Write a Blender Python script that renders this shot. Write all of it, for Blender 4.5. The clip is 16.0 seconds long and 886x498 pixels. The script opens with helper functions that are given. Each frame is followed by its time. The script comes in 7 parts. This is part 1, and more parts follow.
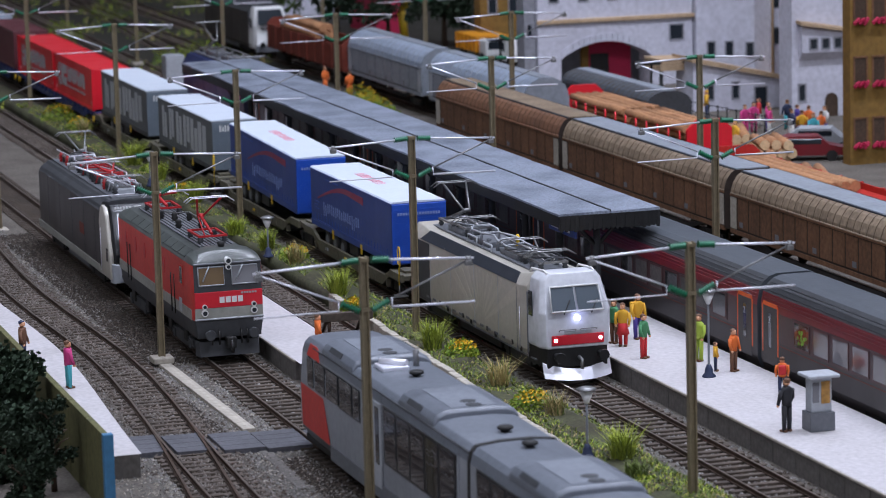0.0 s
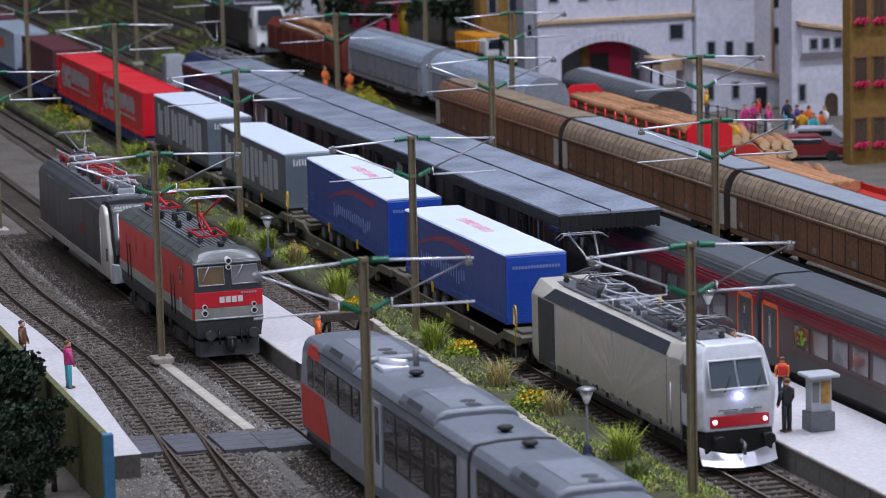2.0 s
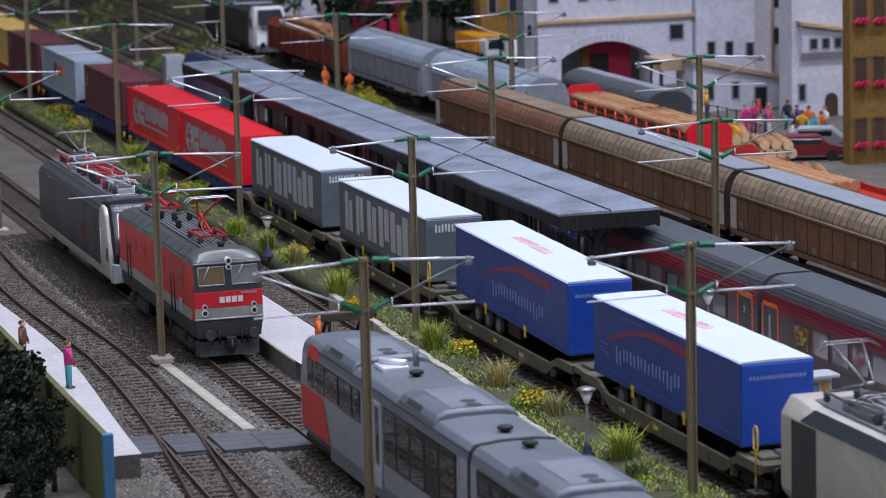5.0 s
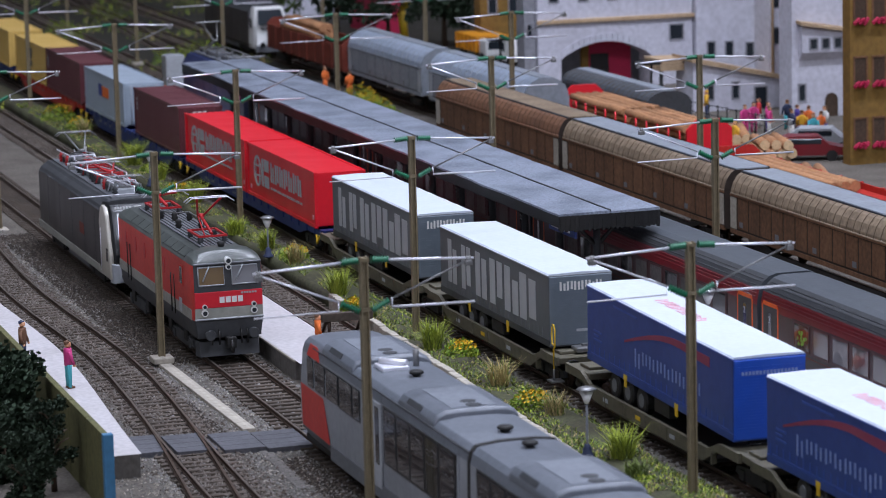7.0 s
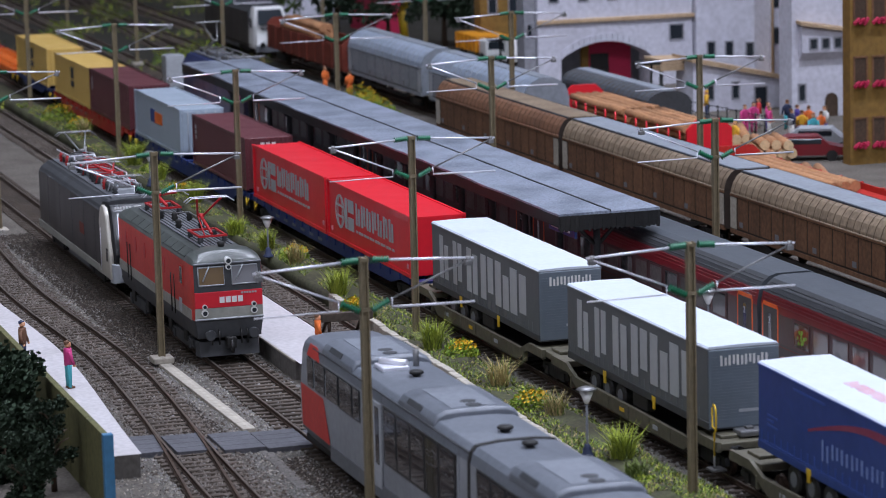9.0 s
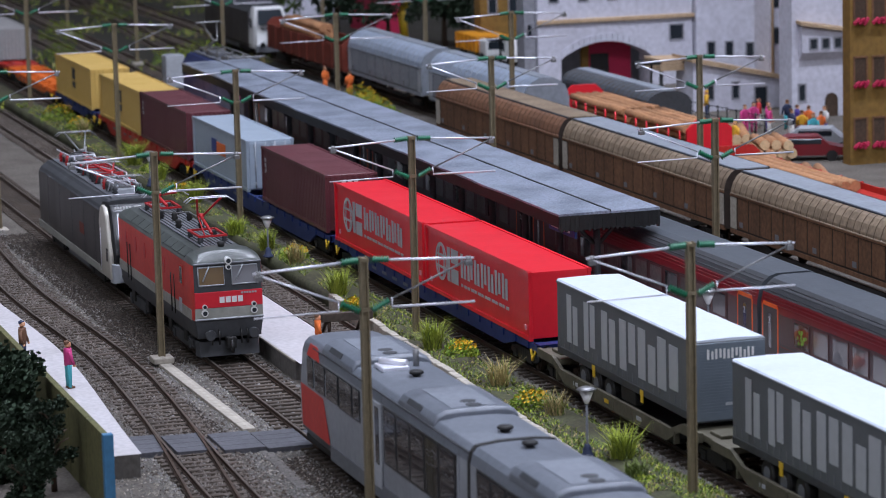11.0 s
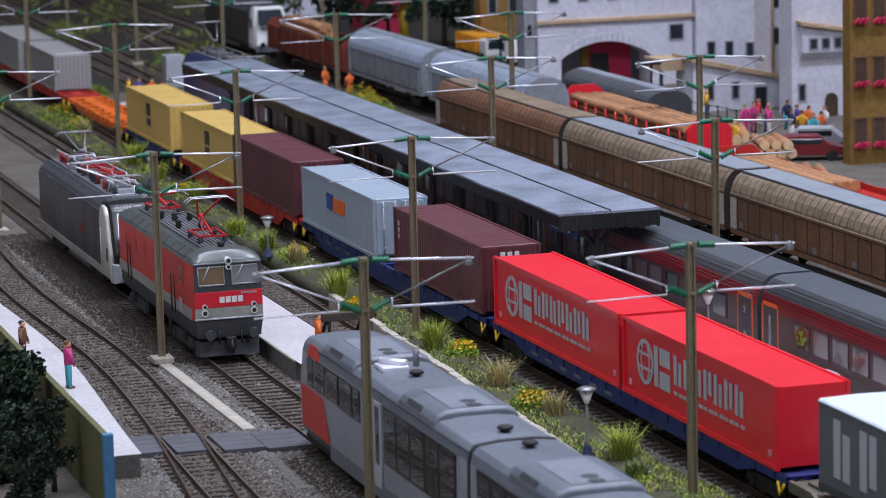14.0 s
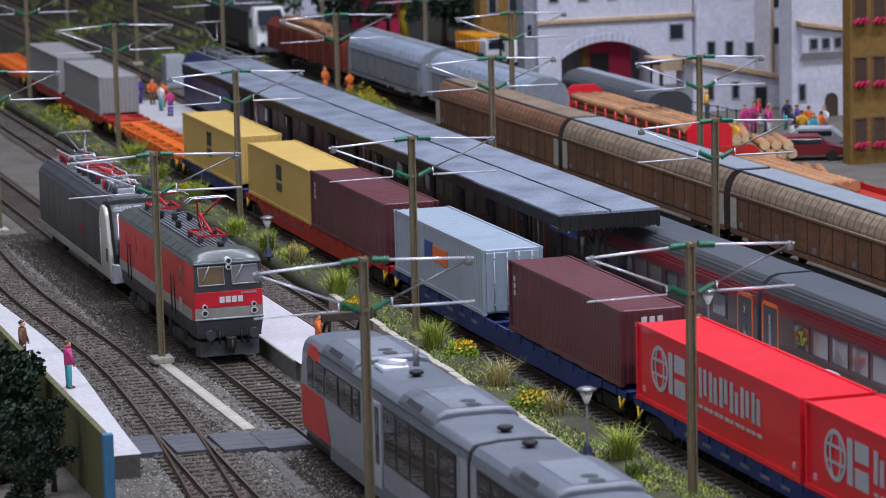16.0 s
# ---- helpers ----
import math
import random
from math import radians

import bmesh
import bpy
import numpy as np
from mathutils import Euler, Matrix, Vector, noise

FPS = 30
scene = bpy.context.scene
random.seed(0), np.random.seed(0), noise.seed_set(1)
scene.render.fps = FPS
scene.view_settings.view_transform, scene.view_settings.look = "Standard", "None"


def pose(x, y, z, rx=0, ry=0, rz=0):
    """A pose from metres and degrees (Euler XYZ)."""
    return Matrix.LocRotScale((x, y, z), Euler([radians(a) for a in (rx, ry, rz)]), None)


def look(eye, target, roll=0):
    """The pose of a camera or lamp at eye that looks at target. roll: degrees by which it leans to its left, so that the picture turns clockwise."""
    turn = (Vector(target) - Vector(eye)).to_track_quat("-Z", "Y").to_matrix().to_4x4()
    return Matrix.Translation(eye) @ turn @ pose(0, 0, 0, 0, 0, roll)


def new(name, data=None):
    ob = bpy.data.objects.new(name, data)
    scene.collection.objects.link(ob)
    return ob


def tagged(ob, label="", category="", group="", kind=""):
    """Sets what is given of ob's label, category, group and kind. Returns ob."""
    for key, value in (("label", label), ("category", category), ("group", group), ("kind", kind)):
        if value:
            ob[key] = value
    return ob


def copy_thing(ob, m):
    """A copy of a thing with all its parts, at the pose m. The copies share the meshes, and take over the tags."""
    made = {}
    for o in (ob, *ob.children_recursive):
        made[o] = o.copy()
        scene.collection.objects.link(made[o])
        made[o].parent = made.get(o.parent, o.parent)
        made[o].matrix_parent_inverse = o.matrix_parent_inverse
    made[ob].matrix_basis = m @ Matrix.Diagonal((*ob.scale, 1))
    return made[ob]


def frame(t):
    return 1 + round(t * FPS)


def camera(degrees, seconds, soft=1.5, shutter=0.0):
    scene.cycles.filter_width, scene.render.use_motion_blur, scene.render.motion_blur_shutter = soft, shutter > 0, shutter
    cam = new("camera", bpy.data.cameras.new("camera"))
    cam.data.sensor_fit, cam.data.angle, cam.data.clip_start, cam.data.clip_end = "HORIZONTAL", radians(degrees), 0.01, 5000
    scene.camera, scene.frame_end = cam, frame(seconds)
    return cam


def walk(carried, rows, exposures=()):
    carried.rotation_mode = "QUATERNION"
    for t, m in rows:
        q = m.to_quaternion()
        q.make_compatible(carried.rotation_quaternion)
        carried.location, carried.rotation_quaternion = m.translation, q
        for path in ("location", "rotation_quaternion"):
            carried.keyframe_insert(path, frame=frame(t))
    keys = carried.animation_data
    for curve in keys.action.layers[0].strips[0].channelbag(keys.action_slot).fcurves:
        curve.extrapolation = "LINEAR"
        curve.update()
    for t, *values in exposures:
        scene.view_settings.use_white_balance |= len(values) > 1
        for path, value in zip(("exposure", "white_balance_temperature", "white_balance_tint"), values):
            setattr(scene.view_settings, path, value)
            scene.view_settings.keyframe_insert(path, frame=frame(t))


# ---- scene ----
# A model railway at H0 scale: sizes below are those of the full-size railway, in metres, and K brings them down.
K = 1 / 87
SPEED = 7.8                       # full-size metres a second of the passing train


def P(x, y, z, rx=0, ry=0, rz=0):
    return pose(x * K, y * K, z * K, rx, ry, rz)


# ---- camera ----
cam = camera(16.32, 16.0, soft=1.0)
EYE = Vector((0, -39.072, 23.802)) * K
AIM = EYE + Vector((-0.942199, 0.294461, -0.159859))
walk(cam, [(0.0, look(EYE, AIM, -1.44)), (16.0, look(EYE, AIM, -1.44))],
     exposures=[(0.0, -0.13, 6000, 15), (7.0, -0.09, 6000, 15), (12.0, -0.03, 6000, 15), (16.0, 0.03, 6000, 15)])

# ---- light: an exhibition hall with rows of unseen ceiling lamps ----
world = bpy.data.worlds.new("hall_air")
scene.world = world
world.use_nodes = True
world.node_tree.nodes["Background"].inputs["Color"].default_value = (0.75, 0.82, 1.0, 1)
world.node_tree.nodes["Background"].inputs["Strength"].default_value = 0.16


def unseen_hall_lamp(x, y, z, w, d, watts, colour):
    data = bpy.data.lights.new("unseen_hall_lamp", "AREA")
    data.shape, data.size, data.size_y, data.energy, data.color = "RECTANGLE", w, d, watts, colour
    ob = new("unseen_hall_lamp", data)
    ob.matrix_world = pose(x, y, z)
    return ob


for lx, ly, lw in ((-1.2, 0.45, 36), (-2.2, 0.12, 16), (0.4, 0.2, 27)):
    unseen_hall_lamp(lx, ly, 1.75, 0.25, 1.4, lw, (0.86, 0.9, 1.0))
# added fill row on the camera's side, out of view, for the near train sides
for lx, lw in ((-1.0, 9), (0.3, 10)):
    unseen_hall_lamp(lx, -1.3, 1.75, 0.25, 1.2, lw, (0.9, 0.93, 1.0))


# ---- materials ----
def lin(h):
    c = [int(h[i:i + 2], 16) / 255 for i in (0, 2, 4)]
    return tuple(v / 12.92 if v <= 0.04045 else ((v + 0.055) / 1.055) ** 2.4 for v in c) + (1.0,)


def material(name, colour, rough=0.6, metal=0.0, dirt=0.25, dirt_colour="3a332b", grain=4.0, bump=0.15, island=0.0, streak=1.0, coat=0.0):
    """Paint with broad stains and a fine grain; grain: features a full-size metre."""
    m = bpy.data.materials.new(name)
    m.use_nodes = True
    nt = m.node_tree
    n, l = nt.nodes, nt.links
    b = n["Principled BSDF"]
    b.inputs["Roughness"].default_value, b.inputs["Metallic"].default_value = rough, metal
    b.inputs["Coat Weight"].default_value = coat
    tc, mp = n.new("ShaderNodeTexCoord"), n.new("ShaderNodeMapping")
    mp.inputs["Scale"].default_value = (1, 1, 1 / streak)
    l.new(tc.outputs["Object"], mp.inputs["Vector"])
    broad, fine = n.new("ShaderNodeTexNoise"), n.new("ShaderNodeTexNoise")
    broad.inputs["Scale"].default_value, broad.inputs["Detail"].default_value = 87 * 0.45, 5
    fine.inputs["Scale"].default_value, fine.inputs["Detail"].default_value = 87 * grain, 4
    l.new(mp.outputs["Vector"], broad.inputs["Vector"])
    l.new(tc.outputs["Object"], fine.inputs["Vector"])
    ramp = n.new("ShaderNodeMapRange")
    ramp.inputs["From Min"].default_value, ramp.inputs["From Max"].default_value = 0.42, 0.75
    ramp.inputs["To Max"].default_value = dirt
    l.new(broad.outputs["Fac"], ramp.inputs["Value"])
    mix = n.new("ShaderNodeMix")
    mix.data_type = "RGBA"
    mix.inputs[6].default_value, mix.inputs[7].default_value = lin(colour), lin(dirt_colour)
    l.new(ramp.outputs["Result"], mix.inputs[0])
    hsv = n.new("ShaderNodeHueSaturation")
    val = n.new("ShaderNodeMapRange")
    val.inputs["From Min"].default_value, val.inputs["From Max"].default_value = 0.3, 0.7
    val.inputs["To Min"].default_value, val.inputs["To Max"].default_value = 1 - 0.5 * dirt, 1 + 0.4 * dirt
    l.new(fine.outputs["Fac"], val.inputs["Value"])
    source = val.outputs["Result"]
    if island:
        geo, inf = n.new("ShaderNodeNewGeometry"), n.new("ShaderNodeObjectInfo")
        add, rng, mul = n.new("ShaderNodeMath"), n.new("ShaderNodeMapRange"), n.new("ShaderNodeMath")
        add.operation, mul.operation = "ADD", "MULTIPLY"
        l.new(geo.outputs["Random Per Island"], add.inputs[0])
        l.new(inf.outputs["Random"], add.inputs[1])
        rng.inputs["From Max"].default_value = 2
        rng.inputs["To Min"].default_value, rng.inputs["To Max"].default_value = 1 - island, 1 + island
        l.new(add.outputs[0], rng.inputs["Value"])
        l.new(rng.outputs["Result"], mul.inputs[0])
        l.new(source, mul.inputs[1])
        source = mul.outputs[0]
    l.new(source, hsv.inputs["Value"])
    l.new(mix.outputs[2], hsv.inputs["Color"])
    l.new(hsv.outputs["Color"], b.inputs["Base Color"])
    rr = n.new("ShaderNodeMapRange")
    rr.inputs["To Min"].default_value, rr.inputs["To Max"].default_value = max(rough - 0.12, 0.03), min(rough + 0.15, 1)
    l.new(broad.outputs["Fac"], rr.inputs["Value"])
    l.new(rr.outputs["Result"], b.inputs["Roughness"])
    if bump:
        bp = n.new("ShaderNodeBump")
        bp.inputs["Strength"].default_value, bp.inputs["Distance"].default_value = bump, 0.03 * K
        l.new(fine.outputs["Fac"], bp.inputs["Height"])
        l.new(bp.outputs["Normal"], b.inputs["Normal"])
    return m


def glowing(name, colour, strength):
    m = bpy.data.materials.new(name)
    m.use_nodes = True
    b = m.node_tree.nodes["Principled BSDF"]
    b.inputs["Emission Color"].default_value, b.inputs["Emission Strength"].default_value = lin(colour), strength
    return m


def glassy(name, colour, rough=0.06):
    m = bpy.data.materials.new(name)
    m.use_nodes = True
    b = m.node_tree.nodes["Principled BSDF"]
    b.inputs["Base Color"].default_value, b.inputs["Roughness"].default_value = lin(colour), rough
    b.inputs["Coat Weight"].default_value = 0.5
    return m


M = {}
M["far_soil"] = material("far_soil", "2b2820", 0.95, 0, 0.8, "2a2c1c", 3, 0.9)
M["strap_blue"] = material("strap_blue", "3a56a4", 0.5, 0, 0.1, "1c3570", 4, 0.05)
M["engine_grey"] = material("engine_grey", "95958c", 0.5, 0, 0.3, "66625a", 4, 0.1, 0, 3)
M["ballast"] = material("ballast", "7d7a76", 0.95, 0, 0.5, "4a443e", 9, 0.9, 0.35)
M["soil"] = material("soil", "635d55", 0.95, 0, 0.7, "453d34", 7, 0.9)
M["moss"] = material("moss", "45472b", 0.95, 0, 0.9, "30271e", 6, 0.9)
M["asphalt"] = material("asphalt", "55555a", 0.9, 0, 0.4, "3a3a3c", 8, 0.5)
M["pale_stone"] = material("pale_stone", "aca598", 0.85, 0, 0.4, "7a7266", 6, 0.4, 0.15)
M["platform_top"] = material("platform_top", "b7b3b4", 0.8, 0, 0.25, "97918a", 5, 0.3)
M["platform_side"] = material("platform_side", "6a6662", 0.9, 0, 0.5, "464038", 5, 0.4, 0.12)
M["sleeper"] = material("sleeper", "4f453c", 0.9, 0, 0.5, "2c2621", 6, 0.5, 0.3)
M["rail_rust"] = material("rail_rust", "4b3b30", 0.55, 0.4, 0.4, "2c211a", 8, 0.3)
M["rail_top"] = material("rail_top", "8d8379", 0.35, 0.8, 0.3, "4b3b30", 8, 0.1)
M["mast"] = material("mast", "85795f", 0.55, 0.3, 0.35, "4a4036", 4, 0.2, 0, 4)
M["steel"] = material("steel", "ececf4", 0.3, 0.45, 0.05, "808080", 6, 0.05)
M["dull_steel"] = material("dull_steel", "8b8b8b", 0.4, 0.7, 0.2, "50504e", 6, 0.1)
M["green_plastic"] = material("green_plastic", "1f6a4a", 0.35, 0, 0.15, "10301f", 4, 0.05)
M["felt"] = material("felt", "8e96a4", 0.34, 0, 0.9, "555b66", 9, 1.0)
M["black_paint"] = material("black_paint", "141414", 0.6, 0, 0.3, "35302a", 5, 0.2)
M["dark_grey"] = material("dark_grey", "3c3e41", 0.55, 0, 0.3, "2a2825", 5, 0.15)
M["mid_grey"] = material("mid_grey", "6a6d72", 0.5, 0, 0.25, "4c4a48", 5, 0.12)
M["slate"] = material("slate", "2c3037", 0.4, 0, 0.25, "24262a", 5, 0.1)
M["engine_roof"] = material("engine_roof", "4d524f", 0.36, 0, 0.35, "3c3f3a", 5, 0.1, 0, 1, 0.2)
# brighter copies of the trailer colours: the light on the front is painted in
M["front_grey"] = material("front_grey", "67717a", 0.42, 0, 0.12, "545c64", 3, 0.06)
M["front_blue"] = material("front_blue", "2450b4", 0.38, 0, 0.12, "1c3f94", 3, 0.06)
M["light_grey"] = material("light_grey", "a7abb0", 0.5, 0, 0.2, "77726c", 5, 0.1)
M["loco_silver"] = material("loco_silver", "b6b1a5", 0.45, 0.1, 0.15, "8a8680", 4, 0.06, 0, 3, 0.2)
M["loco_ray"] = material("loco_ray", "bfbaad", 0.45, 0.1, 0.15, "989388", 4, 0.06, 0, 3, 0.2)
M["white_paint"] = material("white_paint", "dcdcda", 0.45, 0, 0.1, "a8a49c", 4, 0.06)
M["loco_red"] = material("loco_red", "cf1a2c", 0.4, 0, 0.12, "7a1a1c", 4, 0.06, 0, 3, 0.2)
M["old_red"] = material("old_red", "c8382f", 0.5, 0, 0.2, "8a3a30", 4, 0.1, 0, 3)
M["pantograph_red"] = material("pantograph_red", "b52226", 0.45, 0.1, 0.15, "5a1a1a", 5, 0.05)
M["tarp_white"] = material("tarp_white", "d0d8e2", 0.42, 0, 0.08, "b8bec6", 4, 0.1)
M["tarp_grey"] = material("tarp_grey", "5c6063", 0.5, 0, 0.12, "3d3d3c", 3, 0.1, 0, 3)
M["letter_grey"] = material("letter_grey", "acafb2", 0.5, 0, 0.08, "808284", 3, 0.05)
M["tarp_blue"] = material("tarp_blue", "274289", 0.4, 0, 0.2, "1a2c5c", 3, 0.1, 0, 3)
M["print_blue"] = material("print_blue", "8092c4", 0.5, 0, 0.08, "5a6ea0", 3, 0.05)
M["print_red"] = material("print_red", "8a3550", 0.5, 0, 0.08, "5e2a50", 3, 0.05)
M["print_pink"] = material("print_pink", "d9929f", 0.5, 0, 0.2, "e6ecf3", 5, 0.05)
M["wagon_olive"] = material("wagon_olive", "5f5b4b", 0.6, 0, 0.4, "48402f", 4, 0.2)
M["box_red"] = material("box_red", "dd1b2b", 0.42, 0, 0.08, "a01422", 4, 0.06, 0, 3, 0.15)
M["box_brown"] = material("box_brown", "5f3338", 0.4, 0, 0.15, "43262a", 4, 0.1, 0, 3)
M["box_grey"] = material("box_grey", "98a4b0", 0.36, 0, 0.12, "7f8890", 4, 0.08, 0, 3)
M["box_yellow"] = material("box_yellow", "cba95c", 0.42, 0, 0.12, "9a7c40", 4, 0.1, 0, 3)
M["box_stone"] = material("box_stone", "8f8d8b", 0.6, 0, 0.15, "6a6866", 4, 0.1, 0, 3)
M["wagon_blue"] = material("wagon_blue", "1c2f68", 0.5, 0, 0.3, "15182c", 4, 0.15)
M["wagon_red"] = material("wagon_red", "b02a20", 0.5, 0, 0.3, "5a1e16", 4, 0.15)
M["wagon_orange"] = material("wagon_orange", "e06a1c", 0.5, 0, 0.2, "8a3e14", 4, 0.12)
M["lorry_yellow"] = material("lorry_yellow", "e0951c", 0.5, 0, 0.2, "9a641a", 4, 0.1)
M["yellow_paint"] = material("yellow_paint", "d8b122", 0.5, 0, 0.15, "8a701a", 4, 0.1)
M["wood_brown"] = material("wood_brown", "725036", 0.75, 0, 0.6, "483220", 5, 0.35, 0.12, 3)
M["wood_dark"] = material("wood_dark", "33271f", 0.85, 0, 0.4, "241b15", 5, 0.3)
M["roof_tan"] = material("roof_tan", "85745f", 0.65, 0, 0.6, "55412f", 4, 0.3)
M["roof_joint"] = material("roof_joint", "5f5040", 0.7, 0, 0.3, "463629", 4, 0.1)
M["roof_brown"] = material("roof_brown", "7d573f", 0.5, 0, 0.5, "5a4030", 4, 0.2)
M["roof_grey"] = material("roof_grey", "8e949c", 0.5, 0.15, 0.3, "66686a", 4, 0.2)
M["silver_cover"] = material("silver_cover", "a3b0c2", 0.35, 0.3, 0.25, "70767c", 4, 0.15)
M["coach_red"] = material("coach_red", "730f1b", 0.4, 0, 0.15, "501018", 4, 0.05, 0, 3, 0.2)
M["coach_grey"] = material("coach_grey", "3b3736", 0.45, 0, 0.2, "332f2e", 4, 0.06, 0, 3)
M["coach_rim"] = material("coach_rim", "4a2a2a", 0.45, 0, 0.2, "33201f", 4, 0.05)
M["coach_band"] = material("coach_band", "3a2325", 0.4, 0, 0.2, "3a1c1e", 4, 0.05, 0, 3, 0.1)
M["leaf_lime"] = material("leaf_lime", "7f9c30", 0.9, 0, 0.4, "53702a", 10, 0.3, 0.35)
M["coach_lower"] = material("coach_lower", "2e2929", 0.45, 0, 0.2, "272222", 4, 0.06, 0, 3)
M["cab_white"] = material("cab_white", "ccced3", 0.4, 0, 0.2, "a0a2a6", 4, 0.06, 0, 3, 0.2)
M["coach_orange"] = material("coach_orange", "e0601e", 0.45, 0, 0.1, "a04a1a", 4, 0.05)
M["coach_roof"] = material("coach_roof", "464b51", 0.55, 0, 0.2, "55585a", 4, 0.2)
M["railcar_side"] = material("railcar_side", "8f9399", 0.45, 0, 0.2, "6a6864", 4, 0.06, 0, 3)
M["railcar_roof"] = material("railcar_roof", "656a72", 0.38, 0, 0.25, "757a82", 5, 0.12)
M["railcar_lid"] = material("railcar_lid", "7d828a", 0.4, 0, 0.3, "6a6e76", 5, 0.1)
M["railcar_glass"] = glassy("railcar_glass", "2b2e33", 0.08)
M["blue_loco"] = material("blue_loco", "1c2750", 0.4, 0, 0.1, "16285c", 4, 0.05)
M["glass"] = glassy("glass", "252b31", 0.12)
M["coach_window"] = glassy("coach_window", "1c1b1d", 0.15)
M["windscreen"] = glassy("windscreen", "4e575f", 0.1)
M["wagon_rust"] = material("wagon_rust", "74301f", 0.7, 0, 0.4, "4a2418", 4, 0.2, 0, 2)
M["brown_ballast"] = material("brown_ballast", "726a63", 0.95, 0, 0.6, "463d36", 8, 0.9, 0.35)
M["oily_soil"] = material("oily_soil", "2f2821", 0.9, 0, 0.5, "4a4036", 6, 0.9, 0.3)
M["glass_warm"] = glassy("glass_warm", "6b5638", 0.2)
M["gloss_black"] = material("gloss_black", "101114", 0.32, 0, 0.1, "1c1d20", 3, 0.02, 0, 3, 0.1)
M["kiosk_poster"] = material("kiosk_poster", "b08238", 0.5, 0, 0.6, "8a6a50", 6, 0.05)
M["glass_grey"] = glassy("glass_grey", "77777a", 0.2)
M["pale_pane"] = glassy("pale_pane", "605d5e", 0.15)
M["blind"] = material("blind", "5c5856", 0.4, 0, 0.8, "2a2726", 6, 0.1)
M["grass"] = material("grass", "6b7c34", 0.9, 0, 0.6, "6e6a3c", 10, 0.3, 0.4)
M["grass_dry"] = material("grass_dry", "ad9c68", 0.9, 0, 0.4, "6e6040", 10, 0.3, 0.35)
M["grass_bright"] = material("grass_bright", "a4b03e", 0.9, 0, 0.4, "5c6a2a", 10, 0.3, 0.35)
M["flower"] = material("flower", "e3b51f", 0.8, 0, 0.3, "b8801c", 10, 0.2, 0.3)
M["leaf_dark"] = material("leaf_dark", "2d3d2a", 0.9, 0, 0.5, "1c2a1c", 8, 0.4, 0.4)
M["leaf_green"] = material("leaf_green", "4a5c28", 0.9, 0, 0.5, "2e3c1c", 8, 0.4, 0.4)
M["bark"] = material("bark", "4a3a2c", 0.95, 0, 0.5, "2c2118", 6, 0.6)
M["olive_board"] = material("olive_board", "5c5a34", 0.8, 0, 0.5, "44482c", 4, 0.3)
M["teal"] = material("teal", "3c6f92", 0.6, 0, 0.3, "2a4a5c", 4, 0.1)
M["plaster"] = material("plaster", "c9c8d2", 0.9, 0, 0.25, "9a97a0", 3, 0.5)
M["plaster_grey"] = material("plaster_grey", "8c8c92", 0.9, 0, 0.3, "66666a", 3, 0.4)
M["plaster_ochre"] = material("plaster_ochre", "80612a", 0.9, 0, 0.4, "6e5830", 3, 0.4)
M["sandstone"] = material("sandstone", "b99f80", 0.85, 0, 0.4, "8a7458", 4, 0.4, 0.15)
M["magenta"] = material("magenta", "b01a44", 0.6, 0, 0.2, "7a1430", 4, 0.1)
M["log"] = material("log", "ab7c55", 0.85, 0, 0.5, "7a5236", 5, 0.5, 0.25)
M["log_end"] = material("log_end", "d0b48c", 0.85, 0, 0.3, "a88858", 6, 0.3, 0.15)
M["skin"] = material("skin", "d8a07a", 0.6, 0, 0.1, "a87858", 4, 0.02)
M["hall_wall"] = material("hall_wall", "c2c0be", 0.9, 0, 0.2, "6d6a66", 0.02, 0.05)
M["lamp_white"] = glowing("lamp_white", "fff4ff", 9.0)
M["lamp_blue"] = glowing("lamp_blue", "c8ccff", 12.0)
for hue, code in dict(pink="c23a7a", cyan="4aa6b0", yellow="dca628", red="c22a2c", green="4a8a5c", lime="9fb43c", navy="26304c", orange="e0702c", black="26262a", brown="6b4a34", white="d8d4d0", violet="4a3a8c").items():
    M["cloth_" + hue] = material("cloth_" + hue, code, 0.7, 0, 0.15, "3a3030", 4, 0.05)


# ---- mesh helpers, in full-size metres ----
def B():
    return bmesh.new()


def box(bm, x0, x1, y0, y1, z0, z1, mi=0, bevel=0.0):
    v = [bm.verts.new(p) for p in ((x0, y0, z0), (x1, y0, z0), (x1, y1, z0), (x0, y1, z0), (x0, y0, z1), (x1, y0, z1), (x1, y1, z1), (x0, y1, z1))]
    fs = [bm.faces.new([v[i] for i in q]) for q in ((3, 2, 1, 0), (4, 5, 6, 7), (0, 1, 5, 4), (1, 2, 6, 5), (2, 3, 7, 6), (3, 0, 4, 7))]
    for f in fs:
        f.material_index = mi
    if bevel:
        es = list({e for f in fs for e in f.edges})
        for f in bmesh.ops.bevel(bm, geom=es, offset=bevel, segments=2, affect="EDGES", profile=0.5)["faces"]:
            f.material_index = mi
    return fs


def loft(bm, sections, mi=0, caps=True, smooth=False):
    """Rings of equal length, joined by quads."""
    rings = [[bm.verts.new(p) for p in s] for s in sections]
    n = len(rings[0])
    for a, b in zip(rings, rings[1:]):
        for i in range(n):
            f = bm.faces.new((a[i], a[(i + 1) % n], b[(i + 1) % n], b[i]))
            f.material_index, f.smooth = mi, smooth
    if caps:
        for ring in (list(reversed(rings[0])), rings[-1]):
            f = bm.faces.new(ring)
            f.material_index = mi
    return rings


def prism(bm, profile, x0, x1, mi=0):
    """A (y, z) outline drawn out along x."""
    return loft(bm, [[(x0, y, z) for y, z in profile], [(x1, y, z) for y, z in profile]], mi)


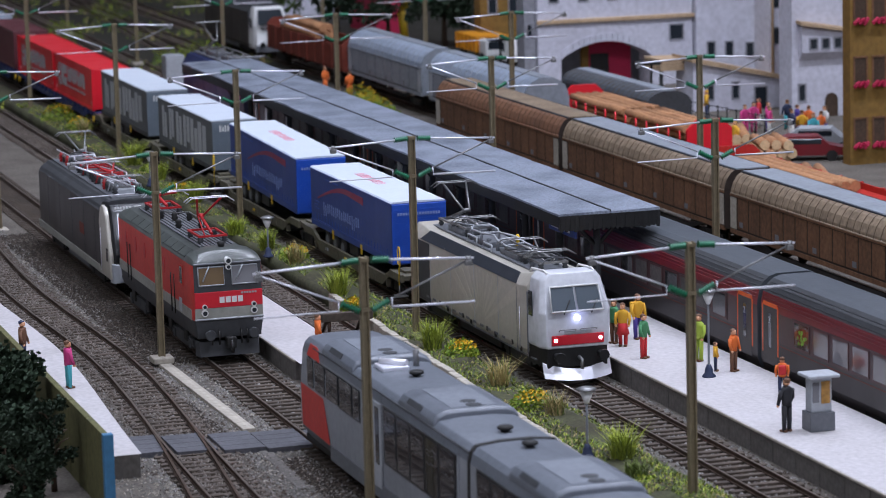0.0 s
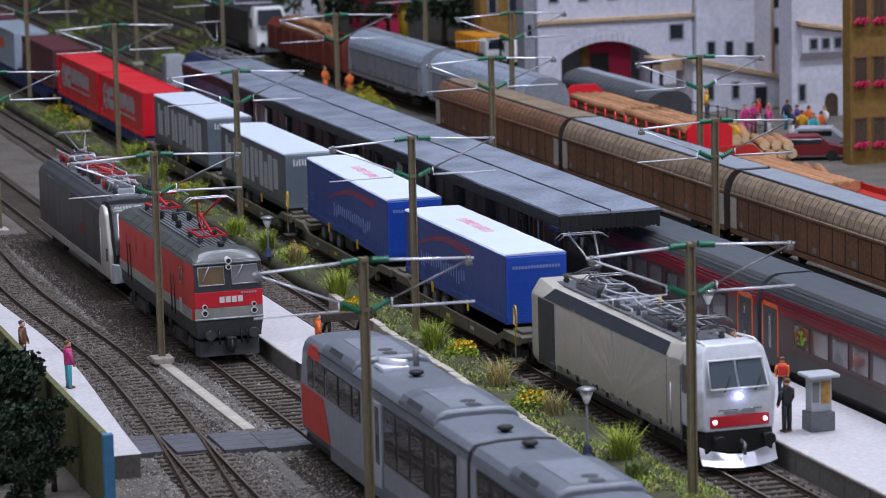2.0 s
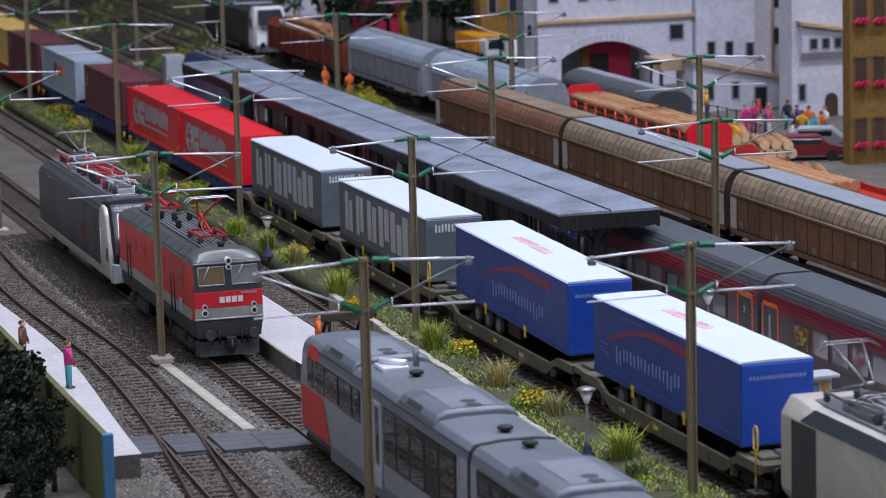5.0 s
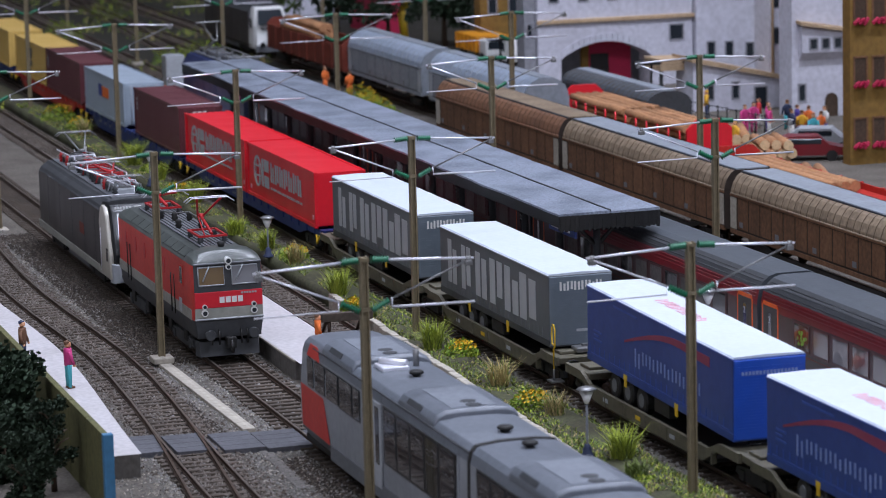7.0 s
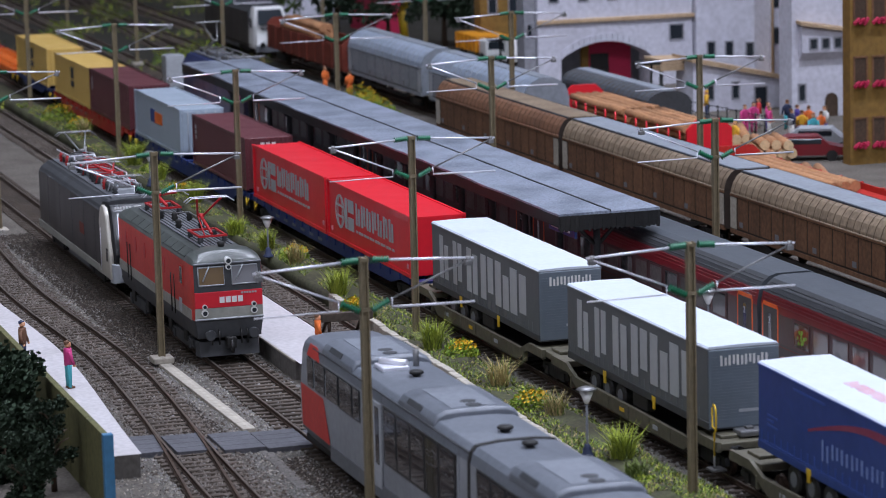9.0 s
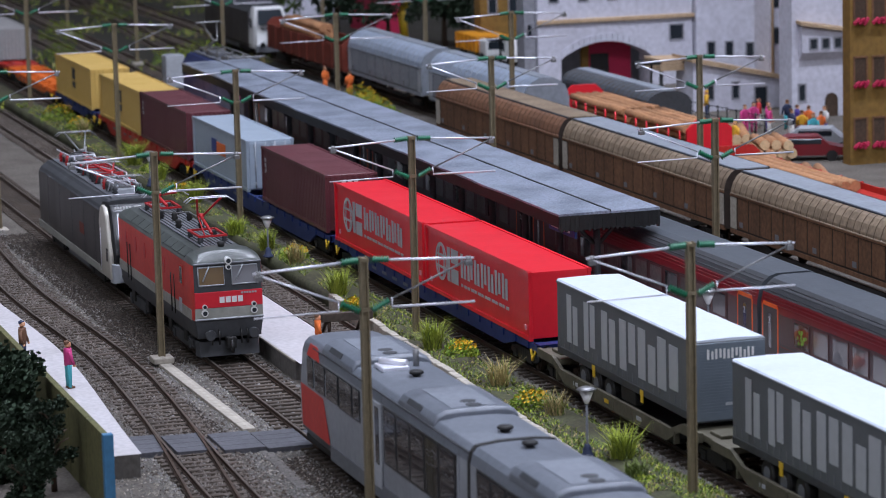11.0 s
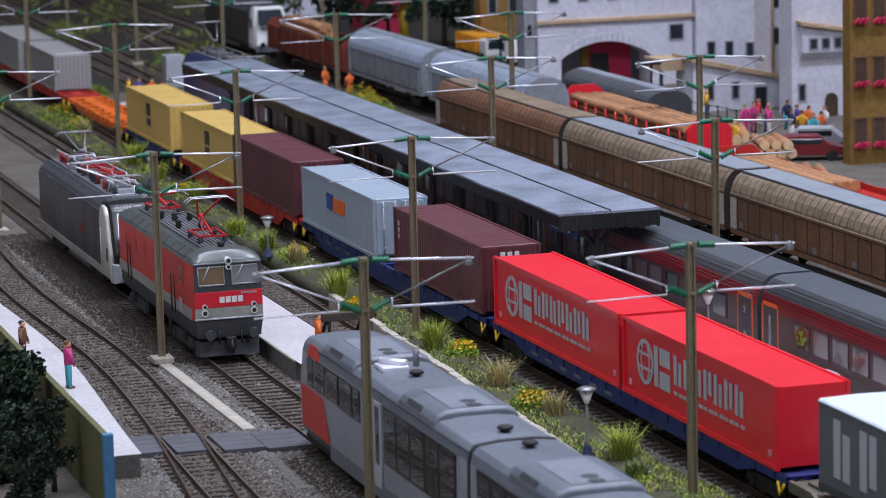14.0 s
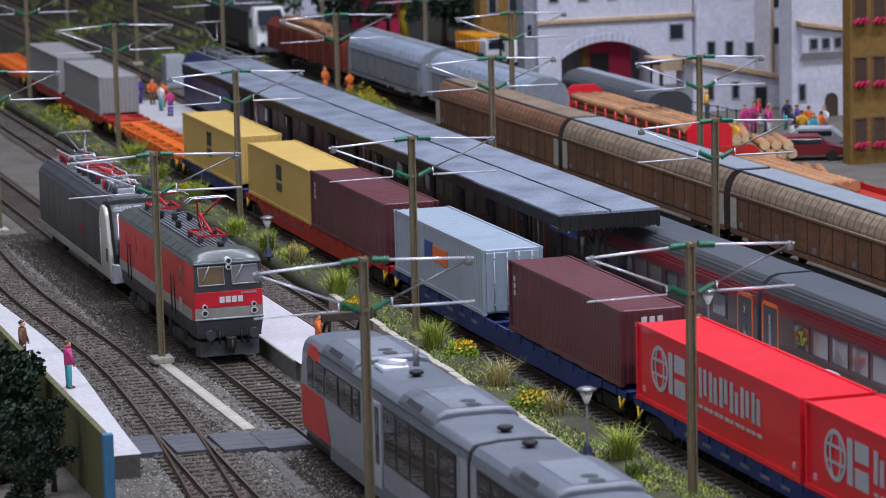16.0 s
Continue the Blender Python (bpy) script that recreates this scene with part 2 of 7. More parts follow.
def tube(bm, path, r, seg=8, mi=0, caps=True):
    """A round bar along a path of points; r: one radius, or one for each point."""
    path = [Vector(p) for p in path]
    rs = r if isinstance(r, (list, tuple)) else [r] * len(path)
    rings = []
    for i, p in enumerate(path):
        d = (path[min(i + 1, len(path) - 1)] - path[max(i - 1, 0)]).normalized()
        u = d.orthogonal().normalized() if abs(d.z) > 0.9 else d.cross(Vector((0, 0, 1))).normalized()
        w = d.cross(u)
        rings.append([p + (u * math.cos(a) + w * math.sin(a)) * rs[i] for a in (math.tau * k / seg for k in range(seg))])
    return loft(bm, rings, mi, caps, True)


def lathe(bm, x, y, rows, seg=12, mi=0):
    """Rings (radius, z) turned round a standing axis."""
    return loft(bm, [[(x + r * math.cos(math.tau * k / seg), y + r * math.sin(math.tau * k / seg), z) for k in range(seg)] for r, z in rows], mi, True, True)


def blob(bm, x, y, z, r, mi=0, squash=1.0, seed=0, rough=0.15):
    out = bmesh.ops.create_icosphere(bm, subdivisions=1, radius=1.0)["verts"]
    rnd = random.Random(seed)
    for v in out:
        k = r * (1 + rnd.uniform(-rough, rough))
        v.co = Vector((x + v.co.x * k, y + v.co.y * k, z + v.co.z * k * squash))
        for f in v.link_faces:
            f.material_index = mi
    return out


def panel(bm, pts, thick, mi=0):
    """A thin slab on a flat outline of points, raised along its normal."""
    pts = [Vector(p) for p in pts]
    nrm = (pts[1] - pts[0]).cross(pts[2] - pts[0]).normalized() * thick
    return loft(bm, [pts, [p + nrm for p in pts]], mi)


def soften(bm, offset):
    """Round the clear edges of a shape."""
    bmesh.ops.recalc_face_normals(bm, faces=bm.faces)
    es = [e for e in bm.edges if len(e.link_faces) == 2 and e.calc_face_angle(0) > .25]
    bmesh.ops.bevel(bm, geom=es, offset=offset, segments=3, affect="EDGES", profile=0.5, clamp_overlap=True, material=-1)
    for f in bm.faces:
        f.smooth = True


def mesh_of(name, bm, mats):
    bmesh.ops.recalc_face_normals(bm, faces=bm.faces)
    bmesh.ops.transform(bm, matrix=Matrix.Scale(K, 4), verts=bm.verts)
    me = bpy.data.meshes.new(name)
    bm.to_mesh(me)
    bm.free()
    for m in mats if isinstance(mats, (list, tuple)) else [mats]:
        me.materials.append(M[m])
    return me


def part(name, bm, mats, parent, label=""):
    ob = new(name, mesh_of(name, bm, mats))
    ob.parent = parent
    return tagged(ob, label)


def shared(name, me, parent, m):
    ob = new(name, me)
    ob.parent = parent
    ob.matrix_basis = m
    return ob


def thing(name, m, label, category, group="", kind=""):
    ob = new(name)
    ob.empty_display_size = 0.01
    ob.matrix_basis = m
    return tagged(ob, label, category, group, kind)


def solid(name, bm, mats, label, category="", group="", kind="", m=None):
    ob = new(name, mesh_of(name, bm, mats))
    if m is not None:
        ob.matrix_basis = m
    return tagged(ob, label, category, group, kind)


def scatter(name, items, mats, label, category="", kind="stuff", smooth=False):
    """One joined object of many small pieces: items are (verts, faces, material index)."""
    verts, faces, mis = [], [], []
    for vs, fs, mi in items:
        o = len(verts)
        verts += [(x * K, y * K, z * K) for x, y, z in vs]
        faces += [[i + o for i in f] for f in fs]
        mis += [mi] * len(fs)
    me = bpy.data.meshes.new(name)
    me.from_pydata(verts, [], faces)
    me.polygons.foreach_set("material_index", mis)
    for m in mats:
        me.materials.append(M[m])
    return tagged(new(name, me), label, category, "", kind)


# lens: a small stop that keeps the middle of the layout sharp
cam.data.dof.use_dof = True
cam.data.dof.focus_distance = 1.42
cam.data.dof.aperture_fstop = 42.0


# ---- hall and ground ----
# unseen shell round the layout, kept pale so that it bounces lamp light
RX0, RX1, RY0, RY1, RZ0, RZ1 = -480, 120, -190, 210, -75, 160
for nm, dims in dict(wall_north=(RX0, RX1, RY1, RY1 + 12, RZ0, RZ1), wall_south=(RX0, RX1, RY0 - 12, RY0, RZ0, RZ1),
                     wall_east=(RX1, RX1 + 12, RY0, RY1, RZ0, RZ1), wall_west=(RX0 - 12, RX0, RY0, RY1, RZ0, RZ1),
                     floor=(RX0, RX1, RY0, RY1, RZ0 - 10, RZ0), ceiling=(RX0, RX1, RY0, RY1, RZ1, RZ1 + 10)).items():
    b = B()
    box(b, *dims)
    solid(nm, b, "hall_wall", "unseen plain pale grey plastered hall surface", kind="structure")

b = B()
gx = [-460 + 5 * i for i in range(0, 95)]
gy = [-40 + 2.5 * j for j in range(0, 60)]
grid = []
for gxx in gx:
    row = []
    for gyy in gy:
        n1 = noise.noise(Vector((gxx * 0.05, gyy * 0.09, 0)))
        row.append(b.verts.new((gxx, gyy, -0.27 + 0.04 * n1)))
    grid.append(row)
for i in range(len(gx) - 1):
    for j in range(len(gy) - 1):
        f = b.faces.new((grid[i][j], grid[i + 1][j], grid[i + 1][j + 1], grid[i][j + 1]))
        f.smooth = True
        f.material_index = 1 if gx[i] < -222 and gy[j] > -14 else 0
solid("ground", b, ["soil", "far_soil"], "grey-brown gravelly layout ground with mossy far end", kind="structure")

tb = thing("layout_table", P(0, 0, 0), "plain wooden table carrying the model layout", "table")
b = B()
box(b, -450, -2, -38, 105, -8, -.9, 0, .5)
part("tabletop", b, "wood_brown", tb)
for lx in (-440, -300, -160, -16):
    for ly in (-32, 98):
        b = B()
        box(b, lx - 3, lx + 3, ly - 3, ly + 3, RZ0, -8, 0, .3)
        part("leg", b, "wood_brown", tb)


def stones(name, spans, count, size, mats, label, z=-0.3, seed=1):
    rnd = random.Random(seed)
    items = []
    area = [(x1 - x0) * (y1 - y0) for x0, x1, y0, y1 in spans]
    for (x0, x1, y0, y1), a in zip(spans, area):
        for _ in range(int(count * a / sum(area))):
            cx, cy, s = rnd.uniform(x0, x1), rnd.uniform(y0, y1), size * rnd.uniform(0.5, 1.3)
            vs = [(cx + s * rnd.uniform(0.5, 1), cy + s * rnd.uniform(-.3, .3), z + s * .2), (cx + s * rnd.uniform(-.3, .3), cy + s * rnd.uniform(.5, 1), z + s * .1),
                  (cx - s * rnd.uniform(0.5, 1), cy + s * rnd.uniform(-.3, .3), z + s * .2), (cx + s * rnd.uniform(-.3, .3), cy - s * rnd.uniform(.5, 1), z + s * .1),
                  (cx + s * rnd.uniform(-.3, .3), cy + s * rnd.uniform(-.3, .3), z + s * rnd.uniform(.5, 1))]
            items.append((vs, [(0, 1, 4), (1, 2, 4), (2, 3, 4), (3, 0, 4)], 0 if rnd.random() < 0.7 else 1))
    return scatter(name, items, mats, label)


# ---- tracks ----
def rail_profile(y):
    return [(y - .07, -.17), (y + .07, -.17), (y + .07, -.14), (y + .02, -.12), (y + .02, -.05), (y + .045, -.04), (y + .045, -.004), (y - .045, -.004), (y - .045, -.04), (y - .02, -.05), (y - .02, -.12), (y - .07, -.14)]


sb = B()
box(sb, -.13, .13, -1.3, 1.3, -.3, -.17, 0, 0.02)
SLEEPER = mesh_of("sleeper", sb, "sleeper")


def track(x0, x1, y, near, label, bend=None):
    tr = thing("track", P(0, y, 0), label, "track", "station tracks", "structure")
    off = bend or (lambda x: 0.0)
    xs = [x0 + (x1 - x0) * i / 40 for i in range(41)] if bend else [x0, x1]
    for side in (-.755, .755):
        rb = B()
        loft(rb, [[(x, side + off(x) + py, pz) for py, pz in rail_profile(0)] for x in xs])
        loft(rb, [[(x, side + off(x) + dy, dz) for dy, dz in ((-.04, -.004), (.04, -.004), (.036, .004), (-.036, .004))] for x in xs], 1)
        part("rail", rb, ["rail_rust", "rail_top"], tr, "rusty rail with a worn bright head")
    n = int((x1 - x0) / 0.62)
    rest = B()
    rnd = random.Random(int(y * 10))
    for i in range(n):
        x = x0 + .3 + i * 0.62
        if near[0] < x < near[1]:
            shared("sleeper", SLEEPER, tr, P(x, off(x), rnd.uniform(-.02, .01), 0, 0, rnd.uniform(-1.2, 1.2)))
        else:
            box(rest, x - .13, x + .13, off(x) - 1.3, off(x) + 1.3, -.3, -.17)
    tagged(part("sleepers", rest, "sleeper", tr), kind="stuff")
    return tr


Y_LOCO, Y_NEAR, Y_MID, Y_COACH, Y_BROWN, Y_SILVER, Y_LOGS = -11.25, -16.0, -5.5, 7.7, 17.9, 22.3, 27.6
NEAR_BEND = lambda x: -0.25 + 0.0011 * (x + 130) ** 2 * (1 if x < -130 else -0.25) + 0.75 * math.exp(-((x + 119) / 13) ** 2)
track(-330, -60, 0, (-122, -84), "model track on dark wooden sleepers beside a platform")
track(-330, -60, Y_LOCO, (-121, -92), "model track on dark sleepers under parked engines")
track(-260, -62, Y_NEAR, (-160, -88), "weathered curving model track with rusty rails", NEAR_BEND)
track(-290, -121, Y_MID, (-140, -121), "short siding track ending beside a platform")
track(-330, -60, Y_COACH, (-90, -88), "model track under a passenger train")
track(-330, -60, Y_BROWN, (-90, -88), "model track under brown freight wagons")
track(-330, -120, Y_SILVER, (-90, -88), "model track under silver freight wagons")
track(-250, -120, Y_LOGS, (-90, -88), "model track under a timber wagon")
track(-440, -236, 14.9, (0, 1), "distant model track through dark mossy ground", lambda x: -0.06 * (x + 236))
track(-440, -228, 10.3, (0, 1), "distant model track through dark mossy ground", lambda x: -0.02 * (x + 228))
# the diverging rails of a turnout
sw = thing("turnout", P(0, Y_NEAR, 0), "turnout rails branching off a weathered track", "track", "", "structure")
for side, s in ((-.755, 1), (.755, 1)):
    rb = B()
    pts = [(-108 + i, side - .012 * max(i, 0) ** 1.55) for i in range(0, 40)]
    loft(rb, [[(x, yy + NEAR_BEND(x) + py, pz + .002) for py, pz in rail_profile(0)] for x, yy in pts])
    part("rail", rb, "rail_rust", sw)
# the siding's stop
bs = thing("buffer_stop", P(-121.0, Y_MID, -.2), "small rusty buffer stop closing a siding", "buffer stop")
b = B()
for side in (-.75, .75):
    tube(b, [(-1.1, side, .15), (-.2, side, 1.0), (0, side, 1.0), (0, side, .0)], .08)
part("frame", b, "rail_rust", bs)
b = B()
box(b, -.15, .15, -1.1, 1.1, .8, 1.15, 0, .03)
part("beam", b, "sleeper", bs)

stones("ballast", [(-122, -92, -13.2, -9.7), (-170, -86, -18.4, -13.6), (-125, -84, -2.2, 1.6), (-215, -121, -6.9, -4.4), (-160, -122, -12.2, -9.3), (-215, -122, -2.4, -1.2)], 52000, .085, ["ballast", "sleeper"], "grey crushed stone ballast between the sleepers", -.27)
stones("brown_ballast", [(-175, -86, -17.5, -14.6), (-215, -121, -6.6, -4.6), (-240, -175, -17.5, -14.6)], 30000, .085, ["brown_ballast", "sleeper"], "brown weathered ballast half burying the sleepers", -.21, 7)
stones("oily_dirt", [(-156, -119, -14.3, -12.0), (-101, -86, -13.6, -9.8), (-112, -104, -15.0, -14.3)], 19000, .075, ["oily_soil", "sleeper"], "dark oily dirt beside parked engines", -.255, 8)
stones("gravel", [(-120, -98, -15.3, -12.4), (-104, -80, -20, -13), (-165, -120, -14.9, -14.2)], 12000, .06, ["ballast", "pale_stone"], "fine pale grey gravel beside the rails", -.26, 5)


# ---- platforms ----
def platform(x0, x1, y0, y1, top, label, slabs, edge_len=2.0, cap=True, rim=None):
    """rim: the line of the far edge as y of x, where it is not straight."""
    pf = thing("platform", P(0, 0, 0), label, "platform", "", "structure")
    b = B()
    if rim:
        xs = [x0 + (x1 - x0) * i / 40 for i in range(41)]
        loft(b, [[(x, y0 + .15, -.4), (x, rim(x) - .05, -.4), (x, rim(x) - .05, top - .02), (x, y0 + .15, top - .02)] for x in xs])
    else:
        box(b, x0, x1, y0 + .15, y1 - .05, -.4, top - .02)
    part("core", b, "platform_side", pf)
    b = B()
    if rim:
        loft(b, [[(x, y0 - .03, top - .016), (x, rim(x), top - .016), (x, rim(x), top), (x, y0 - .03, top)] for x in xs])
    else:
        box(b, x0 - .02, x1 + .02, y0 - .03, y1, top - .016, top, 0, .008)
    part("paving", b, slabs, pf, "pale concrete paving")
    eb = B()
    box(eb, -edge_len / 2 + .025, edge_len / 2 - .025, 0, .16, -.38, top - .09, 0, .015)
    em = mesh_of("edge_panel", eb, "platform_side")
    cb = B()
    box(cb, -edge_len / 2 + .012, edge_len / 2 - .012, -.07, .3, top - .1, top - .018, 0, .012)
    cm = mesh_of("edge_stone", cb, "pale_stone" if cap else "platform_side")
    x = x0 + edge_len / 2
    while x < x1:
        shared("edge_panel", em, pf, P(x, y0, 0))
        shared("edge_stone", cm, pf, P(x, y0, 0))
        x += edge_len
    return pf


platform(-206, -78, 1.75, 6.05, .62, "long pale concrete station platform with panelled edge", "platform_top", 1.9)
platform(-150, -113.2, -9.55, -7.1, .55, "narrow pale platform between two model tracks", "platform_top", 2.4)
platform(-190, -100.4, -20.2, -18.35, .55, "pale side platform beside a weathered track", "platform_top", 3.0, rim=lambda x: Y_NEAR + NEAR_BEND(x) - 2.15)

# paved strip and level crossing near the red engine
wp = thing("edge_strip", P(0, 0, 0), "strip of white paving slabs between two tracks", "paving", "", "structure")
sl = B()
box(sl, -.285, .285, -.24, .24, -.4, -.12, 0, .02)
slm = mesh_of("slab", sl, "pale_stone")
for i in range(24):
    x = -119.6 + i * .592
    shared("slab", slm, wp, P(x, -13.7 + .009 * i, 0.0))
sl2 = B()
box(sl2, -.285, .285, -.2, .2, -.4, -.16, 0, .02)
slm2 = mesh_of("slab", sl2, "platform_side")
for i in range(10):
    shared("slab", slm2, wp, P(-102.2 + i * .6, -13.75 - .02 * i, -.06))
cr = thing("level_crossing", P(0, 0, 0), "dark grey plank crossing over the rails", "crossing", "", "structure")
for y0, y1 in ((-18.3, -16.92), (-16.78, -15.33), (-15.17, -13.72), (-13.7, -12.1), (-11.92, -10.58)):
    for i in range(4):
        b = B()
        skew = .22 * (y0 + y1 + 32) / 2
        box(b, -105.5 + i * .68 + skew, -104.83 + i * .68 + skew, y0, y1, -.4, -.06 - .004 * i, 0, .012)
        part("plank", b, "asphalt", cr)

# planted strip with its stone kerb
b = B()
rnd = random.Random(3)
xs = [-240 + 1.0 * i for i in range(175)]
def kerb_shift(x):
    """The bed narrows slowly away from the near end."""
    return .024 * min(max(-93 - x, 0), 45)


ys = [-5.02, -4.6, -4.0, -3.3, -2.7, -2.2, -1.9]
zs = [.26, .32, .36, .36, .3, .1, -.32]
loft(b, [[(x, y + kerb_shift(x) * (-1.9 - y) / 3.12, z + .07 * noise.noise(Vector((x * .8, y * 1.3, 2)))) for y, z in zip(ys, zs)] + [(x, -1.9, -.4), (x, -5.02 + kerb_shift(x), -.4)] for x in xs], 0, True, True)
solid("planted_bed", b, "moss", "mossy planted bed of earth between tracks", kind="structure")
kb = thing("kerb", P(0, 0, 0), "row of pale square kerb stones along a planted bed", "kerb", "", "structure")
kbm = B()
box(kbm, -.265, .265, -.15, .15, -.35, .46, 0, .03)
km = mesh_of("kerb_stone", kbm, "pale_stone")
for i in range(97):
    shared("kerb_stone", km, kb, P(-128 + i * .56, -4.95 + kerb_shift(-128 + i * .56) + rnd.uniform(-.03, .03), rnd.uniform(-.03, .02), rnd.uniform(-2, 2), 0, rnd.uniform(-3, 3)))


# ---- station canopy ----
cn = thing("platform_canopy", P(-152.2, 4.85, 0, 0, 0, -.18), "long dark station canopy with a grey felt roof", "canopy")
CL = 35.0
for y0, y1, nm in ((-2.22, .02, "roof_half"), (.05, 2.18, "roof_half")):
    b = B()
    n = 48
    rows = []
    for i in range(n + 1):
        x = -CL + 2 * CL * i / n
        w = .05 * noise.noise(Vector((x * .5, y0, 1)))
        rows.append([(x, y0 + w * .4, 4.88 + w), (x, y1, 4.88 + w * .5), (x, y1, 5.0 + w * .5), (x, y0 + w * .4, 4.96 + w)])
    loft(b, rows)
    part(nm, b, "felt", cn, "grey-blue roofing felt")
b = B()
box(b, -CL, CL, -.03, .06, 4.94, 5.03)
part("roof_ridge", b, "black_paint", cn)
for y in (-2.2, 2.08):
    b = B()
    box(b, -CL, CL, y, y + .12, 4.4, 4.87, 0, .02)
    part("fascia", b, "black_paint", cn)
for x in (-CL, CL - .12):
    b = B()
    prism(b, [(-2.2, 4.87), (-2.2, 4.3), (-1.5, 4.25), (0, 4.3), (1.5, 4.25), (2.2, 4.3), (2.2, 4.87)], x, x + .12)
    part("end_boarding", b, "black_paint", cn)
    for i in range(22):
        b = B()
        box(b, x - .02, x + .14, -2.12 + i * .2, -2.03 + i * .2, 4.2 + .03 * (i % 3), 4.86)
        part("end_batten", b, "black_paint", cn)
for i in range(-7, 8):
    px = 1.2 + i * 4.6
    if px > CL - 1:
        px = CL - 1.4
    b = B()
    tube(b, [(px, 0, .6), (px, 0, 4.86)], .16, 8)
    box(b, px - .3, px + .3, -.3, .3, .6, .95, 0, .04)
    part("post", b, "dark_grey", cn)
    for s in (-1, 1):
        b = B()
        tube(b, [(px, 0, 3.3), (px, .9 * s, 4.2), (px, 1.9 * s, 4.6)], .09, 6)
        part("bracket", b, "black_paint", cn)
for i in range(15):
    b = B()
    box(b, -CL + 2.4 + i * 4.6, -CL + 2.55 + i * 4.6, -2.1, 2.1, 4.55, 4.84)
    part("rafter", b, "black_paint", cn)
sg = thing("station_sign", P(-119.2, 3.4, 0), "blue station name board hung under a canopy", "sign")
b = B()
box(b, -1.6, 1.6, -.06, .06, 3.85, 4.3, 0, .03)
part("board", b, "tarp_blue", sg)
b = B()
box(b, -1.2, 1.0, -.075, -.055, 4.0, 4.15)
part("writing_bar", b, "white_paint", sg)
b = B()
for x in (-1.2, 1.2):
    box(b, x - .04, x + .04, -.04, .04, 4.28, 4.9)
part("hanger", b, "black_paint", sg)


# ---- catenary masts ----
def mast(m, label, group, tubes=True, low=-.35):
    t = thing("catenary_mast", m, label, "mast", group)
    b = B()
    for s in (-.1, .1):
        box(b, -.13, .13, s - .03, s + .03, low, 8.05, 0, .012)
    box(b, -.03, .03, -.08, .08, low, 8.03)
    for z in (6.36, 7.9):
        box(b, -.15, .15, -.145, .145, z, z + .12)
    part("pole", b, "mast", t)
    b = B()
    box(b, -.45, .45, -.42, .42, low - .1, low + .16, 0, .05)
    part("footing", b, "pale_stone", t, "pale concrete footing")
    if not tubes:
        return t
    for s in (-1, 1):
        b = B()
        tube(b, [(.12, .62 * s, 7.93), (.12, 3.5 * s, 7.78)], .042, 8)
        part("top_tube", b, "steel", t, "bright steel tube")
        b = B()
        tube(b, [(.12, .85 * s, 6.72), (.12, 3.35 * s, 7.74)], .036, 8)
        part("strut", b, "dull_steel" if s > 0 else "steel", t)
        b = B()
        tube(b, [(.12, .85 * s, 6.75), (.12, .85 * s, 6.45), (.12, 3.5 * s, 6.42)], .042 if s > 0 else .026, 8)
        part("registration_arm", b, "steel", t, "bright steel arm")
        for z0, z1 in ((7.96, 7.93), (6.4, 6.66)):
            b = B()
            y0, y1 = .22 * s, .74 * s
            path, rad = [], []
            for i in range(13):
                f = i / 12
                path.append((.12, y0 + (y1 - y0) * f, z0 + (z1 - z0) * f))
                rad.append(.045 if i % 2 else .13)
            tube(b, path, rad, 8)
            part("insulator", b, "green_plastic", t, "green ribbed insulator")
        b = B()
        box(b, .02, .22, 3.32 * s - .12, 3.32 * s + .12, 7.56, 7.72, 0, .02)
        tube(b, [(.12, 3.32 * s, 7.62), (.12, 3.32 * s, 7.85)], .09, 6)
        part("clamp", b, "dull_steel", t)
    return t


m0 = mast(P(-88.65, -3.28, .36), "slender brown-grey catenary mast with green insulators", "catenary masts")
for i in range(-0, 6):
    if i:
        copy_thing(m0, P(-88.65 - 29.86 * i, -3.28 + .02 * i, .36))
for mx, mz in ((-89.3, .55), (-119.16, .3), (-158.1, .0)):
    copy_thing(m0, P(mx, -13.72, mz))
for i in range(1, 7):
    copy_thing(m0, P(-88.65 - 29.86 * i, 9.95 + .15 * (i - 1), .3))
for mx, my in ((-143.4, 19.45), (-173.3, 19.66), (-203.2, 23.55), (-233.1, 24.4)):
    copy_thing(m0, P(mx, my, .3))


# ---- rolling stock helpers ----
def wheelset(parent, x, r=.46, gauge=.72, mats="rail_rust"):
    """Two wheels on an axle, turning about its own centre."""
    b = B()
    for s in (-1, 1):
        y = gauge * s
        ring = lambda rad, yy: [(rad * math.cos(math.tau * k / 16), yy, rad * math.sin(math.tau * k / 16)) for k in range(16)]
        loft(b, [ring(r, y + .06 * s), ring(r, y - .05 * s), ring(r + .04, y - .06 * s), ring(r + .04, y - .09 * s)])
        for k in range(6):
            a = math.tau * k / 6
            tube(b, [(0, y + .05 * s, 0), (r * .8 * math.cos(a), y + .07 * s, r * .8 * math.sin(a))], .035, 4)
    tube(b, [(0, -gauge, 0), (0, gauge, 0)], .08, 6)
    w = part("wheelset", b, mats, parent)
    w.matrix_basis = P(x, 0, r)
    return w


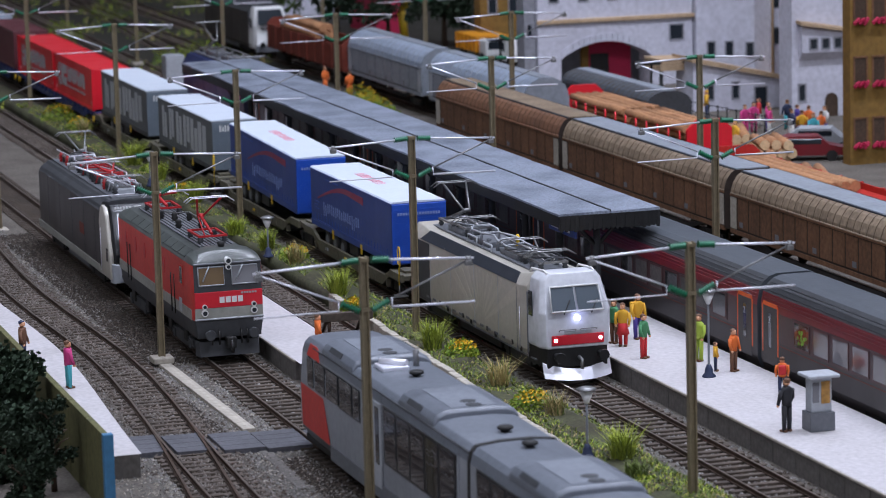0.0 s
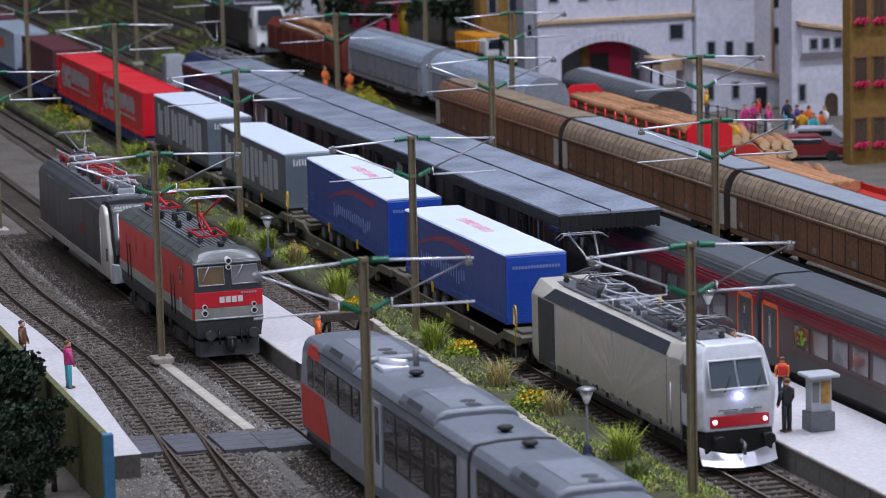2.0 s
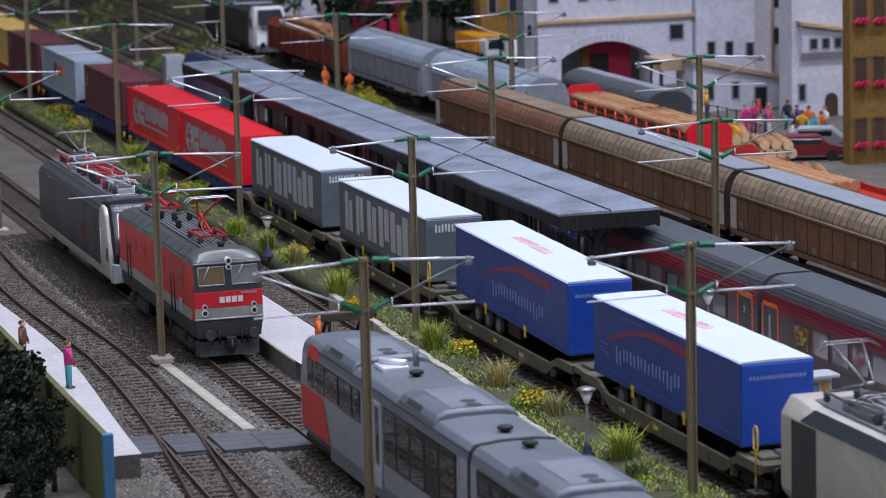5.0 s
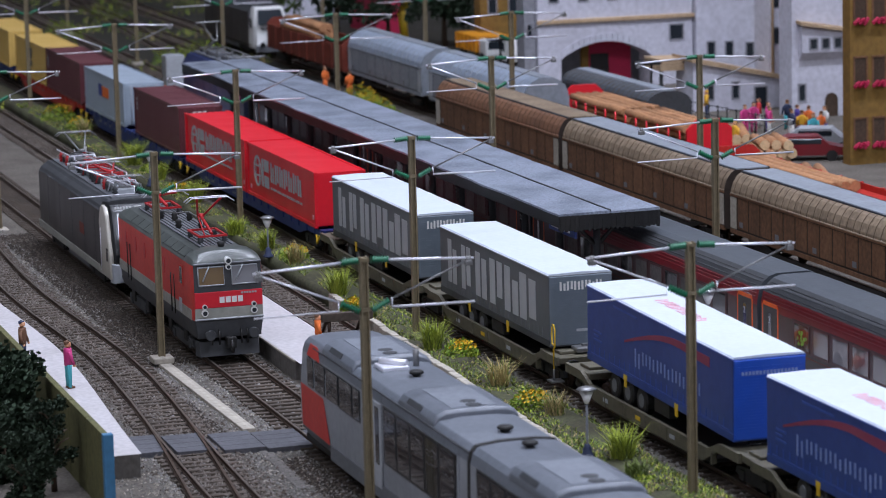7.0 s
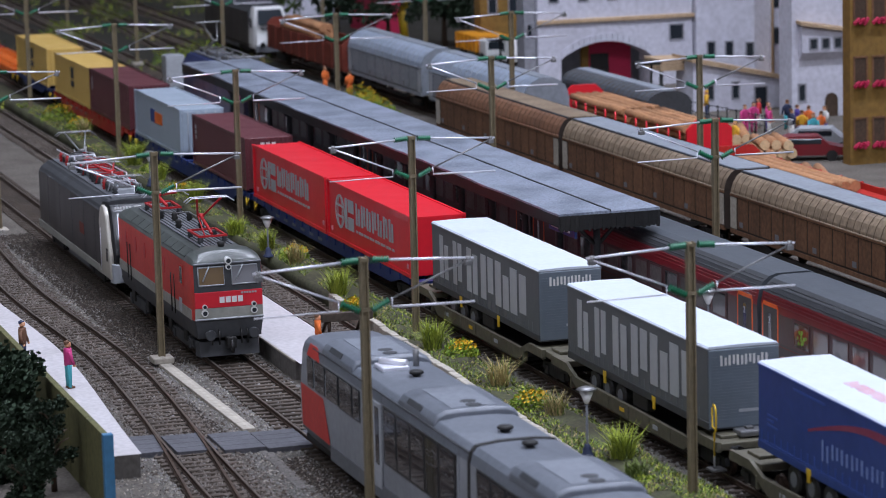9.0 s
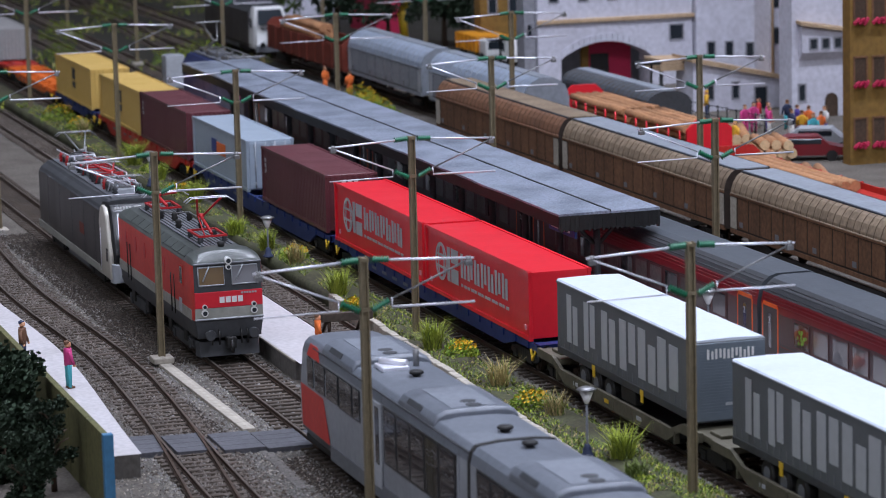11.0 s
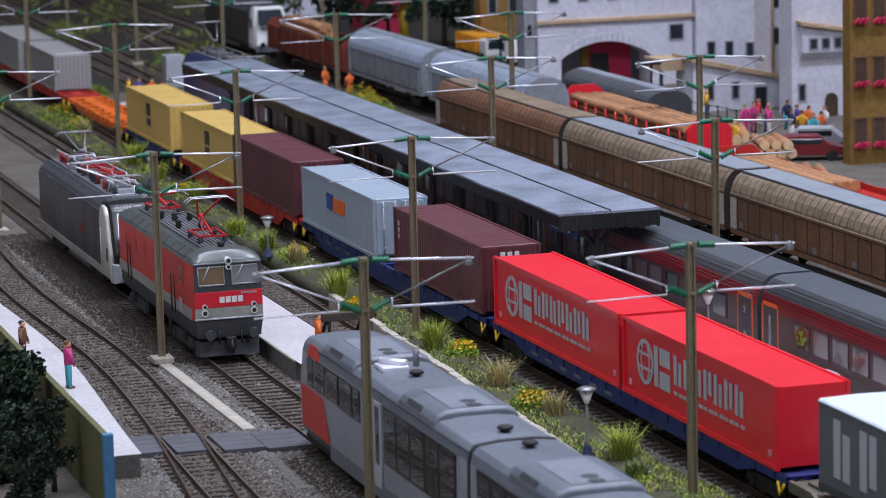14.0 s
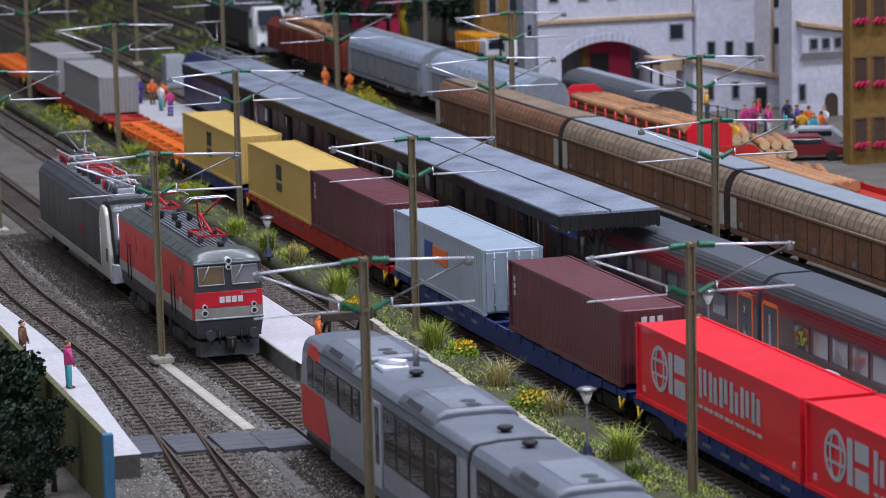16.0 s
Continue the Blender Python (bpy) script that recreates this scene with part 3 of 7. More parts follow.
def bogie(parent, x, base=1.8, wide=1.0, mats="black_paint", low=.3):
    b = B()
    for s in (-1, 1):
        prism_pts = [(-base / 2 - .6, .45), (-base / 2 - .5, .7), (-.5, .78), (.5, .78), (base / 2 + .5, .7), (base / 2 + .6, .45), (.6, low), (-.6, low)]
        y = wide * s
        loft(b, [[(x + px, y - .08, pz) for px, pz in prism_pts], [(x + px, y + .08, pz) for px, pz in prism_pts]])
        for dx in (-base / 2, base / 2):
            box(b, x + dx - .2, x + dx + .2, y - .14, y + .14, .3, .64, 0, .03)
        for k in range(3):
            lathe(b, x - .25 + .25 * k, y, [(.09, .38), (.09, .8)], 8)
    box(b, x - .3, x + .3, -wide, wide, .5, .75)
    part("bogie_frame", b, mats, parent)
    return [wheelset(parent, x - base / 2), wheelset(parent, x + base / 2)]


def buffers(parent, x, side, z=1.02, mats="black_paint"):
    for s in (-.88, .88):
        b = B()
        tube(b, [(x, s, z), (x + .45 * side, s, z)], .12, 10)
        tube(b, [(x + .45 * side, s, z), (x + .52 * side, s, z)], [.22, .2], 12)
        part("buffer", b, mats, parent)


def bars(parent, name, rows, mats, label=""):
    """Writing that stays unread, and marks: flat raised bars, each (x0, x1, z0, z1) on the side at y."""
    b = B()
    for y, dy, x0, x1, z0, z1 in rows:
        box(b, x0, x1, min(y, y + dy), max(y, y + dy), z0, z1)
    part(name, b, mats, parent, label)


def logo_block(bm, k, a0, a1, z0, z1, place, stroke=.3):
    """One plain logo shape in an (along, up) rectangle: two upright bars of unequal height; place(a0, a1, z0, z1) sets a bar."""
    w, h = (a1 - a0) * stroke, z1 - z0
    low, high = ((.0, .8), (.12, 1), (.0, .9), (.2, 1), (.0, .75), (.1, .95), (.0, .85))[k % 7]
    place(a0, a0 + w, z0, z1)
    place(a1 - w, a1, z0 + h * low, z0 + h * high)


def end_bars(parent, name, rows, mats, label=""):
    b = B()
    for x, dx, y0, y1, z0, z1 in rows:
        box(b, min(x, x + dx), max(x, x + dx), y0, y1, z0, z1)
    part(name, b, mats, parent, label)


MOVERS = []                        # (thing, x at the start, height, pitch)
ROLLERS = []                       # turning wheelsets of the moving train


def pantograph(parent, x, z, up, mats, turn=1, head="dull_steel"):
    b = B()
    for s in (-.55, .55):
        box(b, x - 1.0, x + 1.0, s - .04, s + .04, z + .28, z + .36)
    for dx in (-.95, .95):
        box(b, x + dx - .04, x + dx + .04, -.6, .6, z + .28, z + .36)
    part("pantograph_base", b, mats, parent)
    b = B()
    for dx in (-.9, .9):
        for s in (-.5, .5):
            lathe(b, x + dx, s, [(.13, z - .02), (.08, z + .06), (.14, z + .12), (.08, z + .18), (.13, z + .24), (.07, z + .3)], 8)
    part("pantograph_insulator", b, "dark_grey", parent)
    b = B()
    knee = (x - 1.1 * turn, z + .45 + .45 * up)
    top = (x + .5 * turn, z + .5 + 1.35 * up)
    tube(b, [(x + .8 * turn, 0, z + .4), (knee[0], 0, knee[1])], .07, 6)
    tube(b, [(x + .8 * turn, -.3, z + .35), (knee[0], -.12, knee[1])], .03, 5)
    for s in (-1, 1):
        tube(b, [(knee[0], .12 * s, knee[1]), (top[0], .5 * s, top[1])], .045, 6)
    tube(b, [(knee[0], -.15, knee[1]), (knee[0], .15, knee[1])], .09, 6)
    part("pantograph_arm", b, mats, parent)
    b = B()
    for dx in (-.2, .2):
        tube(b, [(top[0] + dx, -1.0, top[1] - .12), (top[0] + dx, -.75, top[1] + .06), (top[0] + dx, .75, top[1] + .06), (top[0] + dx, 1.0, top[1] - .12)], .024, 6)
    for s in (-.5, .5):
        tube(b, [(top[0] - .2, s, top[1] + .05), (top[0] + .2, s, top[1] + .05)], .022, 5)
    part("pantograph_head", b, head, parent)


def side_windows(parent, y, dy, rows, mats="glass", frame=None):
    for x0, x1, z0, z1 in rows:
        b = B()
        box(b, x0, x1, min(y, y + dy), max(y, y + dy), z0, z1, 0, .008)
        w = part("window", b, mats, parent)
        if frame:
            b = B()
            for q in ((x0 - .06, x0, z0 - .06, z1 + .06), (x1, x1 + .06, z0 - .06, z1 + .06), (x0, x1, z0 - .06, z0), (x0, x1, z1, z1 + .06)):
                box(b, q[0], q[1], min(y, y + dy * 1.3), max(y, y + dy * 1.3), q[2], q[3])
            part("window_frame", b, frame, w)


# ---- the passing engine ----
def silver_engine():
    t = thing("electric_locomotive", P(-116.65, 0, 0), "silver-grey modern electric locomotive with red nose stripe", "locomotive")
    L = 8.45

    def ring(x, w, z0, z1, zr, wr, cut=0.0):
        """Body section: skirt, side, sloping shoulder, flat roof."""
        return [(x, -w + .12, z0), (x, -w, z0 + .25), (x, -w, z1), (x, -wr, zr), (x, wr, zr), (x, w, z1), (x, w, z0 + .25), (x, w - .12, z0)]
    b = B()
    secs = [ring(-L, 1.30, .95, 3.2, 3.6, .95), ring(-L + .12, 1.42, .75, 3.32, 3.86, 1.08), ring(-L + .55, 1.48, .75, 3.36, 3.92, 1.16), ring(-L + 1.7, 1.49, .78, 3.36, 3.8, 1.16), ring(-L + 1.9, 1.49, .78, 3.36, 3.76, 1.16),
            ring(L - 3.1, 1.49, .78, 3.4, 3.78, 1.16), ring(L - 2.6, 1.49, .78, 3.42, 3.86, 1.16), ring(L - 1.55, 1.47, .78, 3.5, 4.02, 1.16)]
    loft(b, secs)
    soften(b, .05)
    body = part("body", b, "loco_silver", t, "satin silver-grey body")
    # cab: raked screen above, upright below
    b = B()

    def cab(x_low, x_mid, x_top, w, wt):
        return [(x_low, -w + .04, 1.28), (x_low, -w, 1.4), (x_mid, -w, 2.65), (x_top, -wt, 3.85), (x_top - .05, -wt + .2, 4.08), (x_top - .05, wt - .2, 4.08), (x_top, wt, 3.85), (x_mid, w, 2.65), (x_low, w, 1.4), (x_low, w - .04, 1.28)]
    loft(b, [cab(L - 1.56, L - 1.56, L - 1.56, 1.47, 1.32), cab(L - .45, L - .3, L - .75, 1.44, 1.22), cab(L + .0, L - .02, L - .55, 1.24, 1.06)])
    soften(b, .09)
    part("cab", b, "cab_white", t, "light grey cab front")
    b = B()
    for y0, y1 in ((-1.0, -.05), (.05, 1.0)):
        panel(b, [(L + .0, y0, 2.74), (L + .0, y1, 2.74), (L - .4, y1 * .92, 3.56), (L - .4, y0 * .92, 3.56)], .03)
    part("windscreen", b, "windscreen", t, "grey glass windscreen")
    b = B()
    tube(b, [(L + .04, -1.04, 2.7), (L + .04, 1.04, 2.7), (L - .36, .96, 3.6), (L - .36, -.96, 3.6), (L + .04, -1.04, 2.7)], .04, 5)
    part("screen_frame", b, "white_paint", t)
    b = B()
    for y in (-.55, .55):
        tube(b, [(L + .07, y, 2.6), (L - .12, y + .3, 3.1)], .025, 5)
    part("wiper", b, "black_paint", t)
    b = B()
    box(b, L - .02, L + .05, -1.05, 1.05, 1.42, 1.8, 0, .02)
    part("nose_stripe", b, "loco_red", t, "red nose panel")
    b = B()
    box(b, L + .0, L + .05, -.55, .55, 1.86, 1.96, 0, .01)
    part("number_bar", b, "light_grey", t)
    b = B()
    for y in (-.75, .1):
        tube(b, [(L + .02, y, 1.95), (L + .12, y, 2.02), (L + .12, y + .65, 2.02), (L + .02, y + .65, 1.95)], .022, 5)
    part("front_handrail", b, "dull_steel", t)
    for y in (-.9, .9):
        b = B()
        tube(b, [(L - .1, y, 1.62), (L + .06, y, 1.62)], .13, 12)
        tail = part("headlight", b, "loco_red", t)
        b = B()
        tube(b, [(L + .06, y, 1.62), (L + .08, y, 1.62)], .07, 10)
        part("lens", b, "lamp_white", tail, "lit headlight")
    b = B()
    tube(b, [(L - .05, 0, 2.44), (L + .06, 0, 2.44)], .1, 12)
    part("top_light", b, "lamp_blue", t, "lit bluish top light")
    b = B()
    loft(b, [[(L - 1.6, -1.42, 1.3), (L - 1.6, -1.42, .6), (L - 1.6, 1.42, .6), (L - 1.6, 1.42, 1.3)], [(L - .05, -1.2, 1.3), (L - .05, -1.2, .55), (L - .05, 1.2, .55), (L - .05, 1.2, 1.3)]])
    part("buffer_beam", b, "black_paint", t)
    b = B()
    ys = [-1.35, -1.0, -.5, 0, .5, 1.0, 1.35]
    loft(b, [[(L + .42 - y * y * .2, y, .1 + .05 * y * y), (L + .35 - y * y * .2, y, .1 + .05 * y * y), (L + .22 - y * y * .2, y, .3 + .04 * y * y), (L + .08 - y * y * .2, y, .5 + .14 * y * y), (L + .15 - y * y * .2, y, .5 + .14 * y * y), (L + .29 - y * y * .2, y, .3 + .04 * y * y)] for y in ys], 0, True)
    part("snow_plough", b, "steel", t, "bare metal snow plough")
    buffers(t, L + .02, 1)
    buffers(t, -L, -1)
    b = B()
    tube(b, [(L + .1, 0, .95), (L + .45, 0, .9), (L + .45, 0, .55)], .07, 6)
    part("coupling_hook", b, "dull_steel", t)
    # dark shoulder and roof equipment
    for s in (-1, 1):
        b = B()
        p = [(-L + 1.75, 1.495 * s, 3.38), (L - 2.75, 1.495 * s, 3.42), (L - 3.1, 1.165 * s, 3.79), (-L + 2.2, 1.165 * s, 3.77)]
        panel(b, p if s < 0 else p[::-1], .02)
        part("shoulder_panel", b, "slate", t, "dark slate shoulder grille")
        b = B()
        box(b, -L + 1.1, -L + 2.9, 1.485 * s - .018, 1.485 * s + .018, .85, 3.32)
        part("dark_panel", b, "dark_grey", t)
        for x0 in (-L + 3.0, -L + 5.8, -L + 8.9, L - 5.0):
            b = B()
            box(b, x0, x0 + .03, 1.49 * s - .012, 1.49 * s + .012, .8, 3.4)
            part("body_seam", b, "light_grey", t)
        b = B()
        for q in ((L - 2.75, L - 2.71), (L - 1.52, L - 1.48)):
            box(b, q[0], q[1], 1.48 * s - .02, 1.48 * s + .02, .8, 3.32)
        part("door_seam", b, "mid_grey", t)
        side_windows(t, 1.46 * s, .035 * s, [(L - 1.36, L - .95, 2.45, 3.4)])
        for q in range(4):
            x = -L + 4.2 + 3.1 * q
            for x0, w, z in ((x, .16, .95), (x + 1.0, .2, .87)):
                b = B()
                box(b, x0, x0 + w, 1.49 * s - .015, 1.49 * s + .018, z, z + .18)
                part("side_socket", b, "black_paint", t)
        b = B()
        tube(b, [(L - 2.3, 1.53 * s, 1.0), (L - 2.3, 1.53 * s, 2.6)], .02, 5)
        part("handrail", b, "steel", t)
        b = B()
        box(b, -L + .6, L - .9, 1.35 * s - .05, 1.35 * s + .05, .74, .8)
        part("sill", b, "mid_grey", t)
        for q in range(11):
            a, d = math.radians(24 + 13.2 * q), .11
            reach = min(2.15 / max(math.sin(a), .25), 5.2)
            cx, cz = 1.2, 1.1
            p = [(cx + .7 * math.cos(a - d * .5), cz + .7 * math.sin(a - d * .5)), (cx + reach * math.cos(a - d * .5), cz + reach * math.sin(a - d * .5)), (cx + reach * math.cos(a + d * .5), cz + reach * math.sin(a + d * .5)), (cx + .7 * math.cos(a + d * .5), cz + .7 * math.sin(a + d * .5))]
            p = [(x, 1.488 * s, z) for x, z in p]
            b = B()
            panel(b, p if s < 0 else p[::-1], .006)
            part("printed_ray", b, "loco_ray", t, "faint pale printed ray")
        bars(t, "marking_bar", [(1.49 * s, .015 * s, -L + 2.4 + i * .9, -L + 2.8 + i * .9, 1.0, 1.1) for i in range(12)], "mid_grey")
    b = B()
    for s in (-.95, .95):
        tube(b, [(L - 2.6, s, 3.9), (L - 2.4, s, 4.04), (L - 1.0, s, 4.14), (L - .7, s, 4.06)], .045, 6)
    part("roof_rail", b, "white_paint", t)
    roof_parts = set(t.children)
    b = B()
    box(b, -L + 1.1, L - 2.4, -.75, .75, 4.08, 4.17, 0, .03)
    part("roof_walk", b, "mid_grey", t)
    for x in (-4.6, -1.2, 2.2):
        b = B()
        box(b, x - 1.0, x + 1.0, -.62, .62, 4.16, 4.4, 0, .05)
        part("roof_box", b, "mid_grey", t)
    for pts in ([(-5.6, -.5, 4.5), (-4.6, -.55, 4.6), (-3.4, -.2, 4.62), (-2.6, -.55, 4.6), (-1.2, -.6, 4.66), (-.6, -.25, 4.62), (.6, -.5, 4.6), (1.8, -.55, 4.55), (3.0, -.3, 4.5)],
                [(-4.9, .4, 4.5), (-3.6, .5, 4.62), (-2.2, .45, 4.6), (-1.0, .1, 4.66), (.2, .45, 4.62), (1.6, .3, 4.6), (2.4, .45, 4.52)],
                [(-3.4, -.2, 4.62), (-3.1, .48, 4.62)], [(-1.2, -.6, 4.66), (-1.0, .1, 4.66)], [(.6, -.5, 4.6), (.2, .45, 4.62)], [(1.8, -.55, 4.55), (1.6, .3, 4.6)],
                [(-2.2, -.9, 4.2), (-2.15, -.85, 4.5), (-1.0, -.85, 4.5), (-.95, -.9, 4.2)], [(-.2, -.9, 4.2), (-.15, -.85, 4.45), (.9, -.85, 4.45), (.95, -.9, 4.2)]):
        b = B()
        tube(b, pts, .04, 6)
        part("roof_cable", b, "light_grey", t, "pale grey roof cable on posts")
    for x, y in ((-4.6, -.55), (-2.6, -.55), (-1.2, -.6), (.6, -.5), (-3.6, .5), (-1.0, .1), (1.6, .3)):
        b = B()
        tube(b, [(x, y, 4.16), (x, y, 4.62)], [.09, .05], 6)
        part("cable_post", b, "mid_grey", t)
    b = B()
    lathe(b, -.2, .62, [(.1, 4.16), (.06, 4.5), (.1, 4.55), (.04, 4.66)], 8)
    part("roof_horn", b, "yellow_paint", t, "small brass roof horn")
    b = B()
    for x in (-5.4, -2.8, -.5, 3.2, 4.8):
        for s in (-.5, .5):
            lathe(b, x, s, [(.12, 4.15), (.07, 4.24), (.13, 4.32), (.07, 4.4), (.12, 4.46), (.05, 4.54)], 8)
    part("roof_insulator", b, "mid_grey", t)
    pantograph(t, -6.0, 4.14, 1.0, "dull_steel", -1)
    pantograph(t, -4.2, 4.2, .12, "dull_steel", 1)
    pantograph(t, 2.7, 4.14, .12, "dull_steel", -1)
    pantograph(t, 4.9, 4.14, .12, "dull_steel", 1)
    for x in (3.4, 4.2, 5.6):
        b = B()
        tube(b, [(x - .9, -.75, 4.5), (x - .3, -.5, 4.62), (x + .6, .45, 4.66), (x + .9, .7, 4.5)], .03, 5)
        tube(b, [(x - .9, .7, 4.5), (x - .2, .5, 4.6), (x + .6, -.45, 4.64), (x + .9, -.75, 4.5)], .03, 5)
        part("pantograph_rod", b, "dark_grey", t)
    for ob in set(t.children) - roof_parts:                  # the gear stands in the sunk middle of the roof
        ob.location.z -= .3 * K
    wh = bogie(t, -5.2, 2.6, 1.15) + bogie(t, 5.2, 2.6, 1.15)
    b = B()
    box(b, -2.6, 2.6, -1.15, 1.15, .3, .62, 0, .05)
    part("transformer", b, "black_paint", t)
    MOVERS.append((t, -116.65, 0, 0))
    ROLLERS.extend(wh)


silver_engine()


# ---- pocket wagons and trailers ----
def pocket_wagon(x0, x1, label):
    c, h = (x0 + x1) / 2, (x1 - x0) / 2
    t = thing("pocket_wagon", P(c, 0, 0), label, "freight wagon", "pocket wagons")
    for s in (-1, 1):
        for a, e in ((-h + .3, -.5), (.5, h - .3)):
            b = B()
            prof = [(a, .95), (a + 1.8, .95), (a + 3.0, .42), (e - 3.0, .42), (e - 1.8, .95), (e, .95), (e, 1.28), (e - 1.6, 1.28), (e - 2.6, .92), (a + 2.6, .92), (a + 1.6, 1.28), (a, 1.28)]
            y = 1.35 * s
            loft(b, [[(px, y - .07, pz) for px, pz in prof], [(px, y + .07, pz) for px, pz in prof]])
            for i in range(7):
                px = a + 2.2 + i * (e - a - 4.4) / 6
                box(b, px - .04, px + .04, y - .1, y + .1, .46, .9)
            part("side_sill", b, "wagon_olive", t, "weathered olive-grey side beam")
            for k in range(3):
                b = B()
                px = a + 4 + k * 3.2
                box(b, px, px + .45, y + .075 * s - .01, y + .075 * s + .01, .6, .74)
                part("marking_plate", b, "yellow_paint" if k == 1 else "light_grey", t)
    for a, e in ((-h + 3.2, -3.2), (3.2, h - 3.2)):
        b = B()
        box(b, a, e, -1.25, 1.25, .38, .5)
        part("pocket_floor", b, "black_paint", t)
    for x, w in ((-h + 1.4, 2.2), (0, 3.4), (h - 1.4, 2.2)):
        b = B()
        box(b, x - w / 2, x + w / 2, -1.28, 1.28, 1.0, 1.24, 0, .03)
        for y in (-.7, .7):
            box(b, x - .5, x + .5, y - .35, y + .35, 1.24, 1.36, 0, .03)
        part("deck", b, "wagon_olive", t)
    for x in (h - 1.0, -h + 1.0):
        b = B()
        box(b, x - .35, x + .35, -.45, .45, 1.3, 1.5, 0, .05)
        box(b, x - .12, x + .12, -.12, .12, 1.4, 1.58)
        part("kingpin_stand", b, "dull_steel", t)
    b = B()
    xr = h - .55
    tube(b, [(xr, -1.42, .7), (xr, -1.42, 1.55), (xr + .16, -1.42, 1.7), (xr + .16, -1.42, 2.35), (xr + .06, -1.42, 2.48), (xr - .06, -1.42, 2.48), (xr - .16, -1.42, 2.35), (xr - .16, -1.42, 1.75), (xr + .1, -1.42, 1.7)], .035, 6)
    part("brake_handrail", b, "yellow_paint", t, "yellow looped handrail")
    b = B()
    box(b, xr - .3, xr + .3, -1.6, -1.1, .32, .38)
    tube(b, [(xr, -1.42, .38), (xr, -1.42, .8)], .04, 5)
    part("foot_step", b, "dull_steel", t)
    buffers(t, h - .35, 1)
    buffers(t, -h + .35, -1)
    wh = []
    for x in (-h + 1.9, 0, h - 1.9):
        wh += bogie(t, x, 1.8, 1.0)
    MOVERS.append((t, c, 0, 0))
    ROLLERS.extend(wh)


pocket_wagon(-160.6, -126.4, "olive-grey articulated pocket wagon carrying blue trailers")
pocket_wagon(-194.9, -161.0, "olive-grey articulated pocket wagon carrying grey trailers")


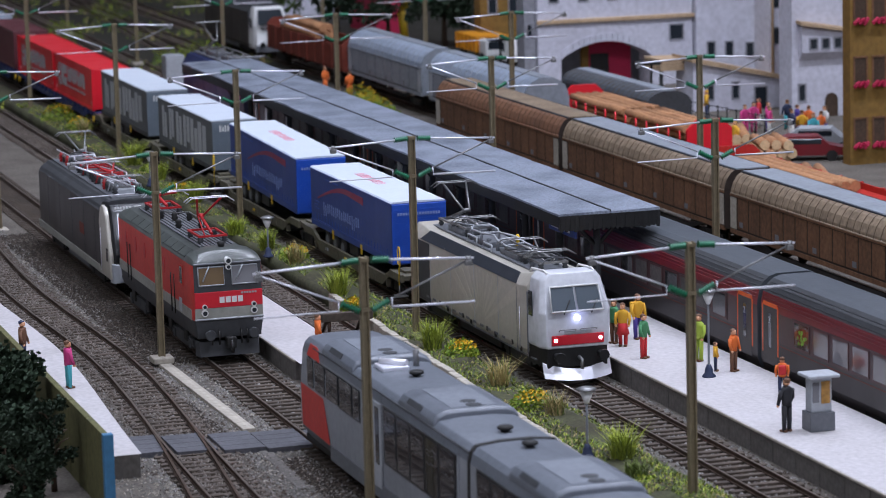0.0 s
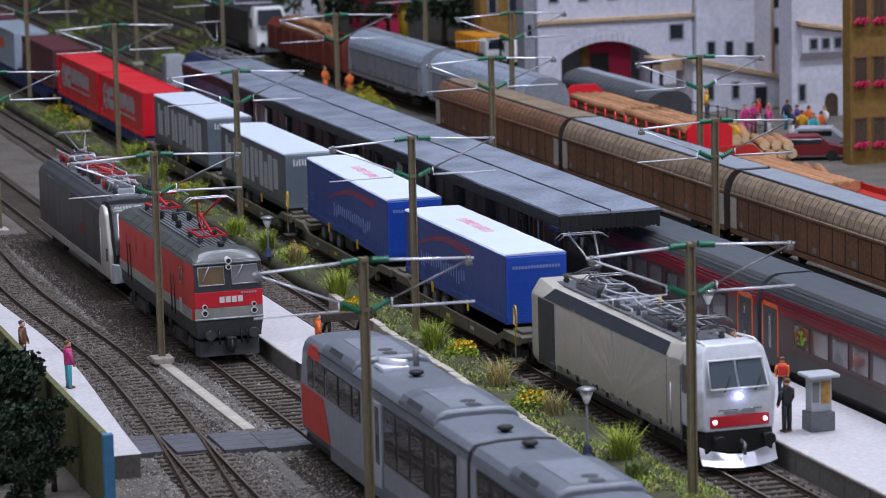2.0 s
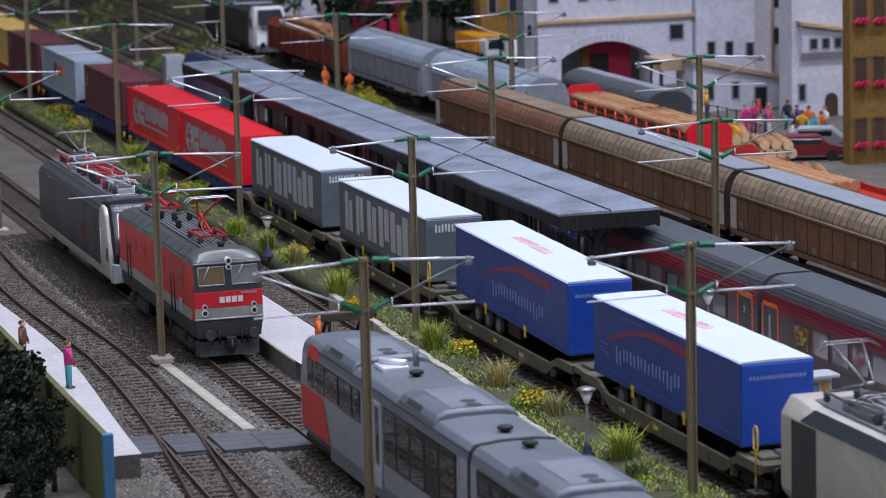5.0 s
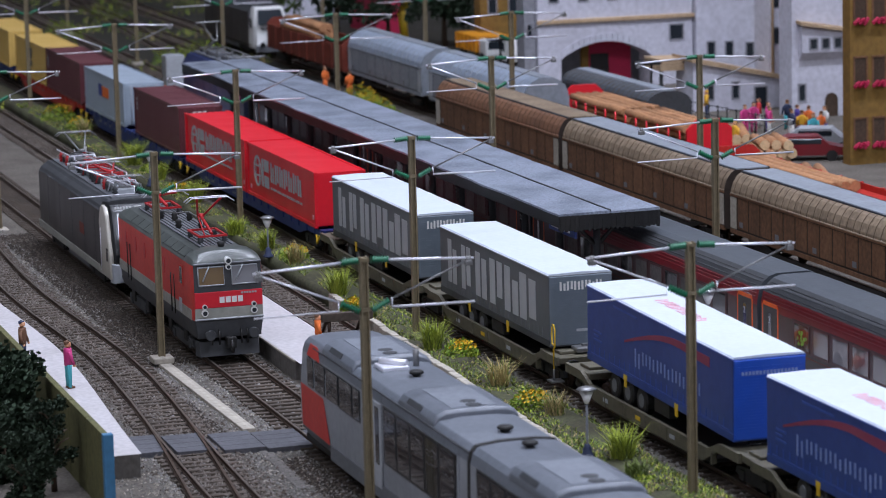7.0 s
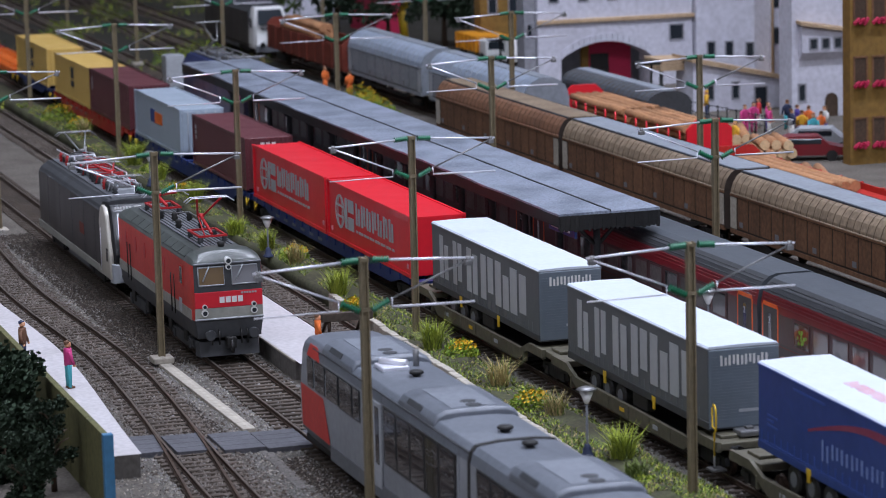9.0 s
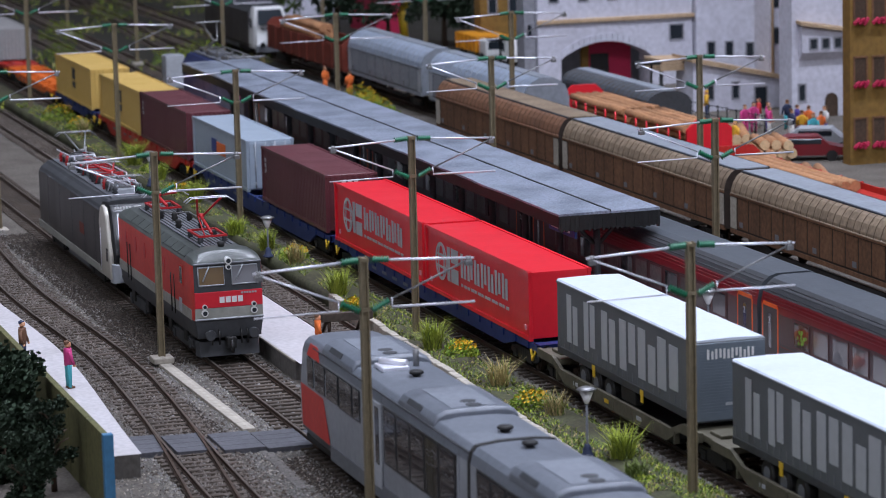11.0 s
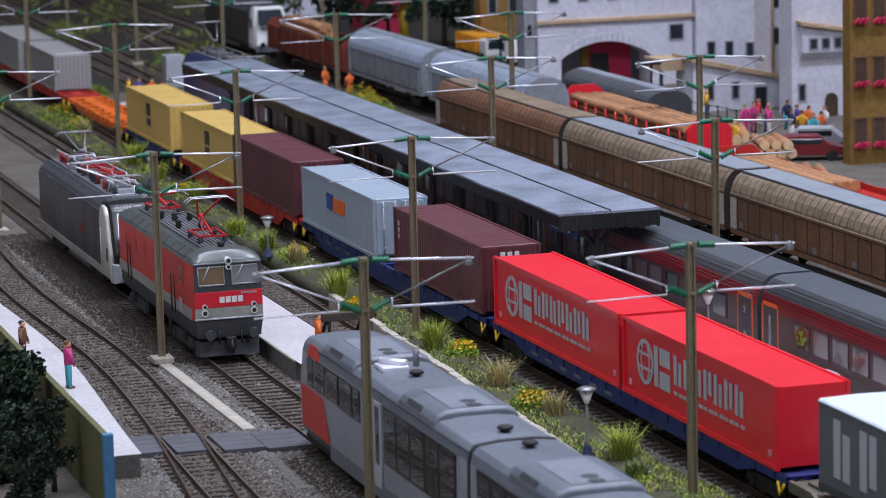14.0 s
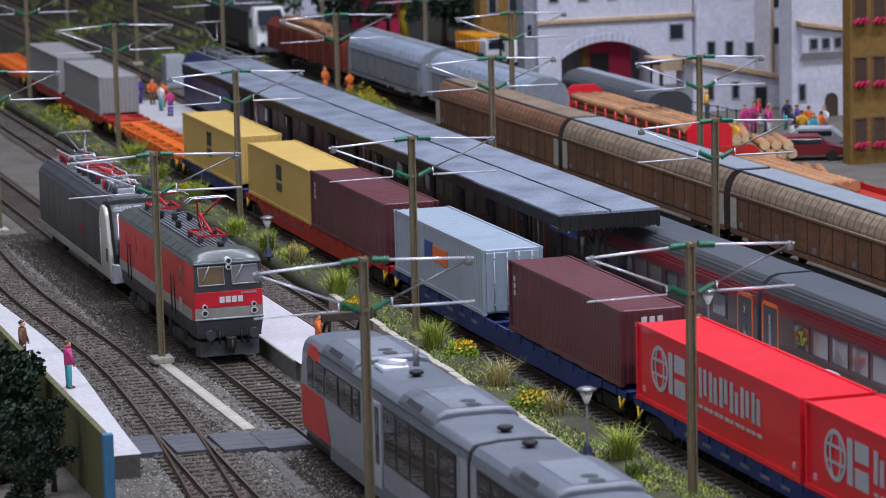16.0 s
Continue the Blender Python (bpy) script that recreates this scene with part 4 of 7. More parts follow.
def trailer(x0, x1, base, roof, livery, z_lift, pitch, label, ahead=0.0):
    """A box trailer on its wheels, from its rear x0 to its front wall x1."""
    L, W = x1 - x0, 1.26
    t = thing("semi_trailer", P(x0, 0, z_lift, 0, pitch, 0), label, "semi-trailer", "trailers on the train")
    b = B()
    box(b, 0.02, L - .05, -W, W, 1.55, roof - .12, 0, .04)
    part("curtain_body", b, base, t)
    n = 26
    for i in range(n):                                    # straps of the curtain
        b = B()
        x = .25 + i * (L - .6) / n
        box(b, x, x + .05, -W - .012, -W + .01, 1.75, 2.1)
        part("strap", b, "mid_grey" if base == "tarp_grey" else "strap_blue", t)
    b = B()
    box(b, 0, L, -W - .02, W + .02, 1.45, 1.72, 0, .03)
    part("chassis_rail", b, "dark_grey" if base == "tarp_grey" else base, t)
    b = B()
    box(b, -.02, L - .02, -W - .03, W + .03, roof - .16, roof - .08, 0, .02)
    part("roof_rim", b, base, t)
    b = B()
    rows = []
    for i in range(15):
        x = i * (L - .06) / 14
        sag = .012 * (i % 2)
        rows.append([(x, -W - .01, roof - .09), (x, W + .01, roof - .09), (x, W - .05, roof - .02 - sag), (x, 0, roof + .01 - sag), (x, -W + .05, roof - .02 - sag)])
    loft(b, rows)
    part("roof_tarpaulin", b, "tarp_white", t, "pale white roof tarpaulin")
    b = B()
    box(b, L - .05, L + .02, -W + .01, W - .01, 1.5, roof - .12, 0, .03)
    fr = part("front_wall", b, "front_grey" if base == "tarp_grey" else "front_blue", t)
    b = B()
    for i in range(22):
        z = 1.75 + i * (roof - 2.05) / 22
        box(b, L + .018, L + .032, -W + .1, W - .1, z, z + .045)
    part("front_rib", b, "front_grey" if base == "tarp_grey" else "front_blue", fr)
    b = B()
    box(b, -.04, .02, -W + .02, W - .02, 1.5, roof - .12, 0, .02)
    part("rear_door", b, base, t)
    for k in range(3):
        for s in (-1, 1):
            b = B()
            x = 2.6 + k * 1.32
            rg = lambda r, y: [(x + r * math.cos(math.tau * q / 16), y, 1.0 + r * math.sin(math.tau * q / 16)) for q in range(16)]
            loft(b, [rg(.44, s * .82), rg(.5, s * .88), rg(.5, s * 1.14), rg(.44, s * 1.2)])
            w = part("wheel", b, "black_paint", t)
            b = B()
            loft(b, [rg(.27, s * 1.18), rg(.24, s * 1.215)])
            part("rim", b, "mid_grey", w)
    b = B()
    for s in (-1, 1):
        box(b, 6.6, 8.0, s * W - .3 * (s > 0), s * W + .3 * (s < 0), .95, 1.45, 0, .04)
    box(b, 2.0, L - .5, -.5, .5, 1.2, 1.5)
    part("underframe", b, "black_paint", t)
    for s in (-1, 1):
        for x in (3.9, L - 4.9):
            b = B()
            box(b, x - .16, x + .16, s * (W + .02) - .02, s * (W + .02) + .02, 1.46, 1.66, 0, .015)
            box(b, x - .1, x + .1, s * (W + .02) - .02, s * (W + .02) + .02, 1.22, 1.47)
            part("lifting_plate", b, "yellow_paint", t, "yellow lifting plate")
    # lettering of the firm, kept as plain shapes
    if livery == "grey":
        b = B()
        for i in range(6):
            x0_, x1_ = 1.1 + i * 1.82, 1.1 + i * 1.82 + (1.0, 1.0, 1.25, 1.4, 1.5, 1.75)[i]
            z0_, z1_ = 2.05, roof - .42
            logo_block(b, i, x0_, x1_ + .12, z0_, z1_, lambda a, c, e, g: box(b, a, c, -W - .018, -W + .01, e, g), .42)
        part("side_lettering", b, "letter_grey", t, "large pale grey logo blocks")
        b = B()
        for i in range(6):
            logo_block(b, i, -.85 + i * .29, -.62 + i * .29, roof - .66, roof - .32, lambda a, c, e, g: box(b, L + .03, L + .045, a, c, e, g), .34)
        part("front_lettering", b, "white_paint", t)
        end_bars(t, "front_mark", [(L + .03, .02, -.2, .5, 2.0, 2.1)], "light_grey")
    else:
        b = B()
        for i in range(9):
            x = 2.3 + ahead + i * .69
            logo_block(b, i, x + .03 * (i % 2), x + .45, 2.32 if i not in (0, 7) else 2.14, 2.78, lambda a, c, e, g: box(b, a, c, -W - .016, -W + .01, e, g), .24)
        part("side_lettering", b, "print_blue", t, "pale blue logo blocks")
        b = B()
        arc = [(1.3 + ahead + 7.8 * f, 2.85 + .9 * math.sin(math.pi * .5 * min(f * 1.5, 1)) - .22 * max(f - .66, 0)) for f in [i / 18 for i in range(19)]]
        loft(b, [[(x, -W - .016, z - .04 - .13 * (i / 18)), (x, -W - .016, z + .04 + .13 * (i / 18)), (x, -W + .01, z + .04 + .13 * (i / 18)), (x, -W + .01, z - .04 - .13 * (i / 18))] for i, (x, z) in enumerate(arc)])
        part("side_swoosh", b, "print_red", t, "faded red swoosh")
        end_bars(t, "front_lettering", [(L + .03, .02, -1.0 + i * .125, -.92 + i * .125, roof - .62, roof - .5) for i in range(16)], "print_blue")
        b = B()
        for i in range(8):
            logo_block(b, i, 4.0 + i * .5, 4.36 + i * .5, -.2, .28, lambda a, c, e, g: box(b, a, c, e, g, roof - .02, roof + .014), .3)
        part("roof_lettering", b, "print_pink", t, "faded pink roof lettering")
        bars(t, "small_print", [(-W, -.016, .7, 1.5 - .3 * (i % 2), 2.62 - .16 * i, 2.69 - .16 * i) for i in range(3)] + [(-W, -.016, 2.7, 5.0, 3.86, 3.93)], "strap_blue")
        bars(t, "floor_line", [(-W, -.016, .4, L - .4, 1.76, 1.79)], "strap_blue")
        end_bars(t, "plate", [(L + .03, .02, .1, .7, 1.62, 1.78)], "yellow_paint")
    MOVERS.append((t, x0, z_lift, pitch))


trailer(-142.02, -128.42, "tarp_blue", 4.25, "blue", 0, 0, "blue curtain-sided semi-trailer with white roof on a wagon")
trailer(-158.33, -144.73, "tarp_blue", 4.25, "blue", .33, 1.2, "blue curtain-sided semi-trailer standing slightly nose-down on a wagon", 2.5)
trailer(-175.98, -162.38, "tarp_grey", 4.25, "grey", 0, 0, "dark grey curtain-sided semi-trailer with big pale lettering")
trailer(-192.72, -179.12, "tarp_grey", 4.25, "grey", 0, 0, "dark grey curtain-sided semi-trailer riding behind its twin")


# ---- container wagons and containers ----
def flat_wagon(x0, x1, mats, label, deep=.55, slots=()):
    c, h = (x0 + x1) / 2, (x1 - x0) / 2
    t = thing("container_wagon", P(c, 0, 0), label, "freight wagon", "container wagons")
    for s in (-1, 1):
        b = B()
        prof = [(-h + .3, .98), (-h + 2.8, .98), (-h + 4.2, 1.2 - deep), (h - 4.2, 1.2 - deep), (h - 2.8, .98), (h - .3, .98), (h - .3, 1.24), (-h + .3, 1.24)]
        y = 1.18 * s
        loft(b, [[(px, y - .06, pz) for px, pz in prof], [(px, y + .06, pz) for px, pz in prof]])
        part("side_sill", b, mats, t)
        k = int(h * 2 / 1.5)
        for i in range(k):
            b = B()
            px = -h + 1.2 + i * (2 * h - 2.4) / max(k - 1, 1)
            box(b, px - .05, px + .05, y + .06 * s - .06, y + .06 * s + .06, 1.0, 1.28)
            part("stake", b, mats, t)
        bars(t, "marking_bar", [(y + .06 * s, .012 * s, -h + 5 + i * 1.6, -h + 5.7 + i * 1.6, .82, .95) for i in range(int((2 * h - 10) / 3.2))], "mid_grey")
    b = B()
    for i in range(int(2 * h / 2.2)):
        px = -h + .8 + i * 2.2
        box(b, px - .18, px + .18, -1.15, 1.15, 1.02, 1.22)
    box(b, -h + .3, h - .3, -.35, .35, .8, 1.2)
    box(b, -h + .3, -h + .9, -1.2, 1.2, .95, 1.24)
    box(b, h - .9, h - .3, -1.2, 1.2, .95, 1.24)
    part("underframe", b, mats, t)
    for x in (-h + .7, h - .9):
        b = B()
        tube(b, [(x, -1.25, 1.0), (x + .25, -1.3, .62), (x + .5, -1.25, 1.0)], .05, 5)
        part("shunter_step", b, "yellow_paint", t)
    buffers(t, h - .35, 1)
    buffers(t, -h + .35, -1)
    wh = bogie(t, -h + 2.4, 1.8, .98) + bogie(t, h - 2.4, 1.8, .98)
    MOVERS.append((t, c, 0, 0))
    ROLLERS.extend(wh)
    return t


def container(x0, x1, mats, label, top=3.98, low=1.28, detail=""):
    L, W = x1 - x0, 1.21
    t = thing("container", P(x0, 0, 0), label, "container", "containers on the train")
    smooth = detail == "mark"
    b = B()
    box(b, .04, L - .04, -W + .04, W - .04, low + .08, top - .05)
    part("shell", b, mats, t)
    for s in (-1, 1):
        b = B()
        if smooth:
            box(b, .1, L - .1, s * (W - .05) - .03, s * (W - .05) + .05, low + .15, top - .12)
        else:
            n = int(L / .28)
            prof = []
            for i in range(n):
                x = .12 + i * (L - .24) / n
                d = (L - .24) / n
                prof += [(x, .016), (x + d * .35, .016), (x + d * .5, .035), (x + d * .85, .035)]
            prof.append((L - .12, 0))
            pts_t, pts_b = [], []
            for (xa, da), (xb, db) in zip(prof, prof[1:]):
                ya, yb = s * (W - .035 + da), s * (W - .035 + db)
                v = [b.verts.new(p) for p in ((xa, ya, low + .14), (xb, yb, low + .14), (xb, yb, top - .1), (xa, ya, top - .1))]
                b.faces.new(v if s < 0 else v[::-1])
        part("side_wall", b, mats, t)
        b = B()
        box(b, 0, L, s * W - .06, s * W + .06, low, low + .15)
        box(b, 0, L, s * W - .05, s * W + .05, top - .12, top)
        part("side_rail", b, mats, t)
        for x in (0, L - .14):
            b = B()
            box(b, x, x + .14, s * W - .07, s * W + .07, low, top, 0, .015)
            part("corner_post", b, mats, t)
            for z in (low, top - .14):
                b = B()
                box(b, x - .01, x + .17, s * W - .085, s * W + .085, z - .005, z + .13, 0, .01)
                part("corner_casting", b, mats, t)
    # roof sheet and ends, pressed in shallow waves
    b = B()
    n = max(int(L / .45), 4)
    wave = []
    for i in range(n):
        x, d = .06 + i * (L - .12) / n, (L - .12) / n
        wave += [(x, .018), (x + d * .3, .018), (x + d * .42, .03), (x + d * .88, .03)]
    wave.append((L - .06, 0))
    up = 0.0 if smooth else 1.0
    loft(b, [[(x, -W + .04, top - .1), (x, W - .04, top - .1), (x, W - .04, top - .05), (x, W - .14, top - .045 + dz * up), (x, -W + .14, top - .045 + dz * up), (x, -W + .04, top - .05)] for x, dz in wave])
    part("roof", b, mats, t)
    for s in (-1, 1):
        b = B()
        x = L - .03 if s > 0 else .03
        flat = smooth or (s > 0 and detail == "doors")
        wave = []
        for i in range(8):
            y, d = -W + .1 + i * (2 * W - .2) / 8, (2 * W - .2) / 8
            wave += [(y, 0), (y + d * .35, 0), (y + d * .5, .035), (y + d * .85, .035)]
        wave.append((W - .1, 0))
        loft(b, [[(x - .05 * s, y, low + .12), (x + (0 if flat else dx) * s, y, low + .12), (x + (0 if flat else dx) * s, y, top - .1), (x - .05 * s, y, top - .1)] for y, dx in wave])
        part("end_wall", b, mats, t)
    if detail == "doors":
        for s in (-1, 1):
            b = B()
            box(b, L - .02, L + .03, s * .6 - .53, s * .6 + .53, low + .15, top - .14, 0, .02)
            d = part("door", b, mats, t)
            b = B()
            for yy in (.25, .8):
                tube(b, [(L + .06, s * yy, low + .1), (L + .06, s * yy, top - .12)], .03, 6)
                for z in (low + .4, low + 1.3, top - .4):
                    box(b, L + .02, L + .09, s * yy - .07, s * yy + .07, z, z + .08)
            part("lock_rod", b, "light_grey", d)
    if detail == "mark":
        b = B()
        sx, zc = 2.08, 2.7
        oval = lambda k, r: (sx + .78 * r * math.cos(math.tau * k / 24), zc + .8 * r * math.sin(math.tau * k / 24))
        for k in range(24):
            q = [oval(k, 1), oval(k + 1, 1), oval(k + 1, .82), oval(k, .82)]
            panel(b, [(x, -W - .002, z) for x, z in q], .014)
        for k in range(24):
            q = [(sx + (x - sx) * .5, z) for x, z in (oval(k, .92), oval(k + 1, .92))]
            panel(b, [(q[0][0] - .06, -W - .002, q[0][1]), (q[1][0] - .06, -W - .002, q[1][1]), (q[1][0] + .06, -W - .002, q[1][1]), (q[0][0] + .06, -W - .002, q[0][1])], .012)
        for z in (2.42, 2.92):
            box(b, sx - .66, sx + .66, -W - .013, -W, z, z + .1)
        part("round_emblem", b, "letter_grey", t, "pale round emblem with a globe grid")
        b = B()
        for x0_, x1_, z0_, z1_ in ((2.92, 3.3, 2.02, 3.44), (3.45, 4.4, 2.02, 2.62), (3.45, 4.4, 2.84, 3.44)):
            box(b, x0_, x1_, -W - .014, -W, z0_, z1_)
        part("block_mark", b, "letter_grey", t, "bold pale block mark")
        b = B()
        for i in range(7):
            logo_block(b, i, 4.75 + i * .88, 5.42 + i * .88, 2.42, 3.42, lambda a, c, e, g: box(b, a, c, -W - .014, -W, e, g), .4)
        part("side_lettering", b, "letter_grey", t, "pale grey logo blocks")
        if x0 < -215:
            end_bars(t, "end_print", [(L - .03, .05, -.95 + .55 * (i % 2), -.62 + .55 * (i % 2), 1.75 + .42 * i, 1.98 + .42 * i) for i in range(4)], "letter_grey")
        for s in (-1, 1):
            b = B()
            for x in (.5, L - .7):
                box(b, x, x + .2, s * W - .02, s * W + .02, low + .35, low + .55)
            part("corner_notice", b, "print_pink", t)
        bars(t, "small_lettering", [(-W, -.014, 4.75 + i * .44, 5.02 + i * .44 + .08 * (i % 2), 2.05, 2.17) for i in range(14)], "letter_grey")
    if detail == "brown":
        end_bars(t, "end_lettering", [(L - .03, .05, -.45 + i * .3, -.25 + i * .3, top - .55, top - .28) for i in range(3)], "white_paint")
        bars(t, "side_lettering", [(-W, -.025, .5, .72, top - 1.3 + i * .28, top - 1.1 + i * .28) for i in range(3)], "letter_grey")
    if detail == "doors":
        bars(t, "blue_mark", [(-W, -.03, 4.3, 5.4, 2.55, 3.3)], "tarp_blue")
        bars(t, "orange_mark", [(-W, -.03, 5.45, 7.4, 2.55, 3.2)], "wagon_orange")
    if detail == "yellow":
        bars(t, "dark_mark", [(-W, -.03, L * .46 + i * .38, L * .46 + .22 + i * .38, 2.75, 3.5) for i in range(3)] + [(-W, -.03, L * .46, L * .46 + 1.0, 3.4, 3.5), (-W, -.03, L * .46, L * .46 + 1.0, 2.2, 2.6)], "dark_grey")
    MOVERS.append((t, x0, 0, 0))


flat_wagon(-224.2, -194.9, "wagon_blue", "dark blue container wagon under red containers")
container(-209.3, -195.9, "box_red", "bright red box container with pale round emblem", detail="mark")
container(-223.55, -209.65, "box_red", "bright red box container with pale emblem and lettering", detail="mark")
flat_wagon(-253.6, -224.4, "wagon_blue", "deep blue container wagon with low side sills", .8)
container(-237.3, -225.1, "box_brown", "dark maroon ribbed container with white end lettering", 4.1, 1.36, "brown")
container(-252.8, -240.5, "box_grey", "pale blue-grey ribbed container with locking rods", 4.0, 1.32, "doors")
flat_wagon(-280.4, -253.8, "wagon_red", "rust-red container wagon with low side sills", .8)
container(-266.8, -254.4, "box_brown", "dark maroon ribbed container with white lettering", 4.02, 1.3, "brown")
container(-279.2, -266.95, "box_yellow", "mustard yellow ribbed container with dark emblem", 3.95, 1.3, "yellow")
flat_wagon(-295.4, -280.6, "wagon_blue", "short deep blue container wagon")
container(-294.3, -282.0, "box_yellow", "mustard yellow ribbed container at the end of a set", 3.95, 1.3, "yellow")
flat_wagon(-314.4, -295.6, "wagon_orange", "empty bright orange container wagon", .5)
flat_wagon(-345.6, -314.6, "wagon_red", "long rust-red container wagon")
container(-330.3, -318.3, "box_stone", "plain stone-grey ribbed container", 3.7, 1.25)
container(-344.6, -332.5, "box_stone", "plain stone-grey ribbed container riding last", 3.7, 1.25)
flat_wagon(-364.0, -345.8, "wagon_orange", "empty bright orange container wagon at the train's end", .5)


# ---- parked trains ----
def loft_m(bm, sections, mis, smooth=False):
    """loft() with a material for each edge of the ring."""
    rings = [[bm.verts.new(p) for p in s] for s in sections]
    n = len(rings[0])
    for a, c in zip(rings, rings[1:]):
        for i in range(n):
            f = bm.faces.new((a[i], a[(i + 1) % n], c[(i + 1) % n], c[i]))
            f.material_index, f.smooth = mis[i], smooth
    for ring in (list(reversed(rings[0])), rings[-1]):
        bm.faces.new(ring).material_index = max(mis)


def mirrored(half):
    """A closed ring from its left half, low to high."""
    return [(-w, z) for w, z in half] + [(w, z) for w, z in reversed(half)]


def red_engine():
    t = thing("electric_locomotive", P(-125.0, Y_LOCO, 0), "weathered red and grey electric locomotive with raised red pantograph", "locomotive")
    F, R = 7.35, -7.3
    flat = [(1.42, 3.95), (1.3, 4.04), (.97, 4.28), (.62, 4.35), (.3, 4.37)]
    dome = [(1.43, 4.0), (1.36, 4.16), (1.12, 4.32), (.72, 4.43), (.3, 4.47)]

    def ring(x, k, up=1.0, round_=0.0):
        # side walls, then a roof that turns from flat plates into a dome over the cab
        top = [(a[0] + (c[0] - a[0]) * round_, 3.9 + (a[1] + (c[1] - a[1]) * round_ - 3.9) * up) for a, c in zip(flat, dome)]
        half = [(1.32, 1.0), (1.44, 1.7), (1.44, 3.9)] + top
        return [(x - max(z - 3.0, 0) * .1 * round_, y * k, z) for y, z in mirrored(half)]
    b = B()
    secs = [ring(R, .9, .2, 1), ring(R + .2, .97, .7, 1), ring(R + .7, 1), ring(F - 1.25, 1), ring(F - 1.2, 1, 1, 1), ring(F - .75, 1, .97, 1), ring(F - .4, .995, .85, 1),
            ring(F - .16, .985, .6, 1), ring(F - .04, .97, .3, 1), ring(F, .96, .1, 1)]
    mis = [3, 0] + [2] * 11 + [0, 3, 3]
    loft_m(b, secs, mis, True)
    soften(b, .03)
    part("body", b, ["old_red", "engine_grey", "engine_roof", "dark_grey"], t, "faded red body with domed grey roof")
    for s in (-1, 1):
        b = B()
        box(b, R + .3, F - .35, 1.44 * s - .012, 1.44 * s + .012, 1.68, 2.1)
        part("grey_band", b, "engine_grey", t, "dull grey lower band")
        for x in (-5.4, -3.4, -1.6, .2, 2.2):
            b = B()
            rg = [(x + .16 * math.cos(math.tau * k / 12), 3.2 + .34 * math.sin(math.tau * k / 12)) for k in range(12)]
            loft(b, [[(px, 1.43 * s, pz) for px, pz in rg], [(px, 1.462 * s, pz) for px, pz in rg]])
            part("side_window", b, "pantograph_red", t, "small oval red-rimmed window")
        b = B()
        for x in (-5.0, -4.4, 3.6, 4.2):
            b = B()
            tube(b, [(x, 1.48 * s, 1.5), (x, 1.5 * s, 3.1)], .025, 5)
            part("door_rail", b, "black_paint", t)
        side_windows(t, 1.435 * s, .03 * s, [(5.1, 5.6, 2.9, 3.6)], "glass", "old_red")
        b = B()
        for i in range(9):
            x = -5.9 + i * 1.29
            p = [(x, 1.345 * s, 4.12), (x + 1.22, 1.345 * s, 4.12), (x + 1.22, .99 * s, 4.37), (x, .99 * s, 4.37)]
            panel(b, p if s < 0 else p[::-1], .02)
        bmesh.ops.translate(b, vec=(0, 0, -.1), verts=b.verts)
        part("roof_louvre", b, "engine_roof", t)
        bars(t, "side_mark", [(1.45 * s, .015 * s, 4.9, 5.35, 1.75, 2.3)], "light_grey")
        b = B()
        box(b, -6.5, 6.5, 1.1 * s - .1, 1.1 * s + .1, .85, 1.3)
        for x in (-5, -2.2, 0, 2.2, 5):
            box(b, x - .3, x + .3, 1.2 * s - .1, 1.2 * s + .1, .5, 1.1, 0, .04)
        part("underframe", b, "black_paint", t)
    # front
    b = B()
    box(b, F - .1, F + .03, -1.38, 1.38, 2.17, 2.82, 0, .03)
    part("front_panel", b, "loco_red", t, "bright red front panel")
    b = B()
    box(b, F - .1, F + .025, -1.385, 1.385, 1.72, 2.17, 0, .03)
    part("front_skirt", b, "engine_grey", t)
    b = B()
    box(b, F - .3, F + .09, -1.4, 1.4, 1.7, 1.76, 0, .02)
    part("front_step", b, "light_grey", t)
    b = B()
    panel(b, [(F + .0, -1.37, 2.82), (F + .0, 1.37, 2.82), (F - .09, 1.34, 3.9), (F - .09, -1.34, 3.9)], .012)
    part("front_frame", b, "dark_grey", t)
    b = B()
    box(b, F - .2, F + .01, -1.36, 1.36, 3.9, 3.96, 0, .02)
    part("rain_gutter", b, "mid_grey", t)
    for y0, y1, g in ((-1.2, -.16, "glass_warm"), (.16, 1.2, "glass_grey")):
        b = B()
        panel(b, [(F + .005, y0, 3.1), (F + .005, y1, 3.1), (F - .075, y1, 3.78), (F - .075, y0, 3.78)], .03)
        w = part("windscreen", b, g, t)
        b = B()
        tube(b, [(F + .03, y0, 3.08), (F + .03, y1, 3.08), (F - .05, y1, 3.8), (F - .05, y0, 3.8), (F + .03, y0, 3.08)], .035, 5)
        part("rubber_seal", b, "light_grey", w)
        b = B()
        tube(b, [(F + .06, y0 + .15, 3.25), (F + .0, y0 + .45, 3.85)], .03, 5)
        part("wiper", b, "light_grey", w)
    for y in (-1.0, 1.0):
        for z, r in ((1.99, .135), (2.24, .1)):
            b = B()
            tube(b, [(F, y, z), (F + .13, y, z)], r, 14)
            h = part("headlight", b, "white_paint", t)
            b = B()
            tube(b, [(F + .13, y, z), (F + .145, y, z)], r * .68, 12)
            part("lens", b, "glass", h)
    for z, r in ((4.03, .14), (3.78, .11)):
        b = B()
        tube(b, [(F - .3, .02, z), (F + .1, .02, z)], r, 14)
        h = part("top_light", b, "white_paint", t)
        b = B()
        tube(b, [(F + .1, .02, z), (F + .115, .02, z)], r * .66, 12)
        part("lens", b, "glass", h)
    end_bars(t, "front_mark", [(F + .03, .015, -.38 + i * .25, -.18 + i * .25, 2.36, 2.6) for i in range(4)], "white_paint")
